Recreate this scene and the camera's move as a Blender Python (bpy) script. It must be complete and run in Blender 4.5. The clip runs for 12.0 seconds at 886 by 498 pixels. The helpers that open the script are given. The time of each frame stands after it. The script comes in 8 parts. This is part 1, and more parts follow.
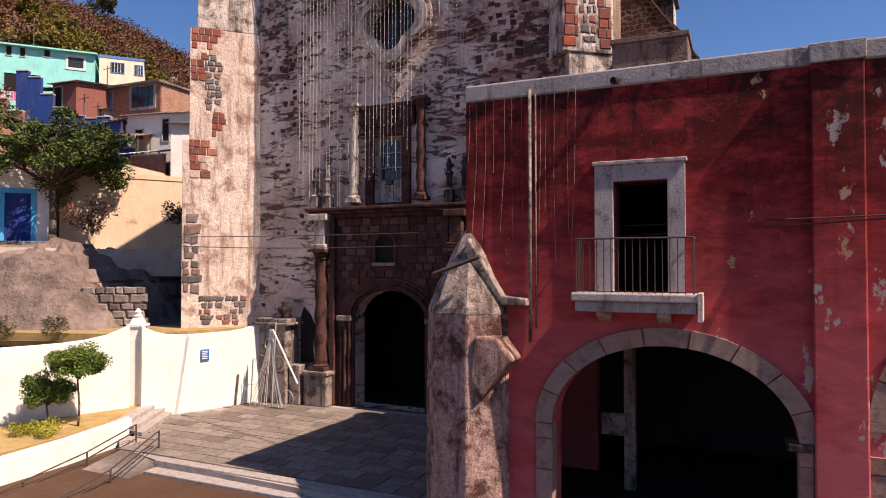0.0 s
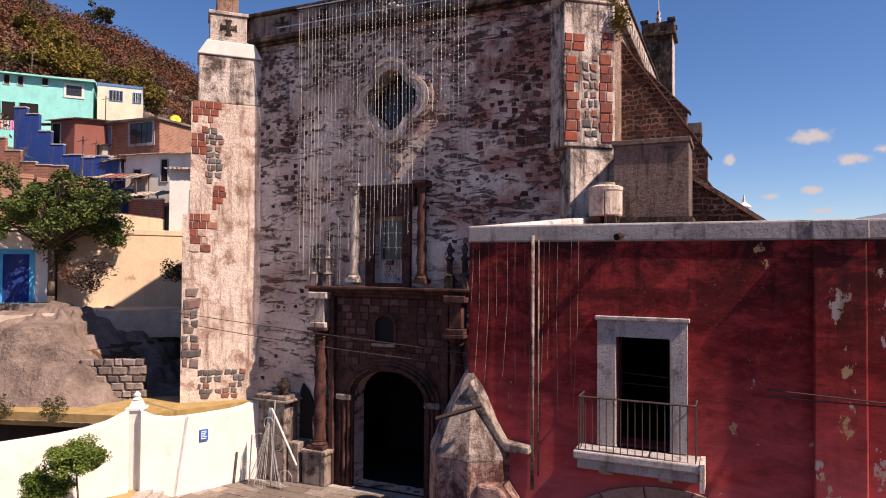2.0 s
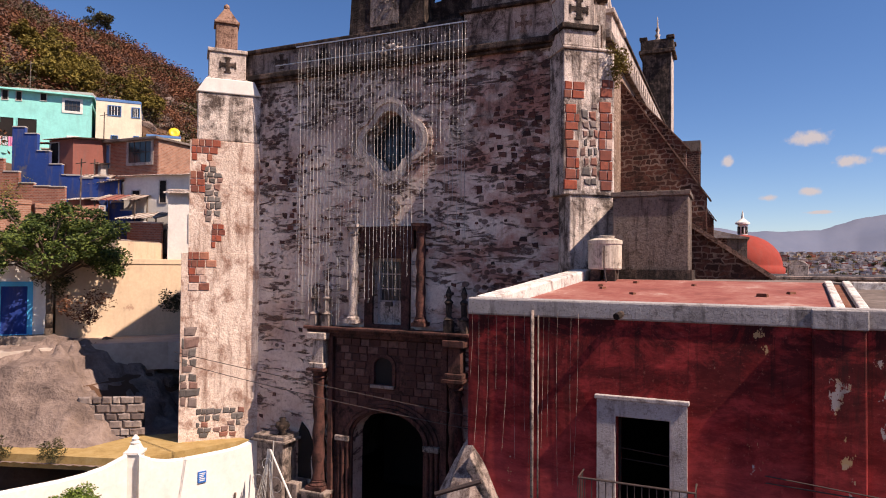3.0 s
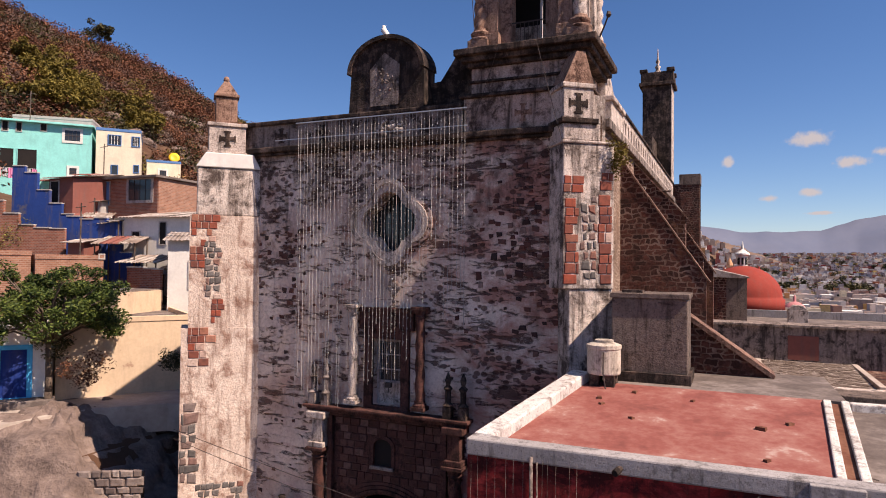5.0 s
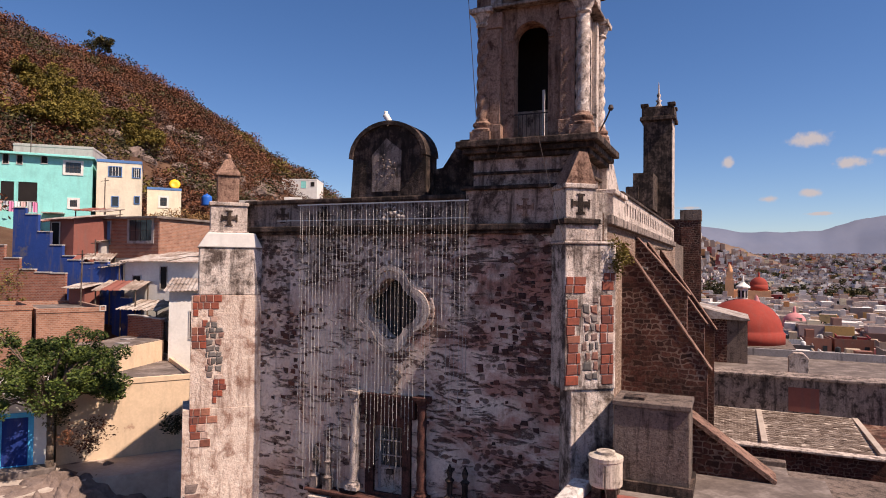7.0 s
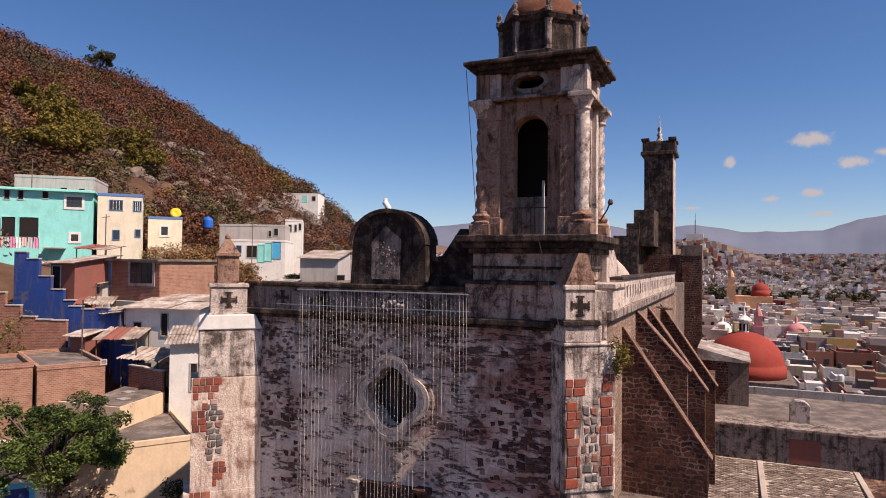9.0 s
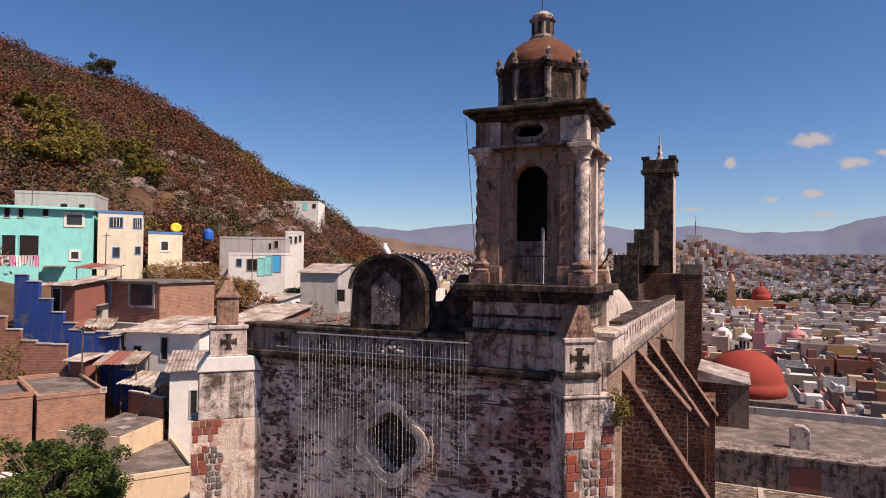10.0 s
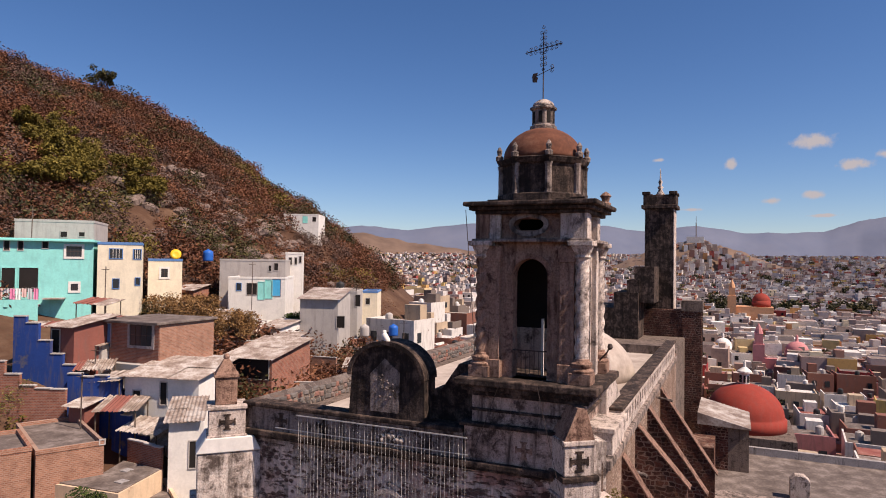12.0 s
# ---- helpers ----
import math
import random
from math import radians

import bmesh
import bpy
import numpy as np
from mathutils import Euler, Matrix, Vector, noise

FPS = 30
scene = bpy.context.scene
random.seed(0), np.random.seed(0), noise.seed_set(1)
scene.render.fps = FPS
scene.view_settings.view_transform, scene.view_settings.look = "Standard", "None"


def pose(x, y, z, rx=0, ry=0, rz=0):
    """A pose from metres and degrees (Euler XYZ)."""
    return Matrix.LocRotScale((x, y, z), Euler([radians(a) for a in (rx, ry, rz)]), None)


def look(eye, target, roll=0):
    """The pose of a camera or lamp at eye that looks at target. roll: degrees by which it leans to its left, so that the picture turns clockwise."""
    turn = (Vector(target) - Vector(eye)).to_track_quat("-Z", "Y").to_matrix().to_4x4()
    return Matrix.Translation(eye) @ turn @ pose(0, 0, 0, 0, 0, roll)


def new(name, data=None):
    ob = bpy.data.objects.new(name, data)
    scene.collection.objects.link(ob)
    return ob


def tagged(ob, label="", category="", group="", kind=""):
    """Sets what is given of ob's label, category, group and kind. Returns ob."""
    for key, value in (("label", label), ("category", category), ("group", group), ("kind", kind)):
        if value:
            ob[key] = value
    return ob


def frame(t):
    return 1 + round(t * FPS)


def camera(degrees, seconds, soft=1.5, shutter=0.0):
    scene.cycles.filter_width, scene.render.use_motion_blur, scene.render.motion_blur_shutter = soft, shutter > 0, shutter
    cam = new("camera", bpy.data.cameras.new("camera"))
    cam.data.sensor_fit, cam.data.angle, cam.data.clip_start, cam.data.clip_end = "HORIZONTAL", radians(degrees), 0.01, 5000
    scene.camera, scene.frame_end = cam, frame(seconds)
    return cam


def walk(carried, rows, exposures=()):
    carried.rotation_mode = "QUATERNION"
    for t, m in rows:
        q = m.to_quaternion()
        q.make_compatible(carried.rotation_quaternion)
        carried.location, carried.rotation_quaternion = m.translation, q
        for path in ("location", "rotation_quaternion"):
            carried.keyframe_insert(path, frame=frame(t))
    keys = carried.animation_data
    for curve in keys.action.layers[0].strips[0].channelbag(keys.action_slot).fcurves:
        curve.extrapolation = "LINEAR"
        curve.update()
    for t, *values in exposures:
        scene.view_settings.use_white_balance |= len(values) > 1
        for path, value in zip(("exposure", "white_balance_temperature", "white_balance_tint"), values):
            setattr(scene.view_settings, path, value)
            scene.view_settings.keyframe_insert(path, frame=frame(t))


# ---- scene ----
cam = camera(68.4, 12.0, soft=1.0)
PATH = [
    (0.0, (0.445, -0.792, 5.209), (-0.378, 1.03, 5.254), 0.0),
    (0.5, (0.508, -0.917, 5.943), (-0.309, 0.908, 5.987), 0.1),
    (1.0, (0.52, -0.941, 6.675), (-0.295, 0.885, 6.72), 0.2),
    (1.5, (0.43, -0.947, 7.419), (-0.383, 0.879, 7.467), 0.3),
    (2.0, (0.35, -0.947, 8.188), (-0.463, 0.88, 8.235), 0.4),
    (2.5, (0.312, -0.977, 8.95), (-0.498, 0.851, 8.997), 0.4),
    (3.0, (0.327, -0.973, 9.72), (-0.482, 0.856, 9.768), 0.5),
    (5.0, (0.355, -1.043, 12.76), (-0.454, 0.785, 12.806), 0.6),
    (5.5, (0.331, -1.07, 13.583), (-0.479, 0.759, 13.627), 0.6),
    (6.0, (0.311, -1.094, 14.386), (-0.498, 0.734, 14.431), 0.6),
    (6.5, (0.289, -1.113, 15.219), (-0.521, 0.715, 15.263), 0.7),
    (7.0, (0.291, -1.159, 16.033), (-0.518, 0.67, 16.076), 0.7),
    (9.0, (0.339, -1.194, 19.343), (-0.474, 0.633, 19.385), 0.6),
    (9.5, (0.354, -1.194, 20.183), (-0.46, 0.632, 20.225), 0.6),
    (10.0, (0.362, -1.212, 21.028), (-0.452, 0.614, 21.071), 0.6),
    (10.5, (0.356, -1.199, 21.864), (-0.458, 0.627, 21.905), 0.7),
    (11.0, (0.348, -1.205, 22.7), (-0.466, 0.621, 22.741), 0.7),
    (11.5, (0.333, -1.188, 23.526), (-0.482, 0.638, 23.567), 0.7),
    (12.0, (0.339, -1.2, 24.348), (-0.476, 0.626, 24.388), 0.8),
]
walk(cam, [(t, look(eye, target, roll)) for t, eye, target, roll in PATH], exposures=[(0.0, 0.74, 7200, 22), (12.0, 0.40, 6950, 20)])

# ---- world, sun ----
SUN = Vector((0.62, -0.062, 0.775)).normalized()
world = bpy.data.worlds.new("world")
scene.world = world
world.use_nodes = True
wn = world.node_tree.nodes
sky = wn.new("ShaderNodeTexSky")
sky.sky_type = "NISHITA"
sky.sun_disc = False
sky.sun_elevation = math.asin(SUN.z)
sky.sun_rotation = math.atan2(SUN.x, SUN.y)
sky.altitude = 1700
sky.air_density, sky.dust_density, sky.ozone_density = 1.0, 1.2, 3.5
wn["Background"].inputs[1].default_value = 0.086
hue = wn.new("ShaderNodeHueSaturation")
hue.inputs["Saturation"].default_value = 1.22
hue.inputs["Hue"].default_value = 0.504
world.node_tree.links.new(sky.outputs[0], hue.inputs["Color"])
world.node_tree.links.new(hue.outputs[0], wn["Background"].inputs[0])
sun_data = bpy.data.lights.new("sun", "SUN")
sun_data.energy, sun_data.angle, sun_data.color = 5.0, radians(0.5), (1.0, 0.90, 0.77)
sun = new("sun", sun_data)
sun.matrix_world = look(SUN * 100, (0, 0, 0))


# ---- materials ----
def lin(c):
    return tuple(c) + (1.0,)


class Mat:
    """A small builder of node materials in object or world space."""

    def __init__(self, name, rough=0.85, metal=0.0):
        self.m = bpy.data.materials.new(name)
        self.m.use_nodes = True
        self.t = self.m.node_tree
        self.b = self.t.nodes["Principled BSDF"]
        self.b.inputs["Roughness"].default_value = rough
        self.b.inputs["Metallic"].default_value = metal
        self.b.inputs["Specular IOR Level"].default_value = 0.25
        self.geo = self.t.nodes.new("ShaderNodeNewGeometry")

    def link(self, a, b):
        self.t.links.new(a, b)

    def pos(self, scale=(1, 1, 1)):
        v = self.t.nodes.new("ShaderNodeVectorMath")
        v.operation = "MULTIPLY"
        v.inputs[1].default_value = scale
        self.link(self.geo.outputs["Position"], v.inputs[0])
        return v.outputs[0]

    def noise(self, scale, stretch=(1, 1, 1), detail=5, rough=0.6, distort=0.0):
        n = self.t.nodes.new("ShaderNodeTexNoise")
        n.inputs["Scale"].default_value = scale
        n.inputs["Detail"].default_value = detail
        n.inputs["Roughness"].default_value = rough
        n.inputs["Distortion"].default_value = distort
        self.link(self.pos(stretch), n.inputs["Vector"])
        return n.outputs["Fac"]

    def voronoi(self, scale, stretch=(1, 1, 1), feature="F1", out="Distance"):
        n = self.t.nodes.new("ShaderNodeTexVoronoi")
        n.feature = feature
        n.inputs["Scale"].default_value = scale
        self.link(self.pos(stretch), n.inputs["Vector"])
        return n.outputs[out]

    def ramp(self, fac, a, b):
        r = self.t.nodes.new("ShaderNodeMapRange")
        r.inputs["From Min"].default_value, r.inputs["From Max"].default_value = a, b
        self.link(fac, r.inputs["Value"])
        return r.outputs[0]

    def along(self, axis, a, b):
        s = self.t.nodes.new("ShaderNodeSeparateXYZ")
        self.link(self.geo.outputs["Position"], s.inputs[0])
        return self.ramp(s.outputs[axis], a, b)

    def height(self, a, b):
        return self.along("Z", a, b)

    def math(self, op, a, b):
        n = self.t.nodes.new("ShaderNodeMath")
        n.operation = op
        n.use_clamp = True
        for k, v in enumerate((a, b)):
            if isinstance(v, (int, float)):
                n.inputs[k].default_value = v
            else:
                self.link(v, n.inputs[k])
        return n.outputs[0]

    def mix(self, fac, a, b):
        n = self.t.nodes.new("ShaderNodeMix")
        n.data_type = "RGBA"
        if isinstance(fac, (int, float)):
            n.inputs[0].default_value = fac
        else:
            self.link(fac, n.inputs[0])
        for k, v in ((6, a), (7, b)):
            if isinstance(v, tuple):
                n.inputs[k].default_value = lin(v)
            else:
                self.link(v, n.inputs[k])
        return n.outputs[2]

    def rand(self):
        return self.t.nodes.new("ShaderNodeObjectInfo").outputs["Random"]

    def island(self):
        return self.geo.outputs["Random Per Island"]

    def colors(self, fac, stops):
        r = self.t.nodes.new("ShaderNodeValToRGB")
        e = r.color_ramp.elements
        while len(e) < len(stops):
            e.new(0.5)
        for k, (p, c) in enumerate(stops):
            e[k].position, e[k].color = p, lin(c)
        self.link(fac, r.inputs[0])
        return r.outputs[0]

    def done(self, color, bump=None, strength=0.4, dist=0.03):
        if isinstance(color, tuple):
            self.b.inputs["Base Color"].default_value = lin(color)
        else:
            self.link(color, self.b.inputs["Base Color"])
        if bump is not None:
            n = self.t.nodes.new("ShaderNodeBump")
            n.inputs["Strength"].default_value = strength
            n.inputs["Distance"].default_value = dist
            self.link(bump, n.inputs["Height"])
            self.link(n.outputs[0], self.b.inputs["Normal"])
        return self.m


def m_facade():
    # lime plaster in rough courses, worn through to dark rubble, rust-stained towards one side
    m = Mat("worn_lime_plaster", 0.95)
    big = m.noise(0.45, detail=6, rough=0.65)
    course = m.noise(1.35, (0.85, 0.85, 3.4), 9, 0.74, 0.8)
    fine = m.noise(8.0, detail=6, rough=0.72)
    plaster = m.mix(m.ramp(big, 0.34, 0.58), (0.52, 0.36, 0.295), (0.80, 0.655, 0.56))
    plaster = m.mix(m.math("MULTIPLY", m.ramp(fine, 0.46, 0.70), 0.5), plaster, (0.34, 0.21, 0.165))
    side = m.along("X", -12.5, -5.5)
    rust = m.ramp(m.math("ADD", m.noise(0.55, (1, 1, 1.6), 7, 0.7, 0.5), m.math("MULTIPLY", side, 0.17)), 0.55, 0.69)
    plaster = m.mix(m.math("MULTIPLY", rust, 0.75), plaster, (0.36, 0.125, 0.085))
    # hollows between the courses
    spread = m.math("MULTIPLY", m.ramp(m.noise(0.6, (1, 1, 1.2), 5, 0.6), 0.36, 0.62), 0.10)
    hollow = m.ramp(m.math("ADD", course, spread), 0.595, 0.65)
    c = m.mix(m.math("MULTIPLY", hollow, 0.9), plaster, (0.10, 0.048, 0.04))
    # single stones bared in loose groups
    size = (1, 1, 1.35)
    near = m.voronoi(3.7, size, "F1", "Distance")
    tone = m.voronoi(3.7, size, "F1", "Color")
    upper = m.math("MULTIPLY", m.height(9.0, 17.0), 0.10)
    group = m.math("ADD", m.math("ADD", m.noise(0.5, (1, 1, 1.2), 3, 0.5), upper), m.math("MULTIPLY", side, 0.05))
    pick = m.ramp(m.math("SUBTRACT", group, m.math("MULTIPLY", tone, 0.25)), 0.52, 0.55)
    pit = m.math("MULTIPLY", pick, m.ramp(near, 0.50, 0.40))
    c = m.mix(m.math("MULTIPLY", pit, 0.8), c, m.mix(tone, (0.035, 0.018, 0.016), (0.15, 0.055, 0.042)))
    # black growth from the parapet downward
    high = m.height(12.0, 17.3)
    soot = m.ramp(m.math("ADD", m.noise(1.3, (1, 1, 0.6), 9, 0.76), m.math("MULTIPLY", high, 0.20)), 0.58, 0.74)
    c = m.mix(m.math("MULTIPLY", soot, 0.72), c, (0.045, 0.033, 0.03))
    streak = m.math("MULTIPLY", m.ramp(m.noise(2.4, (1, 1, 0.09), 6, 0.65), 0.54, 0.68), m.height(5.0, 16.5))
    c = m.mix(m.math("MULTIPLY", streak, 0.7), c, (0.04, 0.03, 0.027))
    h = m.math("ADD", m.math("MULTIPLY", fine, 0.35), m.math("MULTIPLY", m.math("SUBTRACT", 1.0, hollow), 0.35))
    h = m.math("SUBTRACT", h, m.math("MULTIPLY", pit, 0.25))
    return m.done(c, h, 1.0, 0.13)


def m_rubble(name, dark, light, mortar, w=0.36, h=0.2, joint=0.03, grime=0.6):
    # uneven coursed rubble in lime joints, grimed in large patches
    m = Mat(name, 0.95)
    t = m.t.nodes.new("ShaderNodeTexBrick")
    t.offset_frequency, t.squash, t.squash_frequency = 2, 0.7, 3
    t.inputs["Color1"].default_value, t.inputs["Color2"].default_value, t.inputs["Mortar"].default_value = lin((0, 0, 0)), lin((1, 1, 1)), lin((0.5, 0.5, 0.5))
    t.inputs["Scale"].default_value = 1.0
    t.inputs["Brick Width"].default_value, t.inputs["Row Height"].default_value = w, h
    t.inputs["Mortar Size"].default_value, t.inputs["Mortar Smooth"].default_value = joint, 0.4
    warp = m.t.nodes.new("ShaderNodeTexNoise")
    warp.inputs["Scale"].default_value, warp.inputs["Detail"].default_value = 2.2, 5
    m.link(m.geo.outputs["Position"], warp.inputs["Vector"])
    near = m.t.nodes.new("ShaderNodeVectorMath")
    near.operation = "MULTIPLY_ADD"
    near.inputs[1].default_value = (0.42, 0.42, 0.42)
    m.link(warp.outputs["Color"], near.inputs[0])
    m.link(m.geo.outputs["Position"], near.inputs[2])
    s = m.t.nodes.new("ShaderNodeSeparateXYZ")
    m.link(near.outputs[0], s.inputs[0])
    add = m.t.nodes.new("ShaderNodeMath")
    m.link(s.outputs["X"], add.inputs[0])
    m.link(s.outputs["Y"], add.inputs[1])
    v = m.t.nodes.new("ShaderNodeCombineXYZ")
    m.link(add.outputs[0], v.inputs["X"])
    m.link(s.outputs["Z"], v.inputs["Y"])
    m.link(v.outputs[0], t.inputs["Vector"])
    fine = m.noise(11.0, detail=5, rough=0.7)
    c = m.mix(t.outputs["Color"], dark, light)
    c = m.mix(m.math("MULTIPLY", m.ramp(fine, 0.42, 0.66), 0.65), c, tuple(q * 0.35 for q in dark))
    lost = m.ramp(m.noise(1.1, detail=6, rough=0.7), 0.40, 0.60)
    c = m.mix(m.math("MULTIPLY", m.math("MULTIPLY", t.outputs["Fac"], lost), 0.9), c, mortar)
    grimy = m.ramp(m.noise(0.55, (1, 1, 0.6), 8, 0.72), 0.45, 0.64)
    c = m.mix(m.math("MULTIPLY", grimy, grime), c, tuple(q * 0.3 for q in dark))
    rusty = m.ramp(m.noise(0.8, (1, 1, 0.4), 7, 0.7), 0.57, 0.68)
    c = m.mix(m.math("MULTIPLY", rusty, 0.5), c, (0.24, 0.105, 0.05))
    return m.done(c, m.math("SUBTRACT", m.math("MULTIPLY", fine, 0.5), m.math("MULTIPLY", t.outputs["Fac"], 0.4)), 1.0, 0.09)


def m_stone(name, a, b, dark, amount=0.5, scale=2.0, bump=0.6):
    # weathered carved stone with black growth in patches
    m = Mat(name, 0.95)
    n1, n2 = m.noise(scale, detail=9, rough=0.74, distort=0.3), m.noise(scale * 6, detail=5, rough=0.72)
    c = m.mix(m.ramp(n2, 0.3, 0.7), a, b)
    c = m.mix(m.math("MULTIPLY", m.ramp(m.noise(0.7, detail=5, rough=0.6), 0.4, 0.65), 0.45), c, tuple(v * 0.62 for v in b))
    c = m.mix(m.math("MULTIPLY", m.ramp(n1, 0.66 - amount * 0.32, 0.755 - amount * 0.26), 0.92), c, dark)
    run = m.ramp(m.noise(3.4, (1, 1, 0.11), 6, 0.7), 0.60 - amount * 0.2, 0.76 - amount * 0.18)
    c = m.mix(m.math("MULTIPLY", run, 0.85), c, tuple(v * 0.8 for v in dark))
    pit = m.ramp(m.noise(24.0, detail=3, rough=0.6), 0.56, 0.68)
    c = m.mix(m.math("MULTIPLY", pit, 0.6), c, dark)
    return m.done(c, m.math("ADD", m.math("MULTIPLY", n2, 0.6), m.math("MULTIPLY", n1, 0.5)), min(1.0, bump * 1.4), 0.09)


def m_paint(name, base, worn=(0.55, 0.5, 0.45), amount=0.35, dirt=0.3, rough=0.85):
    m = Mat(name, rough)
    n1, n2 = m.noise(0.9, detail=7, rough=0.65), m.noise(7.0, detail=5)
    st = m.noise(2.2, (1, 1, 0.15), 5, 0.6)
    dark = tuple(v * 0.72 for v in base)
    c = m.mix(m.ramp(n2, 0.35, 0.7), base, tuple(v * 0.88 for v in base))
    c = m.mix(m.math("MULTIPLY", m.ramp(n1, 0.45, 0.7), 0.6), c, dark)
    c = m.mix(m.ramp(n1, 0.80 - amount * 0.35, 0.86 - amount * 0.3), c, worn)
    c = m.mix(m.math("MULTIPLY", m.ramp(st, 0.5, 0.75), dirt), c, (0.12, 0.10, 0.09))
    return m.done(c, m.math("ADD", n1, n2), 0.3, 0.03)


def m_red_wall():
    # oxblood limewash: faded low down, scuffed, black run-off from the parapet, ochre ground showing in flakes
    m = Mat("oxblood_limewash", 0.9)
    n1, n2 = m.noise(1.4, (0.6, 0.6, 1.7), 9, 0.74, 0.5), m.noise(5.5, (0.7, 0.7, 1.2), 6, 0.72)
    c = m.mix(m.ramp(n1, 0.40, 0.60), (0.22, 0.013, 0.012), (0.50, 0.052, 0.048))
    c = m.mix(m.math("MULTIPLY", m.ramp(n2, 0.48, 0.68), 0.5), c, (0.12, 0.008, 0.008))
    low = m.math("MULTIPLY", m.height(6.4, 2.2), m.ramp(m.noise(0.9, (0.6, 0.6, 1.3), 7, 0.65), 0.28, 0.56))
    c = m.mix(m.math("MULTIPLY", low, 0.85), c, (0.50, 0.118, 0.125))
    high = m.height(4.6, 8.7)
    run = m.ramp(m.noise(1.7, (0.6, 0.6, 0.8), 9, 0.74, 0.6), 0.36, 0.54)
    c = m.mix(m.math("MULTIPLY", m.math("MULTIPLY", run, high), 0.95), c, (0.020, 0.004, 0.004))
    drip = m.math("MULTIPLY", m.ramp(m.noise(9.0, (1, 1, 0.05), 4, 0.6), 0.55, 0.68), m.height(5.0, 8.6))
    c = m.mix(m.math("MULTIPLY", drip, 0.75), c, (0.02, 0.006, 0.005))
    grain = m.ramp(m.noise(16.0, detail=4, rough=0.7), 0.6, 0.72)
    c = m.mix(m.math("MULTIPLY", grain, 0.4), c, (0.42, 0.13, 0.10))
    worn = m.math("MULTIPLY", m.along("X", 1.2, 1.8), 0.072)
    flake_n = m.math("ADD", m.noise(2.1, (1, 1, 0.6), 8, 0.66), worn)
    flake = m.ramp(flake_n, 0.652, 0.664)
    c = m.mix(flake, c, m.mix(m.ramp(m.noise(1.3, detail=3), 0.45, 0.55), (0.44, 0.27, 0.13), (0.40, 0.33, 0.30)))
    soot = m.math("MULTIPLY", m.ramp(m.noise(2.6, (1, 1, 0.14), 6, 0.7), 0.5, 0.64), m.math("MULTIPLY", m.along("X", 1.2, 2.2), m.height(3.5, 8.0)))
    c = m.mix(m.math("MULTIPLY", soot, 0.85), c, (0.025, 0.012, 0.010))
    return m.done(c, m.math("SUBTRACT", m.math("MULTIPLY", n2, 0.5), m.math("MULTIPLY", flake, 0.4)), 0.5, 0.02)


def m_rough(name, stops, scale=3.0, bump=0.5, dist=0.03, rough=0.9, detail=7, stretch=(1, 1, 1)):
    m = Mat(name, rough)
    n1, n2 = m.noise(scale, stretch, detail, 0.65), m.noise(scale * 7, stretch, 4, 0.6)
    f = m.math("ADD", m.math("MULTIPLY", n1, 0.75), m.math("MULTIPLY", n2, 0.25))
    return m.done(m.colors(f, stops), f, bump, dist)


def m_piece(name, stops, dirt=(0.06, 0.045, 0.04), rough=0.92):
    # one tone for each piece, with grain and soiling
    m = Mat(name, rough)
    c = m.colors(m.rand(), stops)
    n = m.noise(6.0, detail=6, rough=0.7)
    c = m.mix(m.math("MULTIPLY", m.ramp(n, 0.45, 0.72), 0.7), c, dirt)
    return m.done(c, n, 0.6, 0.03)


def m_islands(name, stops, dirt=(0.08, 0.07, 0.06), amount=0.5, rough=0.9):
    m = Mat(name, rough)
    c = m.colors(m.island(), stops)
    n = m.noise(0.8, detail=6, rough=0.7)
    c = m.mix(m.math("MULTIPLY", m.ramp(n, 0.5, 0.75), amount), c, dirt)
    return m.done(c)


def m_brick(name, a, b, mortar, w=0.28, h=0.075):
    # far brickwork: courses in relief
    m = Mat(name, 0.92)
    t = m.t.nodes.new("ShaderNodeTexBrick")
    t.inputs["Color1"].default_value, t.inputs["Color2"].default_value, t.inputs["Mortar"].default_value = lin(a), lin(b), lin(mortar)
    t.inputs["Scale"].default_value = 1.0
    t.inputs["Brick Width"].default_value, t.inputs["Row Height"].default_value, t.inputs["Mortar Size"].default_value = w, h, h * 0.2
    s = m.t.nodes.new("ShaderNodeSeparateXYZ")
    m.link(m.geo.outputs["Position"], s.inputs[0])
    add = m.t.nodes.new("ShaderNodeMath")
    m.link(s.outputs["X"], add.inputs[0])
    m.link(s.outputs["Y"], add.inputs[1])
    v = m.t.nodes.new("ShaderNodeCombineXYZ")
    m.link(add.outputs[0], v.inputs["X"])
    m.link(s.outputs["Z"], v.inputs["Y"])
    m.link(v.outputs[0], t.inputs["Vector"])
    n = m.noise(1.2, detail=6, rough=0.7)
    c = m.mix(m.math("MULTIPLY", m.ramp(n, 0.45, 0.7), 0.55), t.outputs["Color"], tuple(v * 0.35 for v in a))
    return m.done(c, t.outputs["Fac"], -0.5, 0.02)


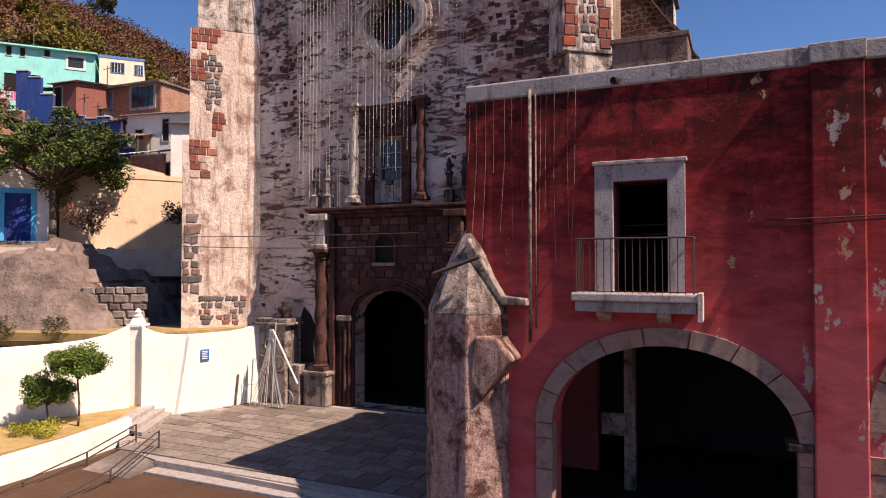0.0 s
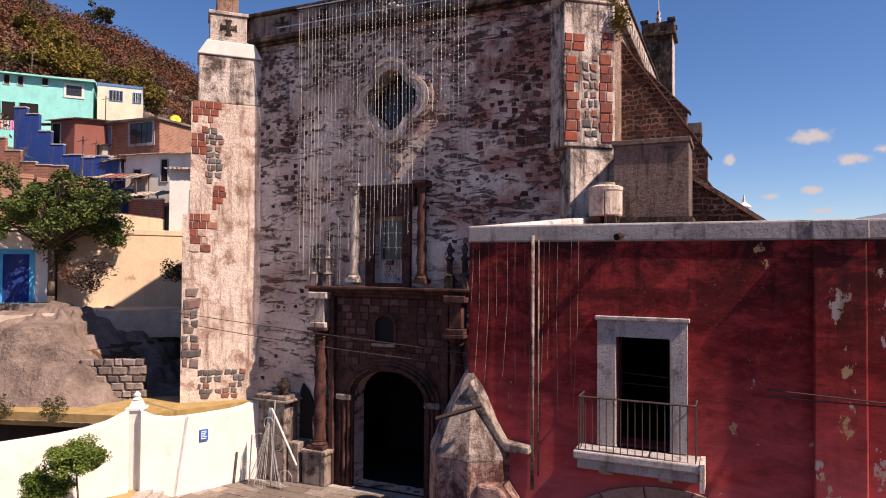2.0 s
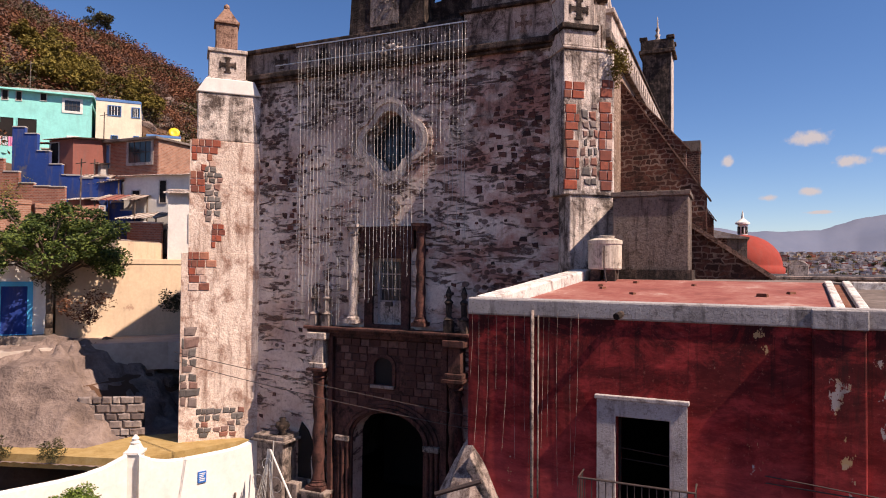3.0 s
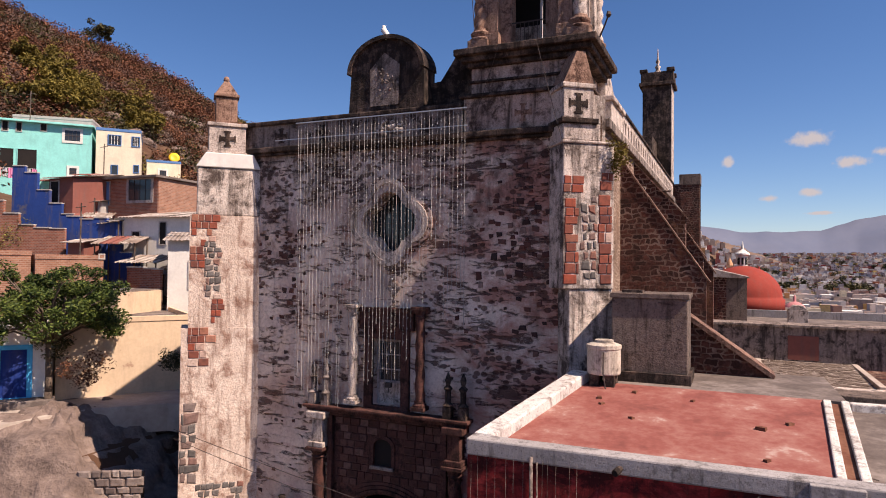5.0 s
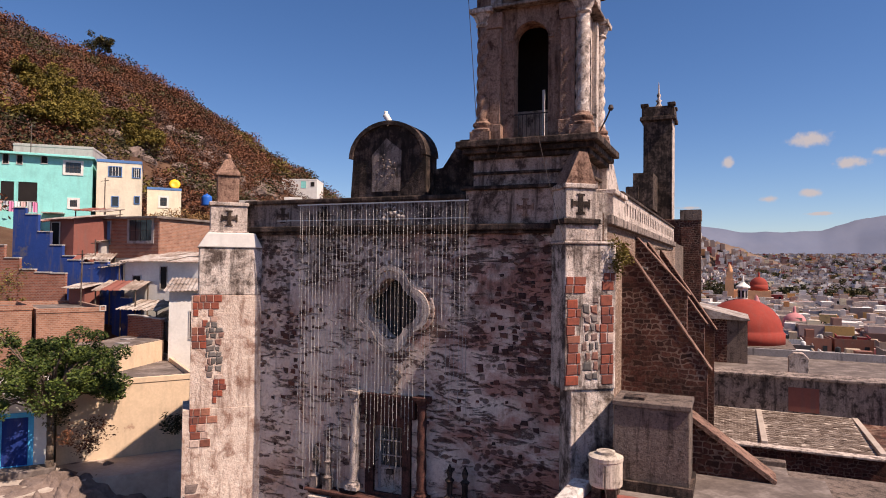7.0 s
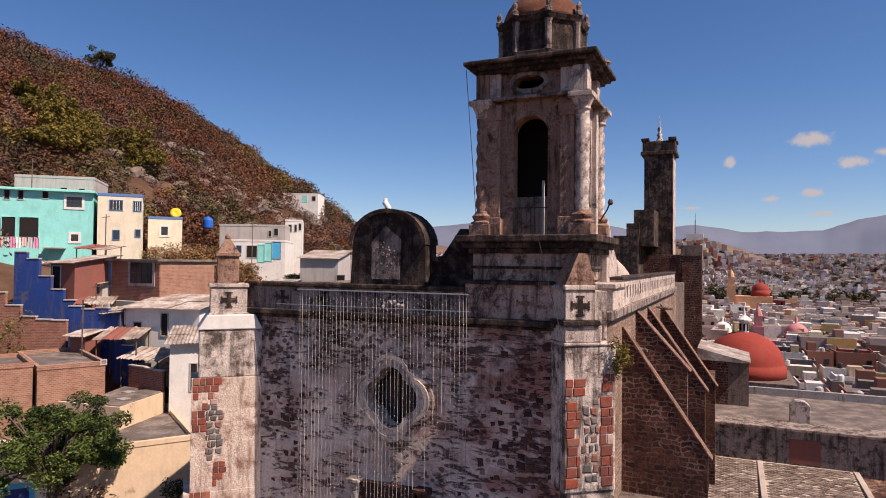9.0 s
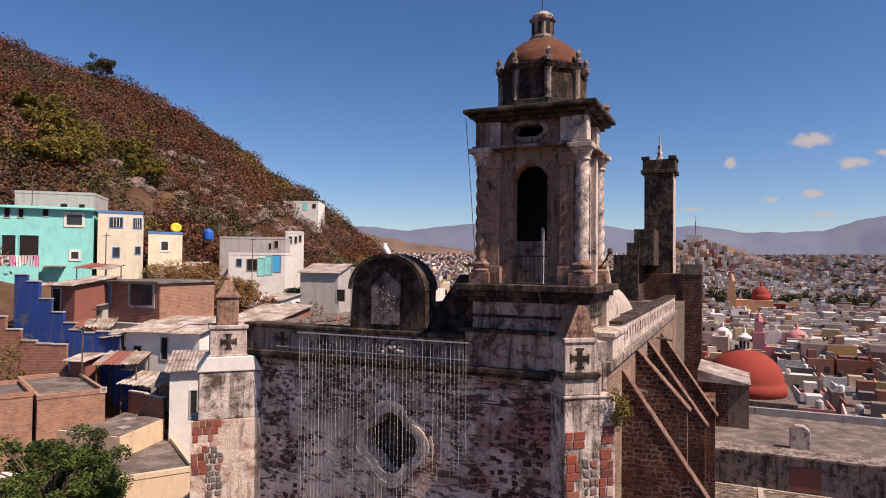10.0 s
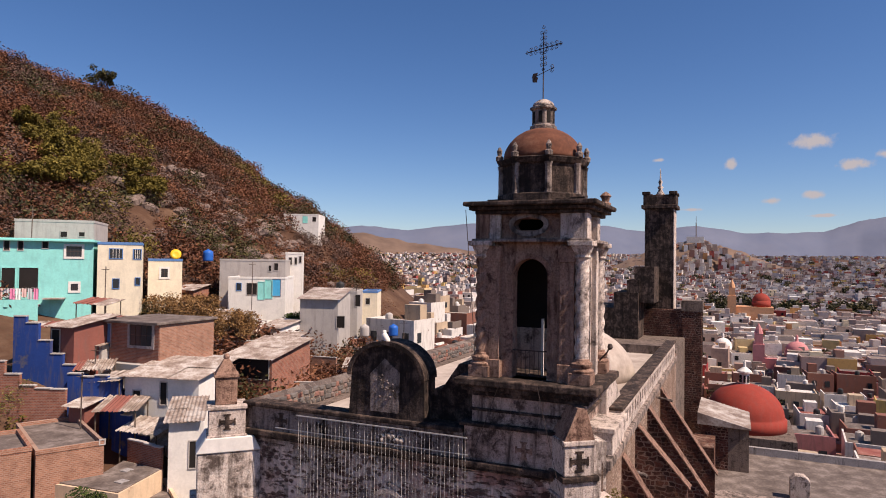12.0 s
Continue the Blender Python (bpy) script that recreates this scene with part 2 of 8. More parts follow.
FACADE = m_facade()
STONE_DARK = m_stone("blackened_stone", (0.22, 0.15, 0.12), (0.12, 0.078, 0.06), (0.018, 0.012, 0.010), 0.8)
STONE_GREY = m_stone("grey_carved_stone", (0.43, 0.34, 0.295), (0.28, 0.215, 0.185), (0.038, 0.028, 0.024), 0.58)
# STONE_PALE: limewash on some parts, painted sunlight on sun-facing ones
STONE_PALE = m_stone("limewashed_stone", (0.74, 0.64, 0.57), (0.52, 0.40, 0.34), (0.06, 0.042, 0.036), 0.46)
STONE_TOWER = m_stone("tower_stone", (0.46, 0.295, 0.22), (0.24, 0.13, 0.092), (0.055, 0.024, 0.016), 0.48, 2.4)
STONE_BASE = m_stone("limed_base_stone", (0.64, 0.49, 0.41), (0.42, 0.275, 0.22), (0.045, 0.026, 0.02), 0.56, 1.7)
COPING = m_stone("rusty_coping", (0.36, 0.22, 0.165), (0.22, 0.115, 0.085), (0.055, 0.028, 0.02), 0.5, 3.0)
RUBBLE = m_rubble("dark_red_rubble", (0.05, 0.022, 0.017), (0.17, 0.062, 0.043), (0.30, 0.20, 0.155))
# paler copy of the rubble: the side wall's sunlight is in its colour
RUBBLE_PALE = m_rubble("limed_rubble", (0.20, 0.125, 0.09), (0.34, 0.22, 0.165), (0.46, 0.35, 0.28), 0.3, 0.16, 0.03, 0.5)
RUBBLE_GREY = m_rubble("grey_fieldstone_rubble", (0.12, 0.085, 0.07), (0.34, 0.27, 0.225), (0.30, 0.235, 0.195), 0.42, 0.26, 0.03, 0.35)
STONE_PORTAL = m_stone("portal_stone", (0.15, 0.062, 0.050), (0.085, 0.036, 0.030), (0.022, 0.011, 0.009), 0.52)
PIER = m_stone("pier_plaster", (0.80, 0.69, 0.60), (0.62, 0.45, 0.36), (0.27, 0.15, 0.11), 0.50, 1.3)
PIER_TOP = m_stone("pier_plaster_stained", (0.80, 0.72, 0.66), (0.56, 0.43, 0.36), (0.05, 0.032, 0.026), 0.62, 1.4)
RED = m_red_wall()
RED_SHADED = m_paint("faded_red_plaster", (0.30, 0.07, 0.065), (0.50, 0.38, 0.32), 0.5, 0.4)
PARAPET = m_stone("parapet_plaster", (0.40, 0.37, 0.36), (0.32, 0.29, 0.28), (0.10, 0.085, 0.08), 0.3, 1.5, 0.3)
FRAME = m_stone("window_surround_stone", (0.46, 0.40, 0.38), (0.38, 0.33, 0.32), (0.16, 0.12, 0.11), 0.4, 3.0, 0.3)
WHITE = m_paint("whitewash", (0.77, 0.73, 0.68), (0.5, 0.46, 0.42), 0.12, 0.12)
IRON = m_rough("dark_iron", [(0.3, (0.03, 0.025, 0.025)), (0.7, (0.09, 0.06, 0.05))], 20, 0.2, 0.005, 0.6)
ROOF_RED = m_rough("faded_red_roof_screed", [(0.28, (0.12, 0.038, 0.032)), (0.46, (0.24, 0.075, 0.06)), (0.58, (0.30, 0.13, 0.105)), (0.70, (0.46, 0.36, 0.31))], 0.75, 0.5, 0.03)
LIMED = m_stone("weathered_whitewash", (0.76, 0.72, 0.68), (0.60, 0.54, 0.49), (0.20, 0.15, 0.13), 0.40, 1.8, 0.4)
ROOF_GREY = m_rough("cement_roof", [(0.28, (0.045, 0.033, 0.028)), (0.5, (0.14, 0.11, 0.096)), (0.72, (0.32, 0.265, 0.235))], 0.9, 0.3, 0.02)
ROOF_LIME = m_rough("lime_roof", [(0.2, (0.18, 0.14, 0.12)), (0.5, (0.40, 0.33, 0.28)), (0.8, (0.58, 0.50, 0.43))], 0.6, 0.3, 0.02)
CEMENT = m_stone("rough_cement_render", (0.25, 0.19, 0.16), (0.15, 0.11, 0.09), (0.03, 0.021, 0.017), 0.46, 1.7, 1.0)
# near-black colour that stands in for shade inside rooms, hollows and openings
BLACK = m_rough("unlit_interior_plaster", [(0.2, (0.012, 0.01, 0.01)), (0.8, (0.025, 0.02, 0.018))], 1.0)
TERRA = m_rough("dome_tile_terracotta", [(0.25, (0.04, 0.018, 0.012)), (0.5, (0.14, 0.052, 0.03)), (0.75, (0.26, 0.14, 0.09))], 1.1, 0.4, 0.02)
REDDOME = m_paint("dome_red_paint", (0.29, 0.042, 0.028), (0.40, 0.12, 0.08), 0.2, 0.2)
GLASS = Mat("old_window_glass", 0.12)
GLASS.b.inputs["Specular IOR Level"].default_value = 0.5
GLASS = GLASS.done((0.03, 0.035, 0.04))
EARTH = m_rough("dry_hill_soil", [(0.2, (0.035, 0.018, 0.011)), (0.5, (0.085, 0.043, 0.025)), (0.8, (0.20, 0.125, 0.08))], 0.12, 0.8, 0.5)
GRASS = m_rough("dry_grass", [(0.2, (0.16, 0.10, 0.035)), (0.5, (0.34, 0.23, 0.09)), (0.8, (0.46, 0.34, 0.17))], 2.0, 0.6, 0.03)
ROCK = m_rough("weathered_rock", [(0.25, (0.05, 0.035, 0.03)), (0.5, (0.18, 0.13, 0.11)), (0.75, (0.33, 0.25, 0.21))], 0.9, 1.0, 0.3)
PAVE = m_rough("stone_paving", [(0.25, (0.16, 0.13, 0.12)), (0.5, (0.33, 0.28, 0.25)), (0.75, (0.46, 0.40, 0.36))], 1.2, 0.4, 0.02)


# ---- geometry helpers ----
class Geo:
    """Collects plain faces for one mesh."""

    def __init__(self):
        self.v, self.f = [], []

    def add(self, verts, faces):
        n = len(self.v)
        self.v += [tuple(p) for p in verts]
        self.f += [tuple(n + k for k in f) for f in faces]
        return self

    def box(self, x0, x1, y0, y1, z0, z1, m=None, top=0.0):
        p = [Vector(q) for q in ((x0, y0, z0), (x1, y0, z0), (x1, y1, z0), (x0, y1, z0),
                                 (x0 + top, y0 + top, z1), (x1 - top, y0 + top, z1), (x1 - top, y1 - top, z1), (x0 + top, y1 - top, z1))]
        if m is not None:
            p = [m @ q for q in p]
        return self.add(p, ((3, 2, 1, 0), (4, 5, 6, 7), (0, 1, 5, 4), (1, 2, 6, 5), (2, 3, 7, 6), (3, 0, 4, 7)))

    def prism(self, poly, axis, a, b, m=None):
        """A polygon (u, v) drawn out from a to b: axis y takes (x, z), x takes (y, z), z takes (x, y)."""
        def at(u, v, w):
            q = {"y": (u, w, v), "x": (w, u, v), "z": (u, v, w)}[axis]
            return m @ Vector(q) if m is not None else q
        n = len(poly)
        self.add([at(u, v, a) for u, v in poly] + [at(u, v, b) for u, v in poly],
                 [tuple(range(n)), tuple(range(2 * n - 1, n - 1, -1))] + [(k, (k + 1) % n, n + (k + 1) % n, n + k) for k in range(n)])
        return self

    def lathe(self, profile, n=16, m=None, turn=0.0):
        """Rings of (radius, z) about the z axis."""
        pts = []
        for r, z in profile:
            for k in range(n):
                a = turn + 2 * math.pi * k / n
                q = Vector((r * math.cos(a), r * math.sin(a), z))
                pts.append(m @ q if m is not None else q)
        f = []
        for j in range(len(profile) - 1):
            for k in range(n):
                f.append((j * n + k, j * n + (k + 1) % n, (j + 1) * n + (k + 1) % n, (j + 1) * n + k))
        f += [tuple(range(n - 1, -1, -1)), tuple(range((len(profile) - 1) * n, len(profile) * n))]
        return self.add(pts, f)

    def tube(self, pts, r, n=6):
        pts = [Vector(p) for p in pts]
        ring = []
        for k, p in enumerate(pts):
            d = (pts[min(k + 1, len(pts) - 1)] - pts[max(k - 1, 0)]).normalized()
            q = d.to_track_quat("Z", "Y").to_matrix()
            ring += [p + q @ Vector((r * math.cos(2 * math.pi * j / n), r * math.sin(2 * math.pi * j / n), 0)) for j in range(n)]
        f = []
        for k in range(len(pts) - 1):
            for j in range(n):
                f.append((k * n + j, k * n + (j + 1) % n, (k + 1) * n + (j + 1) % n, (k + 1) * n + j))
        f += [tuple(range(n - 1, -1, -1)), tuple(range((len(pts) - 1) * n, len(pts) * n))]
        return self.add(ring, f)

    def twisted(self, x, y, z0, z1, r, turns=5, n=24, lobes=3, depth=0.12):
        """A Solomonic shaft: lobes that wind upward."""
        rows = max(24, int(turns * 16))
        pts = []
        for j in range(rows + 1):
            s = j / rows
            for k in range(n):
                a = 2 * math.pi * k / n
                rr = r * (1.0 - 0.08 * s) * (1 + depth * math.cos(lobes * a - 2 * math.pi * turns * s))
                pts.append((x + rr * math.cos(a), y + rr * math.sin(a), z0 + (z1 - z0) * s))
        f = [(j * n + k, j * n + (k + 1) % n, (j + 1) * n + (k + 1) % n, (j + 1) * n + k) for j in range(rows) for k in range(n)]
        f += [tuple(range(n - 1, -1, -1)), tuple(range(rows * n, (rows + 1) * n))]
        return self.add(pts, f)

    def mesh(self, name):
        me = bpy.data.meshes.new(name)
        me.from_pydata(self.v, [], self.f)
        b = bmesh.new()
        b.from_mesh(me)
        bmesh.ops.recalc_face_normals(b, faces=b.faces)
        b.to_mesh(me)
        b.free()
        return me


def finish(ob, mat, bevel=0.0, smooth=False):
    if mat is not None:
        ob.data.materials.append(mat)
    if smooth:
        for p in ob.data.polygons:
            p.use_smooth = True
    if bevel:
        b = ob.modifiers.new("worn_edges", "BEVEL")
        b.width, b.segments, b.limit_method, b.angle_limit = bevel, 2, "ANGLE", radians(40)
    return ob


def part(name, geo, mat, parent, label="", bevel=0.0, smooth=False):
    ob = finish(new(name, geo.mesh(name) if isinstance(geo, Geo) else geo), mat, bevel, smooth)
    if parent is not None:
        ob.parent = parent
        ob.matrix_parent_inverse = parent.matrix_world.inverted()
    return tagged(ob, label)


def thing(name, label, category, at=(0, 0, 0), group="", kind=""):
    ob = new(name)
    ob.location = at
    ob.matrix_world = Matrix.Translation(at)
    return tagged(ob, label, category, group, kind)


def solid(name, geo, mat, label, category, group="", kind="", bevel=0.0, smooth=False):
    return tagged(finish(new(name, geo.mesh(name)), mat, bevel, smooth), label, category, group, kind)


def arc(cx, cz, rx, rz, a0, a1, n):
    return [(cx + rx * math.cos(radians(a0 + (a1 - a0) * k / n)), cz + rz * math.sin(radians(a0 + (a1 - a0) * k / n))) for k in range(n + 1)]


def arch_hole(x0, x1, z0, spring, rise, n=14):
    return [(x1, z0)] + arc((x0 + x1) / 2, spring, (x1 - x0) / 2, rise, 0, 180, n) + [(x0, z0)]


def pierced(outer, holes, axis, a, b):
    """A wall with openings right through it: polygons (u, v), from depth a to depth b."""
    bm = bmesh.new()
    def at(u, v, w):
        return {"y": (u, w, v), "x": (w, u, v), "z": (u, v, w)}[axis]
    loops = [outer] + holes
    for w in (a, b):
        edges = []
        for poly in loops:
            vs = [bm.verts.new(at(u, v, w)) for u, v in poly]
            edges += [bm.edges.new((vs[k], vs[(k + 1) % len(vs)])) for k in range(len(vs))]
        bmesh.ops.triangle_fill(bm, use_beauty=True, use_dissolve=False, edges=edges)
    for poly in loops:
        n = len(poly)
        for k in range(n):
            q = [bm.verts.new(at(*poly[i], w)) for i, w in ((k, a), ((k + 1) % n, a), ((k + 1) % n, b), (k, b))]
            bm.faces.new(q)
    bmesh.ops.remove_doubles(bm, verts=bm.verts, dist=0.0005)
    bmesh.ops.recalc_face_normals(bm, faces=bm.faces)
    me = bpy.data.meshes.new("wall")
    bm.to_mesh(me)
    bm.free()
    return me


def block_mesh(name, sx=1.0, sy=1.0, sz=1.0, chamfer=0.12, wobble=0.06, seed=1):
    """A unit stone with broken edges: proud of the wall towards -y."""
    r = random.Random(seed)
    c = chamfer
    g = Geo()
    def j(v):
        return v + r.uniform(-wobble, wobble)
    outer = [(-0.5, -0.5), (0.5, -0.5), (0.5, 0.5), (-0.5, 0.5)]
    ring = [(j(u), j(v)) for u, v in outer]
    pts = [(u * sx, 0.5 * sy, v * sz) for u, v in ring] + [(u * sx, -0.1 * sy, v * sz) for u, v in ring]
    pts += [(u * (1 - 2 * c) * sx, -0.5 * sy + r.uniform(0, 0.15) * sy, v * (1 - 2 * c) * sz) for u, v in ring]
    f = [(8, 9, 10, 11)]
    for a in (0, 4):
        f += [(a + k, a + (k + 1) % 4, a + 4 + (k + 1) % 4, a + 4 + k) for k in range(4)]
    return g.add(pts, f).mesh(name)


def piece(name, me, mat, parent, m):
    """A piece of a wall or pavement: an object of its own on shared mesh data."""
    ob = new(name, me)
    if not me.materials:
        me.materials.append(mat)
    ob.parent = parent
    ob.matrix_parent_inverse = parent.matrix_world.inverted()
    ob.matrix_basis = m
    return ob

# ---- the church ----
G0 = -0.15          # level of the forecourt
FY = 20.4           # front wall
church = thing("church", "old stone church with worn lime-plastered front and blackened parapet", "church", (-11, 21, G0))


def quatrefoil(cx, cz, r, lobe, n=9, square=0.0):
    pts = []
    for k in range(4):
        a = 90 * k
        c = (cx + lobe * math.cos(radians(a)), cz + lobe * math.sin(radians(a)))
        pts += [(c[0] + r * math.cos(radians(a - 78 + 156 * j / n)), c[1] + r * math.sin(radians(a - 78 + 156 * j / n))) for j in range(n + 1)]
        if square:
            d = radians(a + 45)
            pts.append((cx + square * math.cos(d), cz + square * math.sin(d)))
    return pts


QX, QZ = -11.33, 14.3
rose = quatrefoil(QX, QZ, 0.56, 0.56, square=0.93)
door_hole = arch_hole(-12.78, -9.8, G0, 3.2, 1.02)
window_hole = [(-11.95, 7.48), (-10.75, 7.48), (-10.75, 9.95), (-11.95, 9.95)]
front = part("front_wall", pierced([(-18.3, G0 - 0.5), (-4.9, G0 - 0.5), (-4.9, 17.5), (-18.3, 17.5)], [rose, door_hole[::-1], window_hole], "y", FY, FY + 0.7), FACADE, church,
             "rough lime plaster worn down to dark rubble")

# nave: side walls, roof, back
SIDE_X = -3.6
g = Geo().box(-4.8, SIDE_X, 20.9, 51, G0 - 0.5, 17.75)
part("side_wall", g, RUBBLE_PALE, church, "old masonry side wall with sunlight put into paler rubble")
g = Geo().box(-18.3, -17.1, FY + 0.7, 51, G0 - 0.5, 17.6)
part("side_wall", g, CEMENT, church)
g = Geo().box(-18.3, SIDE_X - 0.2, 50.9, 52, G0 - 0.5, 18.2)
part("back_wall", g, CEMENT, church)
g = Geo().box(-17.1, -4.8, FY + 0.7, 50.9, 17.0, 17.55)
part("nave_roof", g, ROOF_LIME, church, "pale lime-washed flat roof")
for y, r, h in ((29.5, 3.9, 3.0), (39.0, 3.9, 3.1)):
    prof = [(r * math.cos(radians(a)), 17.5 + h * math.sin(radians(a))) for a in range(0, 90, 9)] + [(0.05, 17.5 + h)]
    part("vault", Geo().lathe(prof, 28, Matrix.Translation((-8.9, y, 0))), ROOF_LIME, church, "shallow plastered vault on the roof", smooth=True)

# rubble parapet down the far side of the roof
g = Geo().box(-18.6, -17.7, 21.0, 51, 17.55, 18.35)
rub = part("roof_parapet", g, RUBBLE_GREY, church, "low rubble parapet along the roof edge")

# right-hand parapet with its row of slots
z0, z1 = 17.75, 18.75
slots = []
y = 24.9
while y < 48.5:
    slots.append([(y, 18.02), (y + 0.34, 18.02), (y + 0.34, 18.5), (y, 18.5)])
    y += 0.82
part("side_parapet", pierced([(24.4, z0), (49.2, z0), (49.2, z1), (24.4, z1)], slots, "x", SIDE_X - 0.5, SIDE_X + 0.05), STONE_PALE, church, "pierced plaster parapet with a row of slots")
part("side_cornice", Geo().box(SIDE_X - 0.5, SIDE_X + 0.22, 21.2, 49.3, 17.42, 17.75), STONE_GREY, church, bevel=0.04)
part("parapet_coping", Geo().box(SIDE_X - 0.58, SIDE_X + 0.13, 24.35, 49.25, 18.75, 18.87), STONE_DARK, church, bevel=0.03)
part("parapet_pier", Geo().box(-4.35, -3.45, 21.9, 24.5, 17.55, 18.5).box(-4.45, -3.35, 21.8, 24.6, 18.5, 18.68), STONE_PALE, church, bevel=0.03)

# front parapet: dark moulding, band with crosses, coping
part("front_moulding", Geo().box(-18.2, -4.6, FY - 0.28, FY + 0.4, 17.2, 17.42).box(-18.2, -4.6, FY - 0.16, FY + 0.4, 17.08, 17.2), STONE_DARK, church, "blackened stone moulding", bevel=0.04)
part("front_parapet", Geo().box(-18.2, -8.4, FY - 0.08, FY + 0.6, 17.42, 18.32), STONE_GREY, church, "stained plaster parapet band")
part("front_coping", Geo().box(-18.2, -8.4, FY - 0.2, FY + 0.68, 18.32, 18.5), STONE_DARK, church, bevel=0.05)


def cross_geo(cx, cz, s, w, d, m):
    """A Greek cross with flared arms, standing out from the x-z plane."""
    p = []
    for k in range(4):
        a = radians(90 * k)
        c, q = math.cos(a), math.sin(a)
        for u, v in ((w, -w), (s * 0.8, -w), (s * 0.8, -w * 1.7), (s, -w * 1.7), (s, w * 1.7), (s * 0.8, w * 1.7), (s * 0.8, w)):
            p.append((cx + u * c - v * q, cz + u * q + v * c))
    return Geo().prism(p, "y", -d, 0.05, m)


for x in (-16.3, -14.3):
    part("wall_cross", cross_geo(x, 17.87, 0.30, 0.075, 0.035, Matrix.Translation((0, FY - 0.08, 0))), STONE_DARK, church, "dark stone cross in relief")
# carved relief below the gable
g = Geo()
rr = random.Random(4)
for k in range(26):
    a = rr.uniform(0, 6.28)
    d = rr.uniform(0, 0.42)
    cx, cz, s = -11.3 + d * math.cos(a) * 1.5, 17.85 + d * math.sin(a) * 0.8, rr.uniform(0.05, 0.12)
    g.lathe([(0.01, -s), (s * 0.8, -s * 0.5), (s, 0), (s * 0.8, s * 0.5), (0.01, s)], 8, Matrix.Translation((cx, FY - 0.1, cz)))
part("relief", g, PIER_TOP, church, "worn carved plaster relief", smooth=True)

# arched gable
out = [(-13.2, 18.4), (-9.98, 18.4), (-9.98, 19.9)] + arc(-11.5, 19.95, 1.62, 1.32, 4, 176, 22) + [(-13.2, 19.9)]
gable = part("gable", Geo().prism([(-13.15, 18.4), (-9.95, 18.4), (-9.95, 20.0)] + arc(-11.55, 20.0, 1.5, 1.22, 0, 180, 20) + [(-13.05, 20.0)], "y", FY - 0.05, FY + 0.9), STONE_DARK, church,
             "rounded blackened gable block above the parapet")
g = Geo()
for a, b in zip(arc(-11.55, 20.0, 1.5, 1.22, 0, 180, 20), arc(-11.55, 20.0, 1.5, 1.22, 0, 180, 20)[1:]):
    o = Vector((-11.55, 0, 20.0))
    p = []
    for u, v in (a, b):
        d = (Vector((u, 0, v)) - o).normalized()
        p += [Vector((u, 0, v)) - d * 0.02, Vector((u, 0, v)) + d * 0.14]
    q = [Vector((w.x, yy, w.z)) for yy in (FY - 0.16, FY + 0.98) for w in (p[0], p[1], p[3], p[2])]
    g.add(q, ((0, 1, 2, 3), (7, 6, 5, 4), (0, 4, 5, 1), (1, 5, 6, 2), (2, 6, 7, 3), (3, 7, 4, 0)))
part("gable_moulding", g, STONE_DARK, gable)
g = Geo()
for k in range(40):
    a, d = rr.uniform(0, 6.28), rr.uniform(0, 0.5)
    cx, cz, s = -11.6 + d * math.cos(a) * 0.8, 19.6 + d * math.sin(a), rr.uniform(0.03, 0.075)
    g.lathe([(0.01, -s), (s * 0.8, -s * 0.5), (s, 0), (s * 0.8, s * 0.5), (0.01, s)], 8, Matrix.Translation((cx, FY - 0.05, cz)))
part("carved_shield", g, STONE_GREY, gable, "eroded carved shield", smooth=True)
part("gable_panel", Geo().prism([(-12.2, 18.7), (-11.0, 18.7), (-10.95, 20.2), (-11.6, 20.7), (-12.2, 20.1)], "y", FY - 0.075, FY), STONE_GREY, gable, "patch of pale old plaster")
part("gable_finial", Geo().tube([(-11.5, FY, 21.2), (-11.55, FY, 21.4), (-11.7, FY, 21.62)], 0.11, 10).tube([(-11.7, FY, 21.55), (-11.66, FY, 21.75)], 0.07, 8), WHITE, gable, "short white floodlight stub", smooth=True)
# stair wedge between gable and tower
part("stair_wedge", Geo().prism([(-10.0, 17.6), (-8.3, 17.6), (-8.3, 20.6), (-8.9, 20.6), (-9.6, 19.6), (-10.0, 19.55)], "y", FY + 0.7, FY + 3.2), STONE_DARK, church, "dark stepped stair housing beside the tower")

# rose window
for k, (s, d, mat) in enumerate(((1.62, 0.10, FACADE), (1.46, 0.17, STONE_PALE), (1.28, 0.10, STONE_PALE))):
    hole = [(QX + (u - QX) * (s - 0.17 if k < 2 else 1.02), QZ + (v - QZ) * (s - 0.17 if k < 2 else 1.02)) for u, v in rose]
    ring = [(QX + (u - QX) * s, QZ + (v - QZ) * s) for u, v in rose]
    part("rose_moulding", pierced(ring, [hole], "y", FY - d, FY + 0.02), mat, church, "carved quatrefoil window moulding")
part("rose_glass", Geo().box(QX - 1.2, QX + 1.2, FY + 0.75, FY + 0.77, QZ - 1.2, QZ + 1.2), GLASS, church, "dark dusty window panes")
g = Geo()
for k in range(-3, 4):
    g.box(QX + k * 0.3 - 0.012, QX + k * 0.3 + 0.012, FY + 0.7, FY + 0.73, QZ - 1.15, QZ + 1.15)
for k in range(-2, 3):
    g.box(QX - 1.15, QX + 1.15, FY + 0.68, FY + 0.7, QZ + k * 0.42 - 0.012, QZ + k * 0.42 + 0.012)
part("window_grille", g, IRON, church, "thin iron glazing bars")
# carved bracket below the rose
g = Geo()
for k in range(30):
    a, d = rr.uniform(0, 6.28), rr.uniform(0, 0.3)
    cx, cz, s = -11.1 + d * 0.8 * math.cos(a), 11.8 + d * 1.5 * math.sin(a), rr.uniform(0.05, 0.1)
    g.lathe([(0.01, -s), (s * 0.8, -s * 0.5), (s, 0), (s * 0.8, s * 0.5), (0.01, s)], 8, Matrix.Translation((cx, FY - 0.08, cz)))
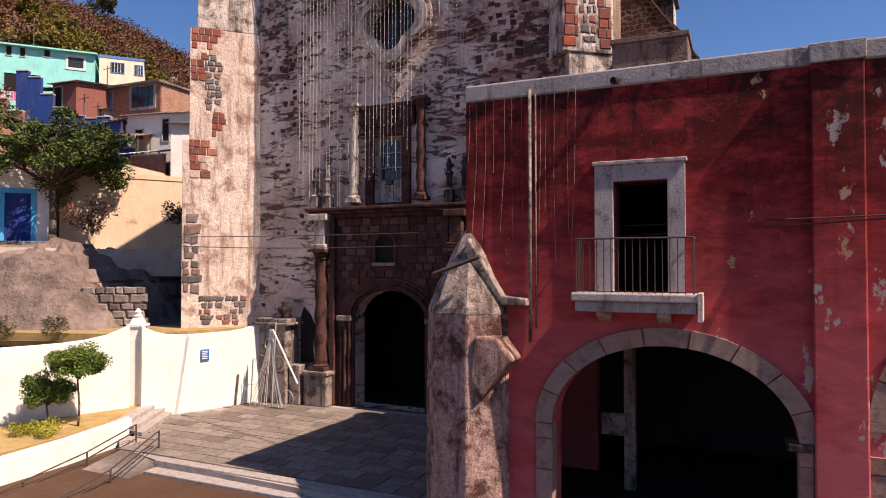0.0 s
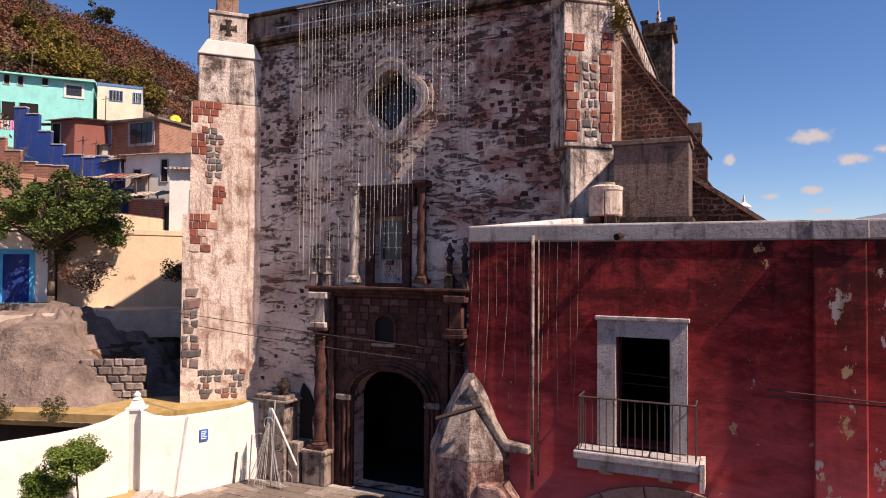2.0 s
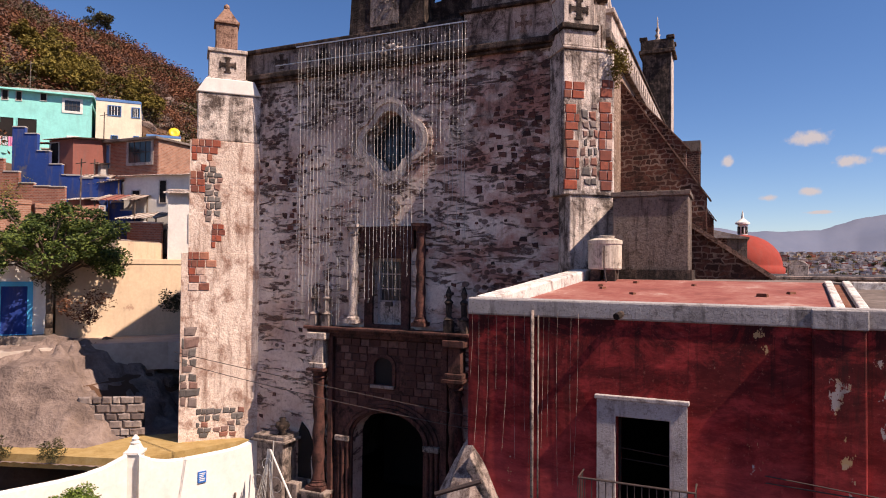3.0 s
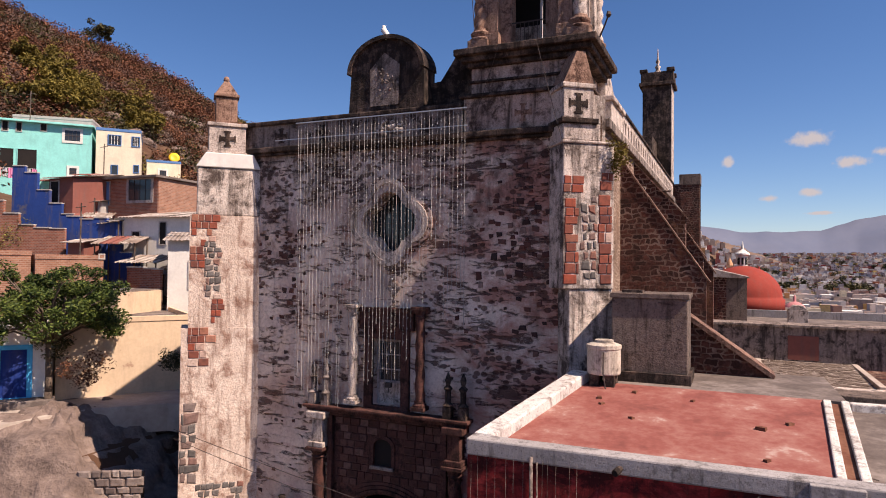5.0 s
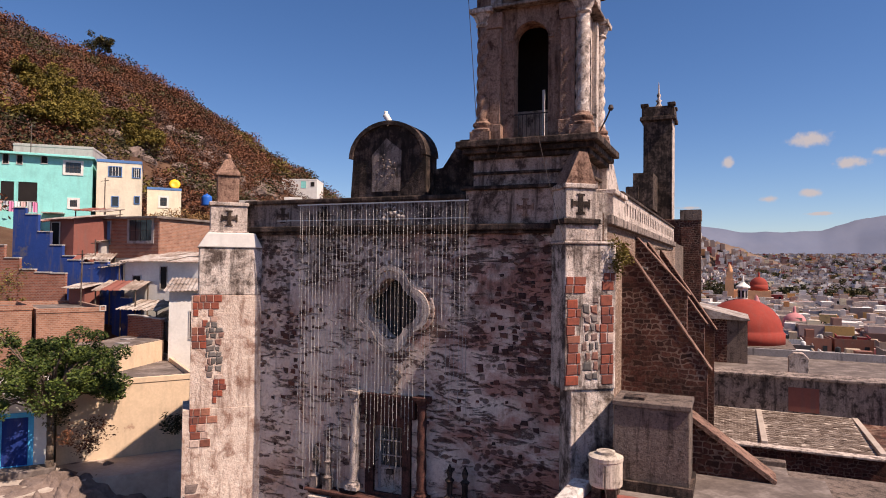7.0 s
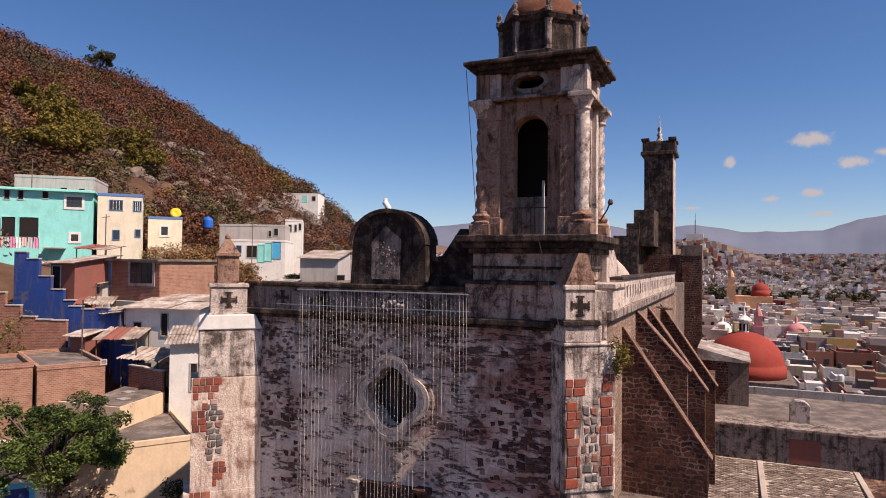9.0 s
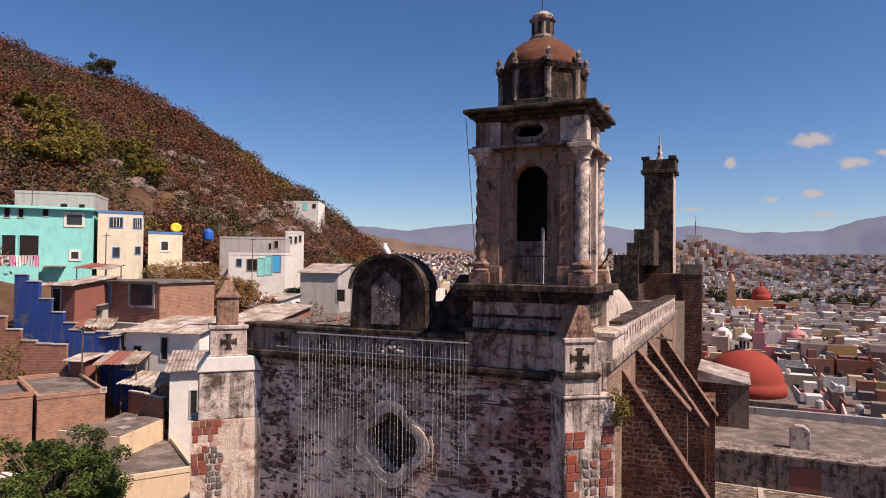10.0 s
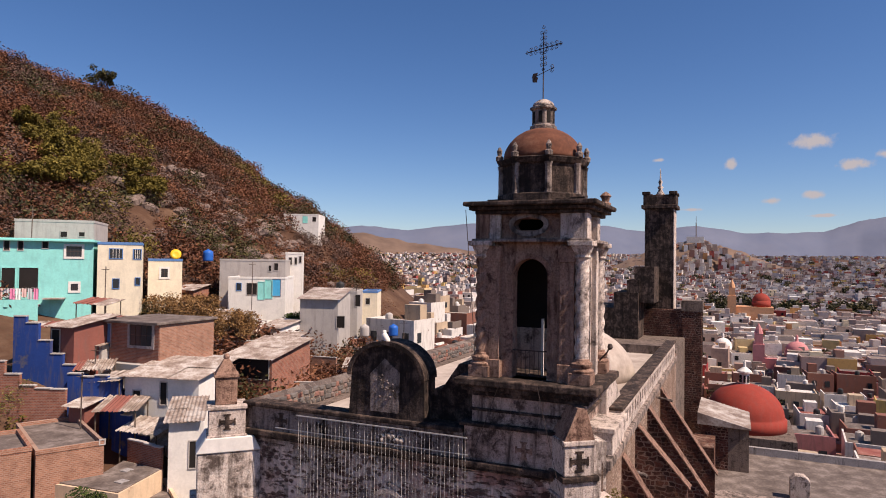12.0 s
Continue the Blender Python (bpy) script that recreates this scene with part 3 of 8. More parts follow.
part("carving", g, STONE_GREY, church, "broken carved scrollwork", smooth=True)

# upper window with its grille, reveal, surround
part("window_surround", pierced([(-12.3, 7.3), (-10.4, 7.3), (-10.4, 10.3), (-12.3, 10.3)], [window_hole], "y", FY - 0.12, FY + 0.05), STONE_PORTAL, church, "dark carved window surround", bevel=0.02)
part("window_lintel", Geo().box(-12.45, -10.2, FY - 0.2, FY + 0.05, 10.3, 10.95).box(-13.0, -9.6, FY - 0.26, FY + 0.05, 10.95, 11.12), STONE_PORTAL, church, bevel=0.02)
win = part("window_frame", Geo().box(-11.95, -11.85, FY + 0.3, FY + 0.38, 7.48, 9.95).box(-10.85, -10.75, FY + 0.3, FY + 0.38, 7.48, 9.95).box(-11.85, -10.85, FY + 0.3, FY + 0.38, 9.82, 9.95)
           .box(-11.85, -10.85, FY + 0.3, FY + 0.38, 8.28, 8.36), FRAME, church, "weathered grey window frame")
part("window_board", Geo().box(-11.85, -11.32, FY + 0.32, FY + 0.36, 7.48, 8.28).box(-11.3, -10.85, FY + 0.32, FY + 0.36, 7.48, 8.28), STONE_PALE, win, "yellowed blind lower panels")
part("window_glass", Geo().box(-11.85, -10.85, FY + 0.35, FY + 0.36, 8.36, 9.82), GLASS, win)
g = Geo()
for k in range(1, 7):
    g.tube([(-11.9 + k * 0.157, FY + 0.2, 8.3), (-11.9 + k * 0.157, FY + 0.2, 9.93)], 0.012, 5)
for z in (8.8, 9.35):
    g.box(-11.93, -10.77, FY + 0.18, FY + 0.22, z - 0.02, z + 0.02)
part("window_bars", g, FRAME, win, "pale iron window bars")
part("floodlight", Geo().box(-11.45, -11.2, FY - 0.02, FY + 0.12, 8.15, 8.32).tube([(-11.32, FY + 0.05, 7.95), (-11.32, FY + 0.08, 8.2)], 0.02), IRON, win, "small black floodlight")


def solomonic(x, y, z0, z1, r, mat, turns, name="twisted_column"):
    c = part(name, Geo().twisted(x, y, z0 + 0.32, z1 - 0.4, r, turns), mat, church, "spirally twisted stone column", smooth=True)
    part("base", Geo().box(x - r * 1.5, x + r * 1.5, y - r * 1.5, y + r * 1.5, z0, z0 + 0.14).lathe([(r * 1.45, z0 + 0.14), (r * 1.5, z0 + 0.2), (r * 1.15, z0 + 0.27), (r * 1.25, z0 + 0.33)], 14, Matrix.Translation((x, y, 0))), mat, c)
    part("capital", Geo().lathe([(r * 0.95, z1 - 0.42), (r * 1.2, z1 - 0.36), (r * 1.0, z1 - 0.3), (r * 1.45, z1 - 0.1)], 14, Matrix.Translation((x, y, 0))).box(x - r * 1.6, x + r * 1.6, y - r * 1.6, y + r * 1.6, z1 - 0.1, z1), mat, c)
    return c


# pale left and dark right column: light and shade are put into the stone
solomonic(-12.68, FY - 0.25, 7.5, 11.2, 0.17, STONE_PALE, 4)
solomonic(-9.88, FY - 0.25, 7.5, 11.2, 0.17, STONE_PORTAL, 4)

# portal
PY = FY - 0.1
part("portal_wall", pierced([(-13.55, G0), (-9.05, G0), (-9.05, 6.95), (-13.55, 6.95)], [door_hole[::-1], arch_hole(-11.82, -11.06, 5.25, 5.95, 0.3)[::-1]], "y", PY, FY + 0.02), STONE_PORTAL, church, "dark red stone portal wall")
# flat black sheet paints the shade of the niche
part("niche", Geo().box(-11.9, -11.0, FY - 0.03, FY - 0.01, 5.2, 6.3), BLACK, church)
part("niche_sill", Geo().box(-11.95, -10.95, PY - 0.12, PY, 5.13, 5.25), STONE_GREY, church, bevel=0.02)
part("niche_frame", pierced(arch_hole(-11.96, -10.92, 5.25, 5.95, 0.44), [arch_hole(-11.82, -11.06, 5.26, 5.95, 0.3)], "y", PY - 0.06, PY + 0.01), STONE_PORTAL, church)
part("portal_cornice", Geo().box(-14.75, -7.9, FY - 0.55, FY + 0.02, 7.22, 7.34).box(-14.65, -8.0, FY - 0.42, FY + 0.02, 7.1, 7.22).box(-13.7, -8.9, FY - 0.28, FY + 0.02, 6.95, 7.1), STONE_PORTAL, church, "projecting stone cornice", bevel=0.03)
for s, d in ((1.17, 0.14), (1.30, 0.09), (1.42, 0.05)):
    cx, cz = -11.29, 3.2
    ring = arc(cx, cz, 1.49 * s, 1.02 * s * 1.03, 0, 180, 20)
    hole = arc(cx, cz, 1.49 * (s - 0.11), 1.02 * (s - 0.11) * 1.03, 180, 0, 20)
    part("archivolt", Geo().prism(ring + hole, "y", PY - d, PY + 0.01), STONE_PORTAL, church, "moulded stone arch ring")
for x in (-13.12, -9.42):
    for dx in (-0.18, 0.0, 0.18):
        part("door_shaft", Geo().lathe([(0.10, G0), (0.10, G0 + 0.3), (0.075, G0 + 0.36), (0.075, 2.75), (0.11, 2.95), (0.12, 3.2)], 10, Matrix.Translation((x + dx, PY - 0.06 + abs(dx) * 0.2, 0))), STONE_PORTAL, church, smooth=True)
    part("impost", Geo().box(x - 0.32, x + 0.3, PY - 0.2, PY, 3.05, 3.25), STONE_GREY, church, bevel=0.03)
# left entablature and pinnacles are painted lit, the right ones shaded
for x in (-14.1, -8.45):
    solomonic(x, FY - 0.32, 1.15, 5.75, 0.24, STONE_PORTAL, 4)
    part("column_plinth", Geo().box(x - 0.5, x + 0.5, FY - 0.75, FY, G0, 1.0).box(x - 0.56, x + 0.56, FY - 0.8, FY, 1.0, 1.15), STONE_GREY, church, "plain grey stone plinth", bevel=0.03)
    part("entablature", Geo().box(x - 0.34, x + 0.34, FY - 0.6, FY, 5.75, 5.95).box(x - 0.24, x + 0.24, FY - 0.5, FY, 5.95, 6.9).box(x - 0.4, x + 0.4, FY - 0.66, FY, 6.85, 7.1), STONE_PALE if x < -10 else STONE_PORTAL, church, "weathered entablature block with side light in its tone", bevel=0.03)
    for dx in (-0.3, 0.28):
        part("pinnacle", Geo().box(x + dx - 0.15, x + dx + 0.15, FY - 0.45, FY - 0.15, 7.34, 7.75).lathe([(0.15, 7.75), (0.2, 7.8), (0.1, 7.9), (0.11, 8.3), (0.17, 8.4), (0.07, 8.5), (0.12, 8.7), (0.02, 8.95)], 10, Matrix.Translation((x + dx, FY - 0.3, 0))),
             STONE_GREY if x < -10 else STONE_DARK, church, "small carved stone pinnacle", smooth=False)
part("portal_pilaster", Geo().box(-13.75, -13.55, PY - 0.2, FY, G0, 7.0), STONE_PORTAL, church, bevel=0.02)
part("portal_pilaster", Geo().box(-9.05, -8.8, PY - 0.2, FY, G0, 7.0), STONE_PORTAL, church, bevel=0.02)
# black floor and an added sheet paint the dark inside the doorway
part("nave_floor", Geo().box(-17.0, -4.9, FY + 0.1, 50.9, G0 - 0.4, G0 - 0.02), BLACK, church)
part("entrance_screen", Geo().box(-14.2, -8.4, FY + 5.0, FY + 5.1, G0 - 0.02, 6.0), BLACK, church, "added black sheet for the dark of the nave")

# diagonal corner piers
LM = Matrix.Translation((-17.5, 20.25, 0)) @ Matrix.Rotation(radians(225), 4, "Z")   # u runs out along the pier, v away from the sun
pier_l = part("corner_pier", Geo().box(-0.6, 2.75, -1.9, 0.0, G0 - 0.5, 10.1, LM).box(-0.6, 2.5, -1.85, -0.02, 10.1, 14.6, LM).box(-0.6, 2.25, -1.8, -0.04, 14.6, 14.62, LM), PIER, church, "sunlit diagonal corner pier of flaking plaster", bevel=0.05)
part("pier_head", Geo().box(-0.6, 2.25, -1.8, -0.04, 14.62, 16.55, LM), PIER_TOP, church, "grey-stained upper plaster of the pier", bevel=0.05)
part("pier_cap", Geo().prism([(-0.2, 16.55), (2.32, 16.55), (1.95, 17.15), (0.1, 17.15)], "y", -1.8, 0.02, LM), WHITE, church, "sloping whitewashed pier cap", bevel=0.04)
part("cross_block", Geo().box(0.42, 1.85, -1.35, -0.1, 17.15, 18.25, LM).box(0.36, 1.91, -1.4, -0.04, 18.25, 18.4, LM).box(0.36, 1.91, -1.4, -0.04, 17.1, 17.22, LM), STONE_PALE, church, bevel=0.03)
part("wall_cross", cross_geo(1.13, 17.75, 0.32, 0.08, 0.03, LM @ Matrix.Translation((0, -0.1, 0)) @ Matrix.Rotation(radians(180), 4, "Z") @ Matrix.Translation((-2.26, 0, 0))), STONE_DARK, church, "dark stone cross in relief")
pin = part("pinnacle", Geo().box(0.75, 1.6, -1.1, -0.3, 18.4, 19.5, LM).box(0.68, 1.67, -1.17, -0.23, 19.5, 19.62, LM).box(0.72, 1.63, -1.13, -0.27, 19.62, 20.25, LM, 0.36), STONE_TOWER, church, "square brown pinnacle with a pyramid cap", bevel=0.03)
part("pinnacle_ball", Geo().lathe([(0.08, 20.2), (0.13, 20.28), (0.1, 20.4), (0.02, 20.46)], 10, LM @ Matrix.Translation((1.18, -0.7, 0))), STONE_TOWER, pin, smooth=True)

RM = Matrix.Translation((-4.57, 19.54, 0)) @ Matrix.Rotation(radians(38), 4, "Z")   # u along the sunlit end face, v inward
pier_r = part("corner_pier", Geo().box(0.25, 1.8, 0.06, 2.6, G0 - 0.5, 12.0, RM).box(0.0, 1.8, 0.0, 2.6, 12.0, 16.7, RM), PIER_TOP, church, "sunlit corner pier of brick and stained plaster", bevel=0.04)
part("pier_cap", Geo().box(-0.05, 1.72, -0.05, 2.5, 16.7, 16.8, RM).box(0.0, 1.3, 0.0, 2.3, 16.8, 17.35, RM, 0.0), STONE_PALE, church, bevel=0.04)
part("pier_moulding", Geo().box(-0.1, 1.2, -0.1, 2.2, 17.35, 17.52, RM), STONE_DARK, church, bevel=0.03)
part("cross_block", Geo().box(0.0, 1.06, 0.0, 1.9, 17.52, 18.5, RM).box(-0.06, 1.12, -0.06, 1.9, 18.5, 18.66, RM), STONE_PALE, church, "whitewashed block with an inset cross", bevel=0.03)
part("wall_cross", cross_geo(0.52, 18.0, 0.33, 0.085, 0.02, RM), STONE_DARK, church, "dark stone cross in relief")
part("pyramid_cap", Geo().prism([(0.0, 18.66), (1.06, 18.66), (0.75, 19.7), (0.45, 19.7)], "y", 0.0, 1.5, RM), STONE_TOWER, church, "brown stone cap with sloping sides")
part("pier_block", Geo().box(1.1, 1.75, 0.5, 2.4, 16.8, 18.45, RM), PIER_TOP, church, bevel=0.03)

# ---- bell tower ----
TX0, TX1, TY0, TY1 = -8.1, -4.1, 20.55, 23.7
TC = (TX0 + TX1) / 2
TCY = (TY0 + TY1) / 2
tower = part("tower_base", Geo().box(-8.35, -4.7, FY - 0.1, 24.1, 17.42, 18.62).box(-8.1, -4.3, FY, 24.0, 18.75, 19.7), STONE_BASE, church, "stained stone base of the bell tower", bevel=0.03)
part("base_moulding", Geo().box(-8.5, -4.5, FY - 0.24, 24.2, 18.62, 18.75).box(-8.15, -4.2, FY - 0.08, 24.1, 19.15, 19.25), STONE_DARK, tower, bevel=0.03)
part("base_cornice", Geo().box(-8.25, -3.95, FY - 0.15, 24.0, 19.7, 19.88).box(-8.42, -3.8, FY - 0.3, 24.1, 19.88, 20.08).box(-8.62, -3.62, FY - 0.48, 24.22, 20.08, 20.32), STONE_DARK, tower, "heavy blackened stepped cornice", bevel=0.04)
part("wall_cross", cross_geo(-6.15, 17.98, 0.3, 0.07, 0.03, Matrix.Translation((0, FY - 0.1, 0))), STONE_TOWER, tower)
body = []
front_hole = arch_hole(-6.76, -5.52, 20.32, 23.9, 0.6)
slot = [(-6.62, 25.5), (-5.78, 25.5), (-5.66, 25.7), (-5.78, 25.9), (-6.62, 25.9), (-6.74, 25.7)]
t_out = [(TX0 + 0.3, 20.32), (TX1 - 0.3, 20.32), (TX1 - 0.3, 26.1), (TX0 + 0.3, 26.1)]
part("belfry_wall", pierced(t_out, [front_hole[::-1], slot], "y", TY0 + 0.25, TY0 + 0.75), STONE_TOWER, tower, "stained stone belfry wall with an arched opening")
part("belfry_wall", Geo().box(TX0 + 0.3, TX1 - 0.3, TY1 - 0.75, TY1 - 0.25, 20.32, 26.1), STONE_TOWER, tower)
# shade in the upper belfry is painted black, the sunlit patch below pale
part("belfry_lining", Geo().box(TX0 + 0.75, TX1 - 0.75, TY1 - 0.78, TY1 - 0.75, 21.9, 26.1).box(TX0 + 0.75, TX0 + 0.78, TY0 + 0.75, TY1 - 0.78, 22.9, 26.1), BLACK, tower, "upper belfry lining painted black as shade")
part("belfry_dado", Geo().box(TX0 + 0.75, TX1 - 0.75, TY1 - 0.78, TY1 - 0.75, 20.32, 21.9), STONE_PALE, tower, "limewashed lower belfry lining with sunlight painted in")
part("belfry_post", Geo().box(-5.98, -5.9, TY0 + 1.2, TY0 + 1.28, 20.32, 22.35), WHITE, tower, "thin white post inside the belfry")
s_out = [(TY0 + 0.75, 20.32), (TY1 - 0.75, 20.32), (TY1 - 0.75, 26.1), (TY0 + 0.75, 26.1)]
s_hole = arch_hole(TCY - 0.5, TCY + 0.5, 20.32, 23.9, 0.5)
s_slot = arch_hole(TCY - 0.22, TCY + 0.22, 25.2, 25.6, 0.2)
# sun-facing wall in the paler stone, so its sunlight is in the colour
part("belfry_wall", pierced(s_out, [s_hole[::-1], s_slot[::-1]], "x", TX1 - 0.75, TX1 - 0.3), STONE_PALE, tower, "belfry wall with sunlight put into its paler stone")
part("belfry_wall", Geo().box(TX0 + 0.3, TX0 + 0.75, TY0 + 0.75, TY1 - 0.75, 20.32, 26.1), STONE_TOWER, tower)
part("belfry_ceiling", Geo().box(TX0 + 0.3, TX1 - 0.3, TY0 + 0.25, TY1 - 0.25, 26.1, 26.3), STONE_TOWER, tower)
part("oval_frame", pierced(arc(-6.2, 25.7, 0.72, 0.42, 0, 342, 19), [arc(-6.2, 25.7, 0.55, 0.25, 0, 342, 19)[::-1]], "y", TY0 + 0.16, TY0 + 0.26), STONE_GREY, tower)
part("arch_moulding", Geo().prism(arc(-6.14, 23.9, 0.82, 0.8, 0, 180, 16) + arc(-6.14, 23.9, 0.64, 0.62, 180, 0, 16), "y", TY0 + 0.17, TY0 + 0.26), STONE_TOWER, tower)


def tower_column(x, y, lit):
    # lit columns take pale stone, the others a darker copy: light by colour
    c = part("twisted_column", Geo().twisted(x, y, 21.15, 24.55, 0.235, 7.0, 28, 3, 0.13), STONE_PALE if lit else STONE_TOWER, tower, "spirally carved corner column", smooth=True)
    part("column_base", Geo().box(x - 0.38, x + 0.38, y - 0.38, y + 0.38, 20.32, 20.72).lathe([(0.4, 20.72), (0.42, 20.8), (0.3, 20.86), (0.36, 20.94), (0.38, 21.02), (0.28, 21.1), (0.27, 21.18)], 16, Matrix.Translation((x, y, 0))), STONE_TOWER, c, bevel=0.02)
    part("column_capital", Geo().lathe([(0.24, 24.5), (0.3, 24.58), (0.26, 24.64), (0.4, 24.95)], 16, Matrix.Translation((x, y, 0))).box(x - 0.42, x + 0.42, y - 0.42, y + 0.42, 24.95, 25.12), STONE_PALE, c, bevel=0.02)


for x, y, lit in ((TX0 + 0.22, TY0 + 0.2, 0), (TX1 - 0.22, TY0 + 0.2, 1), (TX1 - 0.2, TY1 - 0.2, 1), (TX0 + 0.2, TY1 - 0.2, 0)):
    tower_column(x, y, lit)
for x0, x1 in ((-7.72, -7.2), (-5.05, -4.55)):
    part("tower_pilaster", Geo().box(x0, x1, TY0 + 0.05, TY0 + 0.25, 20.9, 24.4).box(x0 - 0.06, x1 + 0.06, TY0 - 0.03, TY0 + 0.25, 20.32, 20.95).box(x0 - 0.05, x1 + 0.05, TY0, TY0 + 0.25, 24.4, 24.95), STONE_TOWER, tower, "flat stone pilaster", bevel=0.02)
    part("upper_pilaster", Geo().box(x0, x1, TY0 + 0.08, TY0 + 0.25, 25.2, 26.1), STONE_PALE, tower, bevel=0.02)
# sun-facing pilasters and corner block carry the same painted light tone
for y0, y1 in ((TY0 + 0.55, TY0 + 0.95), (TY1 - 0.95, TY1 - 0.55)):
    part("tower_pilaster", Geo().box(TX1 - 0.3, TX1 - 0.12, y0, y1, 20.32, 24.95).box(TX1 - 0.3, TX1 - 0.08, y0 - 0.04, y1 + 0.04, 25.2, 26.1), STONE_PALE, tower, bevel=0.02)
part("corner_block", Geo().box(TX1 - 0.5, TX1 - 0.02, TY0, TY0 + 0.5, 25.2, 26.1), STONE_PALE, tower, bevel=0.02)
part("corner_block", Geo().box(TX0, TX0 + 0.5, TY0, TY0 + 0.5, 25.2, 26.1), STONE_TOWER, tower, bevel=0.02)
part("capital_band", Geo().box(TX0 - 0.1, TX1 + 0.1, TY0 - 0.1, TY1 + 0.1, 25.08, 25.2), STONE_GREY, tower, bevel=0.03)
part("tower_cornice", Geo().box(TX0 - 0.02, TX1 + 0.02, TY0 - 0.05, TY1 + 0.05, 26.06, 26.2).box(TX0 - 0.2, TX1 + 0.2, TY0 - 0.22, TY1 + 0.22, 26.2, 26.34).box(TX0 - 0.36, TX1 + 0.36, TY0 - 0.4, TY1 + 0.4, 26.34, 26.5)
     .box(TX0 + 0.3, TX1 - 0.3, TY0 + 0.3, TY1 - 0.3, 26.5, 26.62), STONE_DARK, tower, "wide blackened top cornice", bevel=0.04)
T8 = Matrix.Translation((TC - 0.02, TCY + 0.1, 0))
drum = part("drum", Geo().lathe([(1.66, 26.5), (1.66, 26.8), (1.52, 26.85), (1.52, 27.85), (1.62, 27.9), (1.72, 28.08), (1.58, 28.12)], 8, T8, radians(22.5)), STONE_DARK, tower, "octagonal drum of dark weathered stone", bevel=0.02)
g = Geo().lathe([(1.46 * math.cos(radians(a)), 28.1 + 1.24 * math.sin(radians(a))) for a in range(0, 88, 6)], 32, T8)
part("dome", g, TERRA, drum, "brown tiled dome", smooth=True)
for k in range(8):
    a = radians(22.5 + 45 * k)
    m = T8 @ Matrix.Translation((1.6 * math.cos(a), 1.6 * math.sin(a), 0))
    part("drum_finial", Geo().lathe([(0.14, 28.1), (0.15, 28.25), (0.08, 28.3), (0.11, 28.48), (0.03, 28.62)], 8, m), STONE_GREY, drum)
    part("drum_shaft", Geo().lathe([(0.15, 26.8), (0.12, 26.9), (0.12, 27.75), (0.16, 27.88)], 8, m @ Matrix.Translation((-0.08 * math.cos(a), -0.08 * math.sin(a), 0))), STONE_GREY, drum)
lantern = part("lantern", Geo().lathe([(0.5, 29.26), (0.5, 29.4), (0.42, 29.44), (0.42, 29.98), (0.5, 30.02), (0.5, 30.1), (0.4, 30.14)], 8, T8, radians(22.5)), STONE_GREY, drum, "little stone lantern with slender windows", bevel=0.015)
part("lantern_cap", Geo().lathe([(0.42, 30.12), (0.36, 30.26), (0.22, 30.36), (0.08, 30.42)], 16, T8), STONE_PALE, drum, smooth=True)
for k in range(8):
    a = radians(45 * k)
    part("lantern_slot", Geo().box(0.36, 0.405, -0.07, 0.07, 29.5, 29.92, T8 @ Matrix.Rotation(a, 4, "Z")), BLACK, drum)
part("corner_finial", Geo().lathe([(0.2, 26.5), (0.2, 26.62), (0.13, 26.68), (0.15, 26.8), (0.22, 26.9), (0.12, 27.0), (0.02, 27.06)], 8, Matrix.Translation((TX1 + 0.05, TY1 - 0.2, 0))), STONE_TOWER, tower)
part("corner_finial", Geo().box(TX1 - 0.6, TX1 - 0.1, TY0 - 0.05, TY0 + 0.3, 26.5, 26.6), STONE_DARK, tower)
# wrought-iron cross and vane
CX, CY = TC - 0.04, TCY + 0.1
iron_cross = part("iron_cross", Geo().tube([(CX, CY, 30.35), (CX, CY, 32.9)], 0.022, 6), IRON, tower, "tall wrought-iron cross with scrollwork")
AX = Vector((0.92, -0.39, 0))
for sx in (-1, 1):
    part("cross_arm", Geo().tube([Vector((CX, CY, 32.33)), Vector((CX, CY, 32.33)) + AX * 0.85 * sx], 0.018, 6), IRON, iron_cross)
def scroll(o, u, v, r, turns=1.2, n=18):
    return [o + (u * math.cos(6.283 * turns * k / n) + v * math.sin(6.283 * turns * k / n)) * r * (1 - 0.7 * k / n) for k in range(n + 1)]
UP = Vector((0, 0, 1))
O = Vector((CX, CY, 32.33))
for d, e in ((AX, UP), (-AX, UP), (UP, AX), (-UP, AX)):
    for s in (0.16, 0.38, 0.6):
        for q in (-1, 1):
            part("cross_scroll", Geo().tube(scroll(O + d * s + e * q * 0.075, -d, e * q, 0.085), 0.011, 4), IRON, iron_cross)
    part("cross_tip", Geo().tube([O + d * 0.78 - e * 0.07, O + d * 0.86, O + d * 0.78 + e * 0.07, O + d * 0.72, O + d * 0.78 - e * 0.07], 0.014, 4), IRON, iron_cross)
V0 = Vector((CX, CY, 31.42))
part("vane", Geo().tube([V0 - AX * 0.42 - UP * 0.08, V0 + AX * 0.5 + UP * 0.1], 0.014, 5).prism([(-0.1, -0.2), (0.06, -0.22), (0.1, -0.05), (0.05, 0.02), (0.1, 0.14), (-0.08, 0.12), (-0.12, 0.0)], "y", -0.012, 0.012, Matrix.Translation(V0 - AX * 0.38 - UP * 0.08)), IRON, iron_cross, "iron weather vane")
for q in (-1, 1):
    part("vane_scroll", Geo().tube(scroll(V0 + AX * 0.4 + UP * (0.08 + q * 0.06), -AX, UP * q, 0.09), 0.011, 4), IRON, iron_cross)
# belfry railing
g = Geo().box(-6.76, -5.52, TY0 + 0.3, TY0 + 0.33, 21.28, 21.32)
rail = part("belfry_rail", g, IRON, tower, "iron railing in the belfry arch")
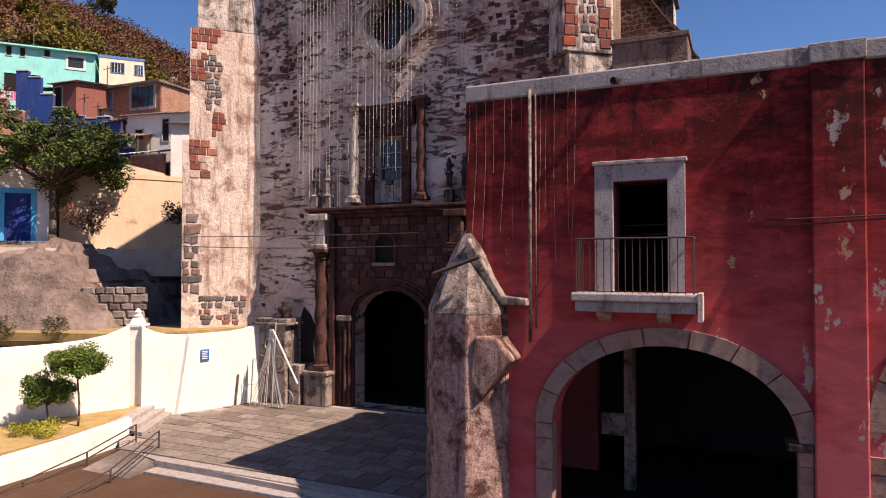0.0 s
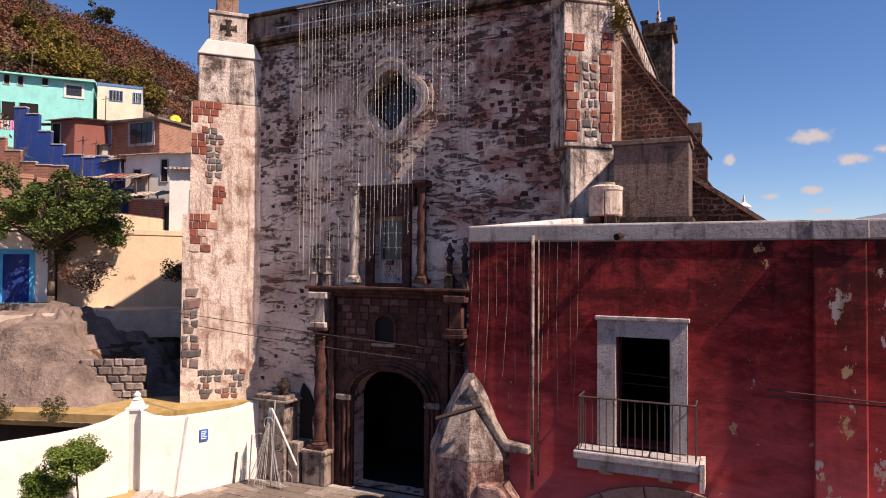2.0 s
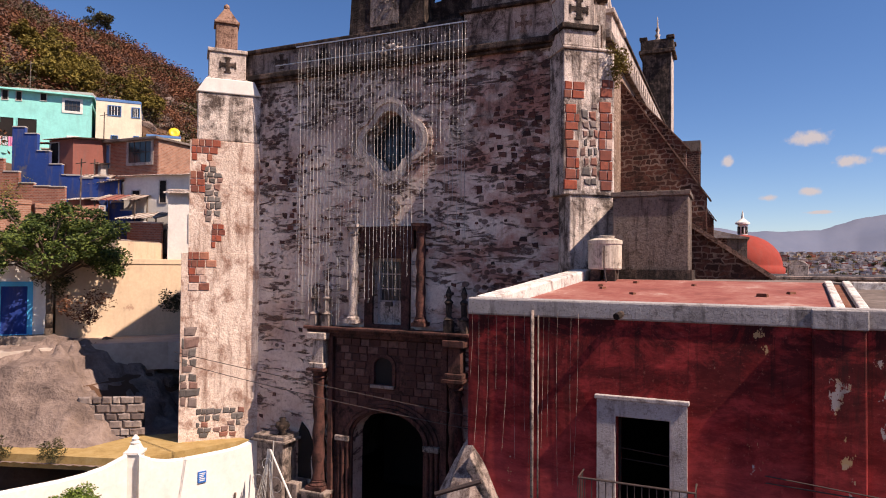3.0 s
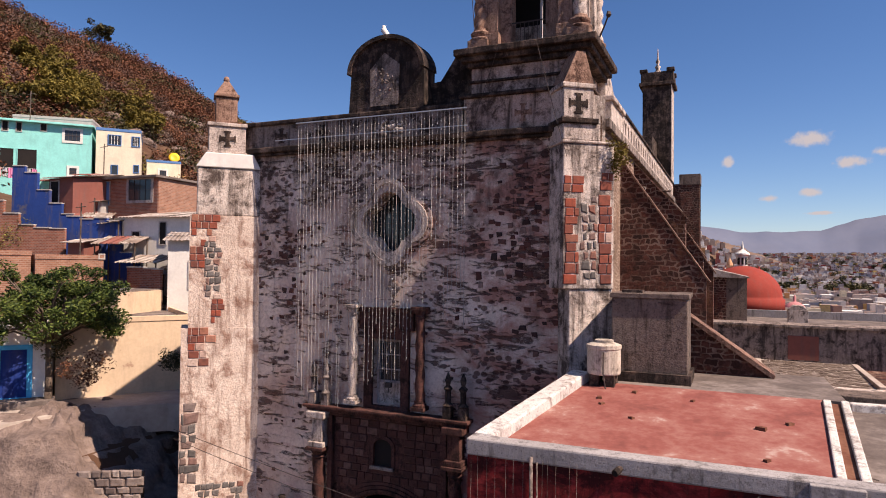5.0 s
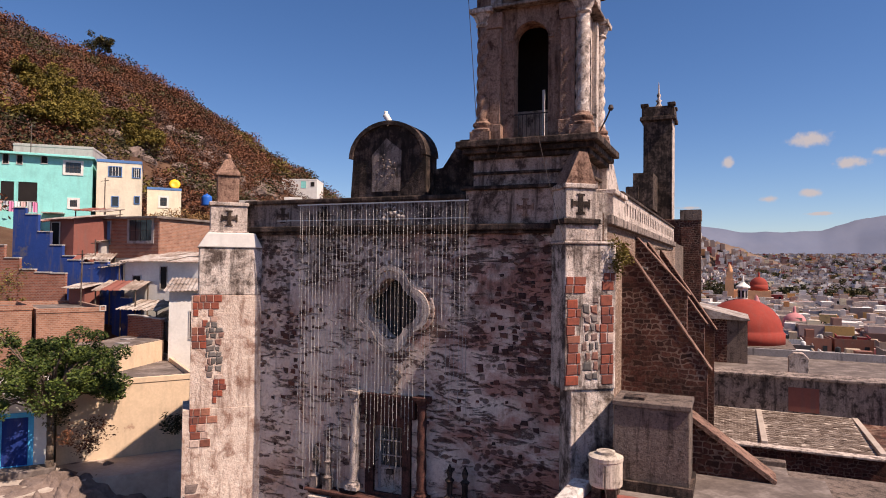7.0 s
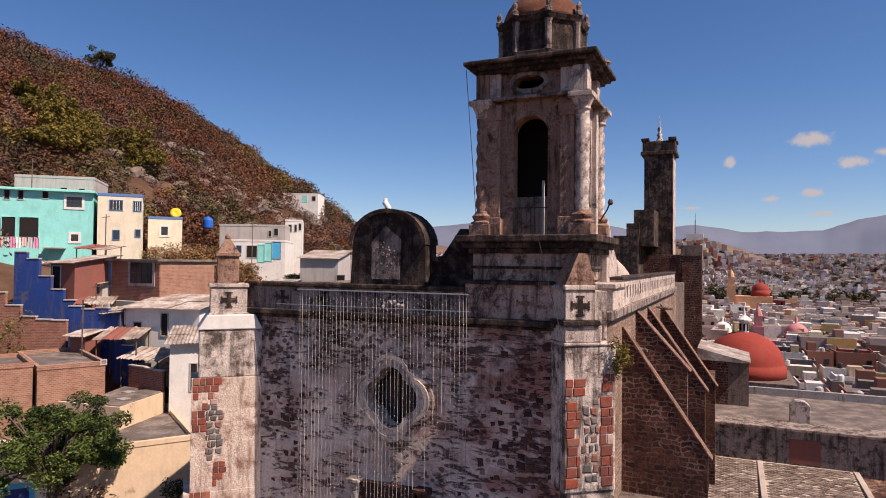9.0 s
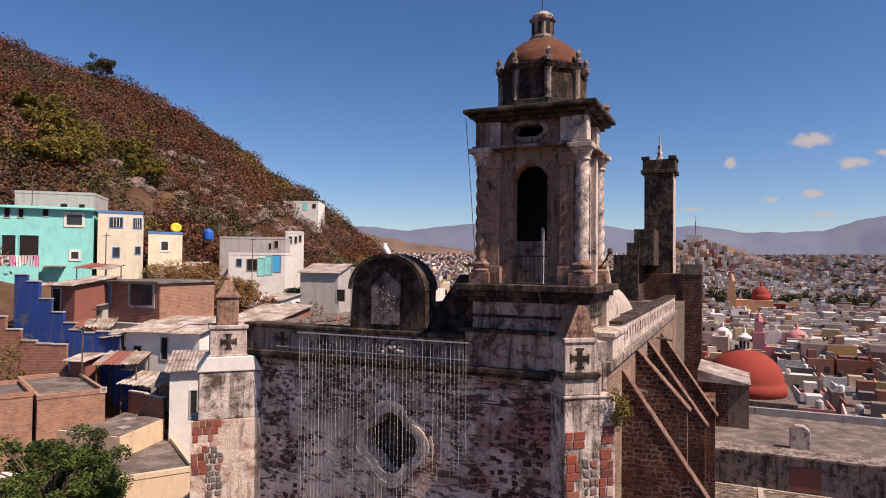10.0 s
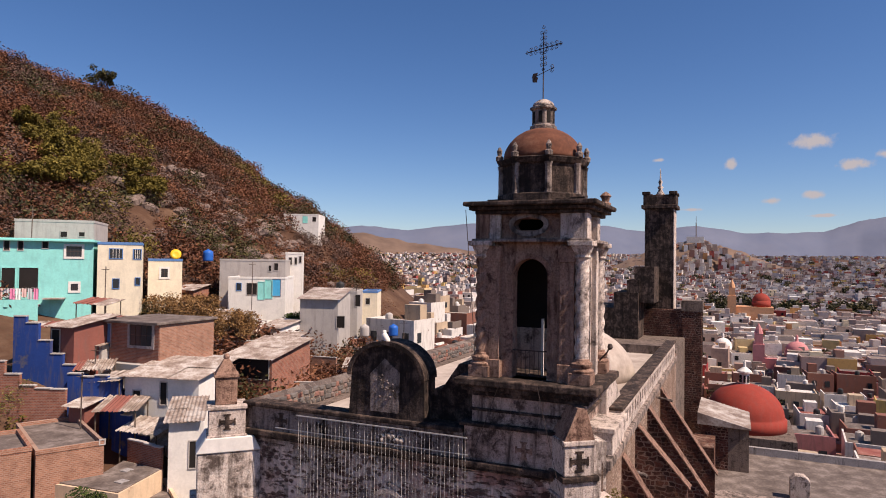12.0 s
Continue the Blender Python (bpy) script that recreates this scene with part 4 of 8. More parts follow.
for k in range(1, 8):
    x = -6.76 + k * 0.155
    part("rail_bar", Geo().tube([(x, TY0 + 0.315, 20.42), (x, TY0 + 0.315, 21.3)], 0.012, 5), IRON, rail)
# plaster slope beside the tower
part("tower_slope", Geo().prism([(23.9, 17.75), (28.6, 17.75), (27.6, 18.6), (25.0, 20.2), (24.2, 21.0), (23.9, 21.0)], "x", -6.8, -4.0), STONE_PALE, church, "sloping sunlit plaster behind the tower", bevel=0.05)
part("lamp_bracket", Geo().tube([(-4.05, 22.6, 20.9), (-3.7, 22.0, 21.25), (-3.55, 21.8, 21.5)], 0.03, 5).lathe([(0.05, 0), (0.1, 0.08), (0.06, 0.2)], 8, Matrix.Translation((-3.55, 21.8, 21.4))), IRON, tower, "small lamp on a bent iron arm")

# ---- buttresses along the sunny side ----
def buttress(y0, y1, reach, ztop, zknee, label):
    b = part("buttress", Geo().prism([(SIDE_X - 0.1, G0), (SIDE_X + reach, G0), (SIDE_X + reach, zknee), (SIDE_X, ztop), (SIDE_X - 0.1, ztop)], "y", y0, y1), RUBBLE, church, label)
    a, c = Vector((SIDE_X, 0, ztop)), Vector((SIDE_X + reach + 0.12, 0, zknee - 0.14))
    n = Vector((ztop - zknee, 0, reach)).normalized()
    p = [a, c, c + n * 0.05, a + n * 0.05]
    part("buttress_coping", Geo().prism([(q.x, q.z) for q in p], "y", y0 - 0.03, y1 + 0.03), COPING, b, "worn stone coping")


buttress(28.7, 29.35, 2.15, 17.3, 14.9, "stepped brick buttress with a sloping top")
buttress(33.1, 33.8, 2.7, 17.2, 13.3, "brick buttress with a sloping top")
buttress(39.5, 40.2, 3.0, 17.0, 12.5, "brick buttress with a sloping top")
buttress(24.9, 25.45, 3.1, 16.9, 12.3, "low brick buttress with a sloping coping")
part("spout", Geo().tube([(SIDE_X, 26.4, 16.0), (SIDE_X + 0.8, 26.2, 15.9)], 0.07, 6), STONE_GREY, church)
part("spout", Geo().tube([(SIDE_X, 37.0, 17.0), (SIDE_X + 0.9, 36.8, 16.9)], 0.07, 6), STONE_GREY, church)

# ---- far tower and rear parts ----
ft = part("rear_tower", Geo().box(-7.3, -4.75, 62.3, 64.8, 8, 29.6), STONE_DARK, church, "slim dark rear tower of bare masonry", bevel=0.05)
# thin pale strip added to paint the sunlight on this flank
part("rear_tower_edge", Geo().box(-4.76, -4.7, 62.28, 64.85, 8, 29.6), STONE_PALE, ft, "strip of pale stone that paints sunlight on the flank")
part("rear_tower_cap", Geo().box(-7.6, -4.4, 62.0, 65.1, 29.6, 29.95).box(-7.45, -4.55, 62.15, 64.95, 29.95, 30.9), STONE_DARK, ft, bevel=0.06)
for x in (-7.2, -4.8):
    for y in (62.4, 64.7):
        part("cap_block", Geo().box(x - 0.35, x + 0.35, y - 0.35, y + 0.35, 30.9, 31.2), STONE_DARK, ft, bevel=0.05)
part("rear_tower_finial", Geo().lathe([(0.5, 30.9), (0.3, 31.2), (0.16, 31.5), (0.28, 31.7), (0.1, 31.9), (0.2, 32.2), (0.07, 32.5), (0.05, 33.2), (0.01, 33.5)], 10, Matrix.Translation((-6.05, 63.5, 0))), STONE_PALE, ft, smooth=True)
part("transept", Geo().box(-9.4, -7.3, 58, 64, 8, 21.9).box(-8.3, -7.2, 58.2, 64, 21.9, 23.0).box(-7.7, -6.0, 58.4, 62.3, 21, 24.2).box(-14, -9.4, 58, 66, 8, 20.5), STONE_DARK, church, "dark stepped masonry behind the nave")
part("transept_wall", Geo().box(-18.3, -2.25, 62.0, 63.5, G0 - 0.5, 20.3).box(-3.95, -2.25, 61.95, 64, 8, 21.1), RUBBLE, church, bevel=0.05)
part("rear_wall_cap", Geo().box(-4.0, -2.2, 61.9, 64.05, 20.2, 21.15), CEMENT, church)
part("crossing", Geo().box(-18.3, -3.7, 52, 62.0, G0 - 0.5, 17.8), CEMENT, church)

# ---- the red building ----
RY = 12.14
red_house = thing("red_house", "two-storey building with faded oxblood limewashed walls and arches", "building", (0, 15, G0))
big_arch = arch_hole(-2.98, 1.4, -1.5, 2.0, 1.66, 24)
arch2 = arch_hole(2.75, 6.9, -1.5, 2.4, 2.2, 20)
win_hole = [(-1.74, 4.68), (-0.745, 4.68), (-0.745, 6.8), (-1.74, 6.8)]
part("front_wall", pierced([(-4.85, -1.5), (9.0, -1.5), (9.0, 8.66), (-4.85, 8.66)], [big_arch[::-1], arch2[::-1], win_hole], "y", RY, RY + 0.7), RED, red_house, "oxblood wall with black run-off stains and flaking paint")
part("pilaster", Geo().box(1.62, 2.42, RY - 0.14, RY, -1.5, 8.66), RED, red_house, bevel=0.03)
part("side_wall", Geo().prism([(-4.85, RY + 0.7), (-4.25, RY + 0.7), (-3.45, 19.6), (-4.05, 19.6)], "z", -1.5, 8.66), RED, red_house)
part("parapet", Geo().box(-4.88, 9.0, RY - 0.03, RY + 0.42, 8.66, 9.02), PARAPET, red_house, "grey plaster parapet band", bevel=0.04)
part("parapet", Geo().box(1.6, 2.45, RY - 0.18, RY - 0.03, 8.66, 9.0), PARAPET, red_house, bevel=0.02)
def tilted(poly, lo, hi, extra=0.0):
    """A slab whose top rises with y from the front parapet to the church."""
    n = len(poly)
    top = [(x, y, hi + 0.62 * smooth01((y - RY) / 6.4) + extra) for x, y in poly]
    return Geo().add([(x, y, lo) for x, y in poly] + top, [tuple(range(n))[::-1], tuple(range(n, 2 * n))] + [(k, (k + 1) % n, n + (k + 1) % n, n + k) for k in range(n)])


def smooth01(s):
    return min(max(s, 0.0), 1.0)


part("roof_deck", tilted([(-4.4, RY + 0.42), (2.1, RY + 0.42), (2.5, 18.5), (-3.5, 18.5)], 8.3, 8.72), ROOF_RED, red_house, "faded red screeded flat roof")
part("roof_deck", Geo().prism([(-3.5, 18.5), (3.08, 18.5), (3.0, 22.6), (-3.3, 22.6)], "z", 8.4, 9.33), ROOF_GREY, red_house)
part("side_parapet", tilted([(-4.88, RY + 0.42), (-4.4, RY + 0.42), (-3.5, 18.6), (-4.05, 18.6)], 8.5, 9.0), LIMED, red_house, "white-painted low roof parapet", bevel=0.05)
part("roof_kerb", tilted([(2.1, RY + 0.42), (2.28, RY + 0.42), (2.68, 18.3), (2.5, 18.3)], 8.5, 8.80), LIMED, red_house, "white-painted roof kerb", bevel=0.03)
part("roof_kerb", tilted([(2.5, RY + 0.42), (2.68, RY + 0.42), (3.08, 18.3), (2.9, 18.3)], 8.5, 8.80), LIMED, red_house, "white-painted roof kerb", bevel=0.03)
part("roof_gutter", tilted([(2.28, RY + 0.42), (2.5, RY + 0.42), (2.9, 18.3), (2.68, 18.3)], 8.5, 8.7), TERRA, red_house, "rusty gutter between two kerbs")
part("roof_kerb", Geo().prism([(3.08, 18.3), (9, 18.9), (9, 18.6), (3.08, 18.0)], "z", 8.4, 9.38), LIMED, red_house, "white-painted roof kerb", bevel=0.03)
part("roof_deck", tilted([(2.68, RY + 0.42), (9.0, RY + 0.42), (9.0, 18.6), (3.08, 18.0)], 8.2, 8.62), ROOF_GREY, red_house)
# interior surfaces are near-black: the shade behind the arches is in their colour
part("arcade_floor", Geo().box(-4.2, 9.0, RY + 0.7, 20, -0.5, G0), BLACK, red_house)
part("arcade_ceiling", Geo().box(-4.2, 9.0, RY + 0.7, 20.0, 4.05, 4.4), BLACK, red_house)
inner = part("inner_wall", Geo().box(-4.2, 9.0, 19.6, 20.0, -0.5, 8.3), BLACK, red_house, "back wall of the arcade with its shade painted black")
part("inner_band", Geo().box(-4.0, -2.9, 16.36, 16.6, G0, 4.05), RED_SHADED, inner)
part("inner_pier", Geo().box(-2.05, -1.8, 15.2, 15.5, G0, 4.05), STONE_GREY, red_house)
part("notice_box", Geo().box(-2.55, -1.95, 15.05, 15.2, 1.15, 1.65), STONE_GREY, red_house)
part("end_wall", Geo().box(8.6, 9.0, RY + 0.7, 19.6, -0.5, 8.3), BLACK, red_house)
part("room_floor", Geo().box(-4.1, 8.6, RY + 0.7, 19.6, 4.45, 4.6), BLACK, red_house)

# voussoirs and jamb stones
VOU = m_piece("arch_stone", [(0.0, (0.27, 0.155, 0.115)), (0.5, (0.35, 0.23, 0.18)), (1.0, (0.27, 0.19, 0.16))], (0.12, 0.06, 0.045))


def voussoirs(cx, cz, rx, rz, thick, n, name="arch_stone"):
    for k in range(n):
        a0, a1 = math.pi * k / n + 0.006, math.pi * (k + 1) / n - 0.006
        p = []
        for j in range(5):
            a = a0 + (a1 - a0) * j / 4
            p.append((cx + rx * math.cos(a), cz + rz * math.sin(a)))
        for j in range(4, -1, -1):
            a = a0 + (a1 - a0) * j / 4
            p.append((cx + (rx + thick) * math.cos(a), cz + (rz + thick) * math.sin(a)))
        part(name, Geo().prism(p, "y", RY - 0.05 - 0.012 * (k % 2), RY + 0.3), VOU, red_house)


voussoirs(-0.79, 2.0, 2.19, 1.66, 0.34, 9)
voussoirs(4.82, 2.4, 2.07, 2.2, 0.34, 9)
for x0, x1 in ((-3.3, -2.97), (1.38, 1.6), (2.42, 2.76)):
    z = -1.4
    k = 0
    while z < 1.9:
        part("jamb_stone", Geo().box(x0, x1, RY - 0.05 - 0.01 * (k % 2), RY + 0.3, z + 0.01, min(z + 0.62, 2.0) - 0.01), VOU, red_house)
        z += 0.62
        k += 1
part("impost", Geo().box(1.2, 1.62, RY - 0.12, RY + 0.5, 1.95, 2.1), STONE_DARK, red_house, bevel=0.03)

# balcony window
frame_w = part("window_surround", pierced([(-2.1, 4.68), (-0.43, 4.68), (-0.43, 7.12), (-2.1, 7.12)], [win_hole], "y", RY - 0.09, RY + 0.04), FRAME, red_house, "worn grey stone window surround", bevel=0.015)
# black inner ring paints the shade inside the window
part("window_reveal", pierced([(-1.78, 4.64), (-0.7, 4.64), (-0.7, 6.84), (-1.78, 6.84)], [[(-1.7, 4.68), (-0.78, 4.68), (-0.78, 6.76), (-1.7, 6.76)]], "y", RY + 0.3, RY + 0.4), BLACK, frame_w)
part("window_head", Geo().box(-2.14, -0.39, RY - 0.13, RY, 7.12, 7.2), FRAME, frame_w, bevel=0.015)
balcony = part("balcony_slab", Geo().box(-2.46, -0.16, RY - 0.62, RY, 4.5, 4.66).box(-2.4, -0.22, RY - 0.52, RY, 4.3, 4.5), FRAME, red_house, "weathered moulded stone balcony slab", bevel=0.03)
# pale piece over the slab's end paints the sunlight there
part("balcony_end", Geo().box(-0.2, -0.12, RY - 0.64, RY - 0.05, 4.18, 4.68), STONE_PALE, balcony)
for x in (-1.9, -0.8):
    part("bracket", Geo().prism([(RY, 4.3), (RY - 0.4, 4.3), (RY - 0.32, 4.2), (RY, 4.08)], "x", x - 0.12, x + 0.12), FRAME, balcony)
g = Geo().tube([(-2.36, RY - 0.03, 5.68), (-2.36, RY - 0.56, 5.68), (-0.27, RY - 0.56, 5.68), (-0.27, RY - 0.03, 5.68)], 0.02, 6)
railing = part("balcony_railing", g, IRON, balcony, "thin wrought-iron balcony railing")
for k in range(17):
    x = -2.36 + 2.09 * k / 16
    part("baluster", Geo().tube([(x, RY - 0.56, 4.64), (x, RY - 0.56, 5.68)], 0.010, 5), IRON, railing)
for x in (-2.36, -0.27):
    for k in range(1, 4):
        y = RY - 0.56 + 0.14 * k
        part("baluster", Geo().tube([(x, y, 4.64), (x, y, 5.68)], 0.010, 5), IRON, railing)
part("drain_spout", Geo().tube([(-1.62, RY + 0.05, 8.8), (-1.71, RY - 0.2, 8.74)], 0.07, 8), STONE_DARK, red_house, "short clay roof spout")

# plaster flue buttress against the corner
def slab(profile, y0, y1):
    return Geo().prism(profile, "y", y0, y1)


# octagonal old corner buttress with a sloping cap
BUT = m_stone("buttress_red_stone", (0.34, 0.13, 0.105), (0.58, 0.43, 0.36), (0.06, 0.02, 0.016), 0.60, 1.7)
CAPM = m_stone("lichen_cap_stone", (0.50, 0.42, 0.37), (0.32, 0.23, 0.19), (0.07, 0.04, 0.035), 0.6, 2.0)
bm_x, bm_y = -4.8, 12.3
prof = [(1.0, -1.5), (1.0, 2.4), (0.96, 4.2)]
cap_prof = [(0.98, 4.15), (0.95, 4.3), (0.74, 4.8), (0.42, 5.45), (0.2, 5.85), (0.08, 5.98)]
but = part("corner_buttress", Geo().lathe(prof, 8, Matrix.Translation((bm_x, bm_y, 0)) @ Matrix.Diagonal((1, 0.9, 1, 1)), radians(14)), BUT, red_house, "eight-sided weathered masonry buttress with a sloping cap", bevel=0.04)
part("buttress_cap", Geo().lathe(cap_prof, 8, Matrix.Translation((bm_x, bm_y, 0)) @ Matrix.Diagonal((1, 0.9, 1, 1)), radians(14)), CAPM, red_house, "lichen-spotted sloping cap", bevel=0.04)
part("buttress_slope", Geo().prism([(-4.7, 5.75), (-3.95, 4.55), (-3.45, 4.5), (-3.42, 4.35), (-3.95, 4.35), (-4.8, 5.45)], "y", 11.85, RY), STONE_GREY, red_house, "pale sloping plaster coping", bevel=0.03)
part("buttress_bulge", Geo().prism([(-4.4, 3.75), (-3.95, 3.75), (-3.6, 3.3), (-4.0, 2.85), (-4.25, 2.5), (-4.5, 2.9)], "y", 11.45, RY), BUT, red_house, "broken masonry shoulder", bevel=0.05)
part("buttress_pipe", Geo().tube([(-5.25, 11.35, 5.0), (-4.3, 11.5, 5.35)], 0.05, 6), IRON, red_house)
part("drain_pipe", Geo().tube([(-3.42, RY - 0.05, 3.6), (-3.42, RY - 0.05, 8.8)], 0.035, 8), STONE_GREY, red_house, "thin pale drainpipe", smooth=True)
part("drain_pipe", Geo().tube([(-3.3, RY - 0.04, 3.9), (-3.3, RY - 0.04, 8.7)], 0.018, 6), STONE_GREY, red_house, smooth=True)

# roof things
box_t = tagged(part("cistern", Geo().box(-2.95, -0.8, 19.1, 20.75, 9.6, 11.8), CEMENT, None, bevel=0.03), "rough cement-rendered rooftop cistern", "cistern")
part("lid", Geo().box(-3.0, -0.75, 19.05, 20.8, 11.8, 11.95), CEMENT, box_t, bevel=0.02)
part("hatch", Geo().box(-2.7, -2.1, 19.4, 19.95, 11.95, 12.03), STONE_DARK, box_t)
part("plinth", Geo().box(-2.85, -0.7, 18.95, 20.8, 9.25, 9.62), STONE_DARK, box_t)
TANKM = m_stone("stained_asbestos_cement", (0.62, 0.53, 0.44), (0.54, 0.46, 0.38), (0.14, 0.11, 0.09), 0.4, 2.2, 0.2)
tank = thing("water_tank", "round stained cement water tank on a block stand", "water tank", (-3.05, 18.35, 9.3))
tm = Matrix.Translation((-3.05, 18.35, 0))
part("body", Geo().lathe([(0.46, 9.62), (0.48, 9.66), (0.48, 10.34), (0.5, 10.36), (0.5, 10.42)], 28, tm), TANKM, tank, smooth=False)
part("lid", Geo().lathe([(0.50, 10.42), (0.50, 10.46), (0.3, 10.53), (0.27, 10.53), (0.27, 10.6), (0.05, 10.62)], 28, tm), TANKM, tank)
part("pipe", Geo().tube([(-2.98, 17.84, 10.3), (-2.98, 17.82, 9.7), (-2.9, 17.8, 9.2)], 0.018, 6), IRON, tank, "thin dark outlet pipe")
for dx, dy in ((-0.22, -0.22), (0.22, -0.22), (-0.22, 0.22), (0.22, 0.22)):
    part("stand_block", Geo().box(-3.05 + dx - 0.13, -3.05 + dx + 0.13, 18.35 + dy - 0.13, 18.35 + dy + 0.13, 9.25, 9.62), STONE_DARK, tank, bevel=0.015)

ro = random.Random(83)
for k in range(8):
    x, y = ro.uniform(-3.0, 1.9), ro.uniform(13.4, 18.0)
    z = 8.72 + 0.62 * (y - RY) / 6.4
    q = ro.uniform(0.04, 0.10)
    m = Matrix.Translation((x, y, z)) @ Matrix.Rotation(ro.uniform(0, 3.1), 4, "Z")
    solid("loose_brick", Geo().box(-q * 1.5, q * 1.5, -q, q, -0.01, q * 0.9, m, q * 0.15), TERRA, "broken piece of brick lying on the roof", "debris", "debris on the roof")

# ---- ground ----
def smooth(a, b, x):
    x = min(max((x - a) / (b - a), 0.0), 1.0)
    return x * x * (3 - 2 * x)


def hill(x, y):
    s = max(0.0, -29.0 - x)
    lift = 5.4 * smooth(-21.0, -26.0, x) * (1 - 0.5 * smooth(60, 140, y))
    up = 0.42 * min(s, 35.0) + 0.59 * min(max(0.0, s - 35.0), 78.0) - 0.1 * max(0.0, s - 113)
    fade = 1.0 - 0.85 * smooth(120, 230, y) - 0.15 * smooth(230, 390, y)
    dip = 4.0 * smooth(42, 72, y) * math.exp(-(((s - 42) / 30) ** 2))
    yards = 3.2 * math.exp(-((x + 42.0) ** 2) / 26 - ((y - 28.6) ** 2) / 16)
    shelf = 3.2 * smooth(-30, -37, x) * (1 - smooth(-46, -57, x)) * smooth(21, 31, y) * (1 - smooth(74, 95, y))
    z = (lift + up * fade - dip + shelf - yards) * smooth(13.0, 17.5, y + 0.3 * (x + 24))
    # town falls away behind and to the right, and rises gently towards the horizon
    d = math.hypot(x, y)
    town = -7.0 * smooth(40, 150, y) + 62.0 * smooth(500, 2600, d)
    front = -3.0 * smooth(6, -10, y)
    return max(z, 0) + (town if z < 40 else 0) * (1 - smooth(0, 30, z)) + front * (1 - smooth(3, 10, z)) + G0 - 0.25


def ground_sheet():
    xs = [-4500, -3000, -1800, -1000, -600, -400, -300, -240] + [-200 + 5 * k for k in range(30)] + [-50 + 2.5 * k for k in range(26)] + [25, 40, 60, 90, 130, 180, 250, 350, 500, 700, 1000, 1500, 2200, 3200, 4500]
    ys = [-4500, -1500, -500, -200, -100, -50] + [-25 + 2.5 * k for k in range(54)] + [115 + 6 * k for k in range(40)] + [370, 400, 440, 500, 600, 750, 950, 1250, 1600, 2100, 2800, 3600, 4500]
    g = Geo()
    v = []
    for y in ys:
        for x in xs:
            z = hill(x, y)
            if x < -26 and abs(y) < 300:
                z += 1.2 * noise.noise((x * 0.06, y * 0.06, 0)) + 0.5 * noise.noise((x * 0.2, y * 0.2, 3))
            v.append((x, y, z))
    n = len(xs)
    g.add(v, [(j * n + i, j * n + i + 1, (j + 1) * n + i + 1, (j + 1) * n + i) for j in range(len(ys) - 1) for i in range(n - 1)])
    return g


solid("ground", ground_sheet(), EARTH, "dry brown soil of town and hillside", "ground", kind="structure", smooth=True)


# ---- forecourt ----
solid("forecourt", Geo().prism([(-17.0, 20.6), (-17.2, 19.4), (-19.2, 16.4), (-17.6, 14.0), (-16.2, 12.9), (-14.0, 12.35), (-5.0, 12.0), (-4.4, 12.2), (-3.9, 20.6)], "z", -1.2, G0 - 0.03), PAVE, "worn stone-paved forecourt", "pavement", kind="structure")
court = bpy.data.objects["forecourt"]
STEP = m_piece("worn_step_stone", [(0, (0.30, 0.26, 0.24)), (1, (0.40, 0.35, 0.32))], (0.15, 0.12, 0.11))
steps = thing("front_steps", "broad worn stone steps in front of the forecourt", "steps", (-12, 11.5, -1.5))
for k in range(5):
    part("step", Geo().box(-14.05, -5.9, 12.3 - 0.42 * (k + 1), 12.36 - 0.42 * k, -2.2, G0 - 0.17 * (k + 1)), STEP, steps, bevel=0.02)
part("step_edge", Geo().box(-14.1, -5.8, 12.28, 12.62, G0 - 0.2, G0 + 0.012), STEP, steps, bevel=0.02)
solid("ramp", Geo().prism([(12.9, G0 + 0.0), (12.9, -2.2), (6.0, -2.2), (6.0, -1.35)], "x", -15.9, -14.1), ROOF_GREY, "smooth grey concrete ramp", "ramp", kind="structure")
LAWN_Z = 0.24
solid("lawn", Geo().prism([(-17.3, 13.9), (-18.7, 16.2), (-26.0, 14.2), (-30.0, 6.0), (-17.1, 6.0)], "z", -1.2, LAWN_Z), GRASS, "dry yellow lawn bed", "lawn", kind="structure")
side_steps = thing("side_steps", "short flight of stone steps to the lawn", "steps", (-17.8, 15, G0))
for k in range(3):
    d = 0.34 * (3 - k)
    part("step", Geo().prism([(-17.45 + d, 13.9), (-18.75 + d, 16.3), (-18.95, 16.3), (-17.6, 13.9)], "z", -0.5, G0 + 0.13 * (k + 1) + 0.006 * k), STEP, side_steps, bevel=0.015)


def wall_run(pts, tops, z0, th, mat, name, label):
    """A wall along a line of points, with a top that rises and falls."""
    g, v = Geo(), []
    for k, (p, t) in enumerate(zip(pts, tops)):
        a, b = Vector((*pts[max(k - 1, 0)], 0)), Vector((*pts[min(k + 1, len(pts) - 1)], 0))
        n = Vector((a.y - b.y, b.x - a.x, 0)).normalized() * th
        v += [(p[0], p[1], z0), (p[0], p[1], t), (p[0] + n.x / 2, p[1] + n.y / 2, t + 0.06), (p[0] + n.x, p[1] + n.y, t), (p[0] + n.x, p[1] + n.y, z0)]
    m = len(pts)
    f = [(5 * k + q, 5 * k + q + 1, 5 * k + q + 6, 5 * k + q + 5) for k in range(m - 1) for q in range(4)]
    f += [(4, 3, 2, 1, 0), tuple(5 * (m - 1) + q for q in range(5))]
    return solid(name, g.add(v, f), mat, label, "wall", kind="structure")


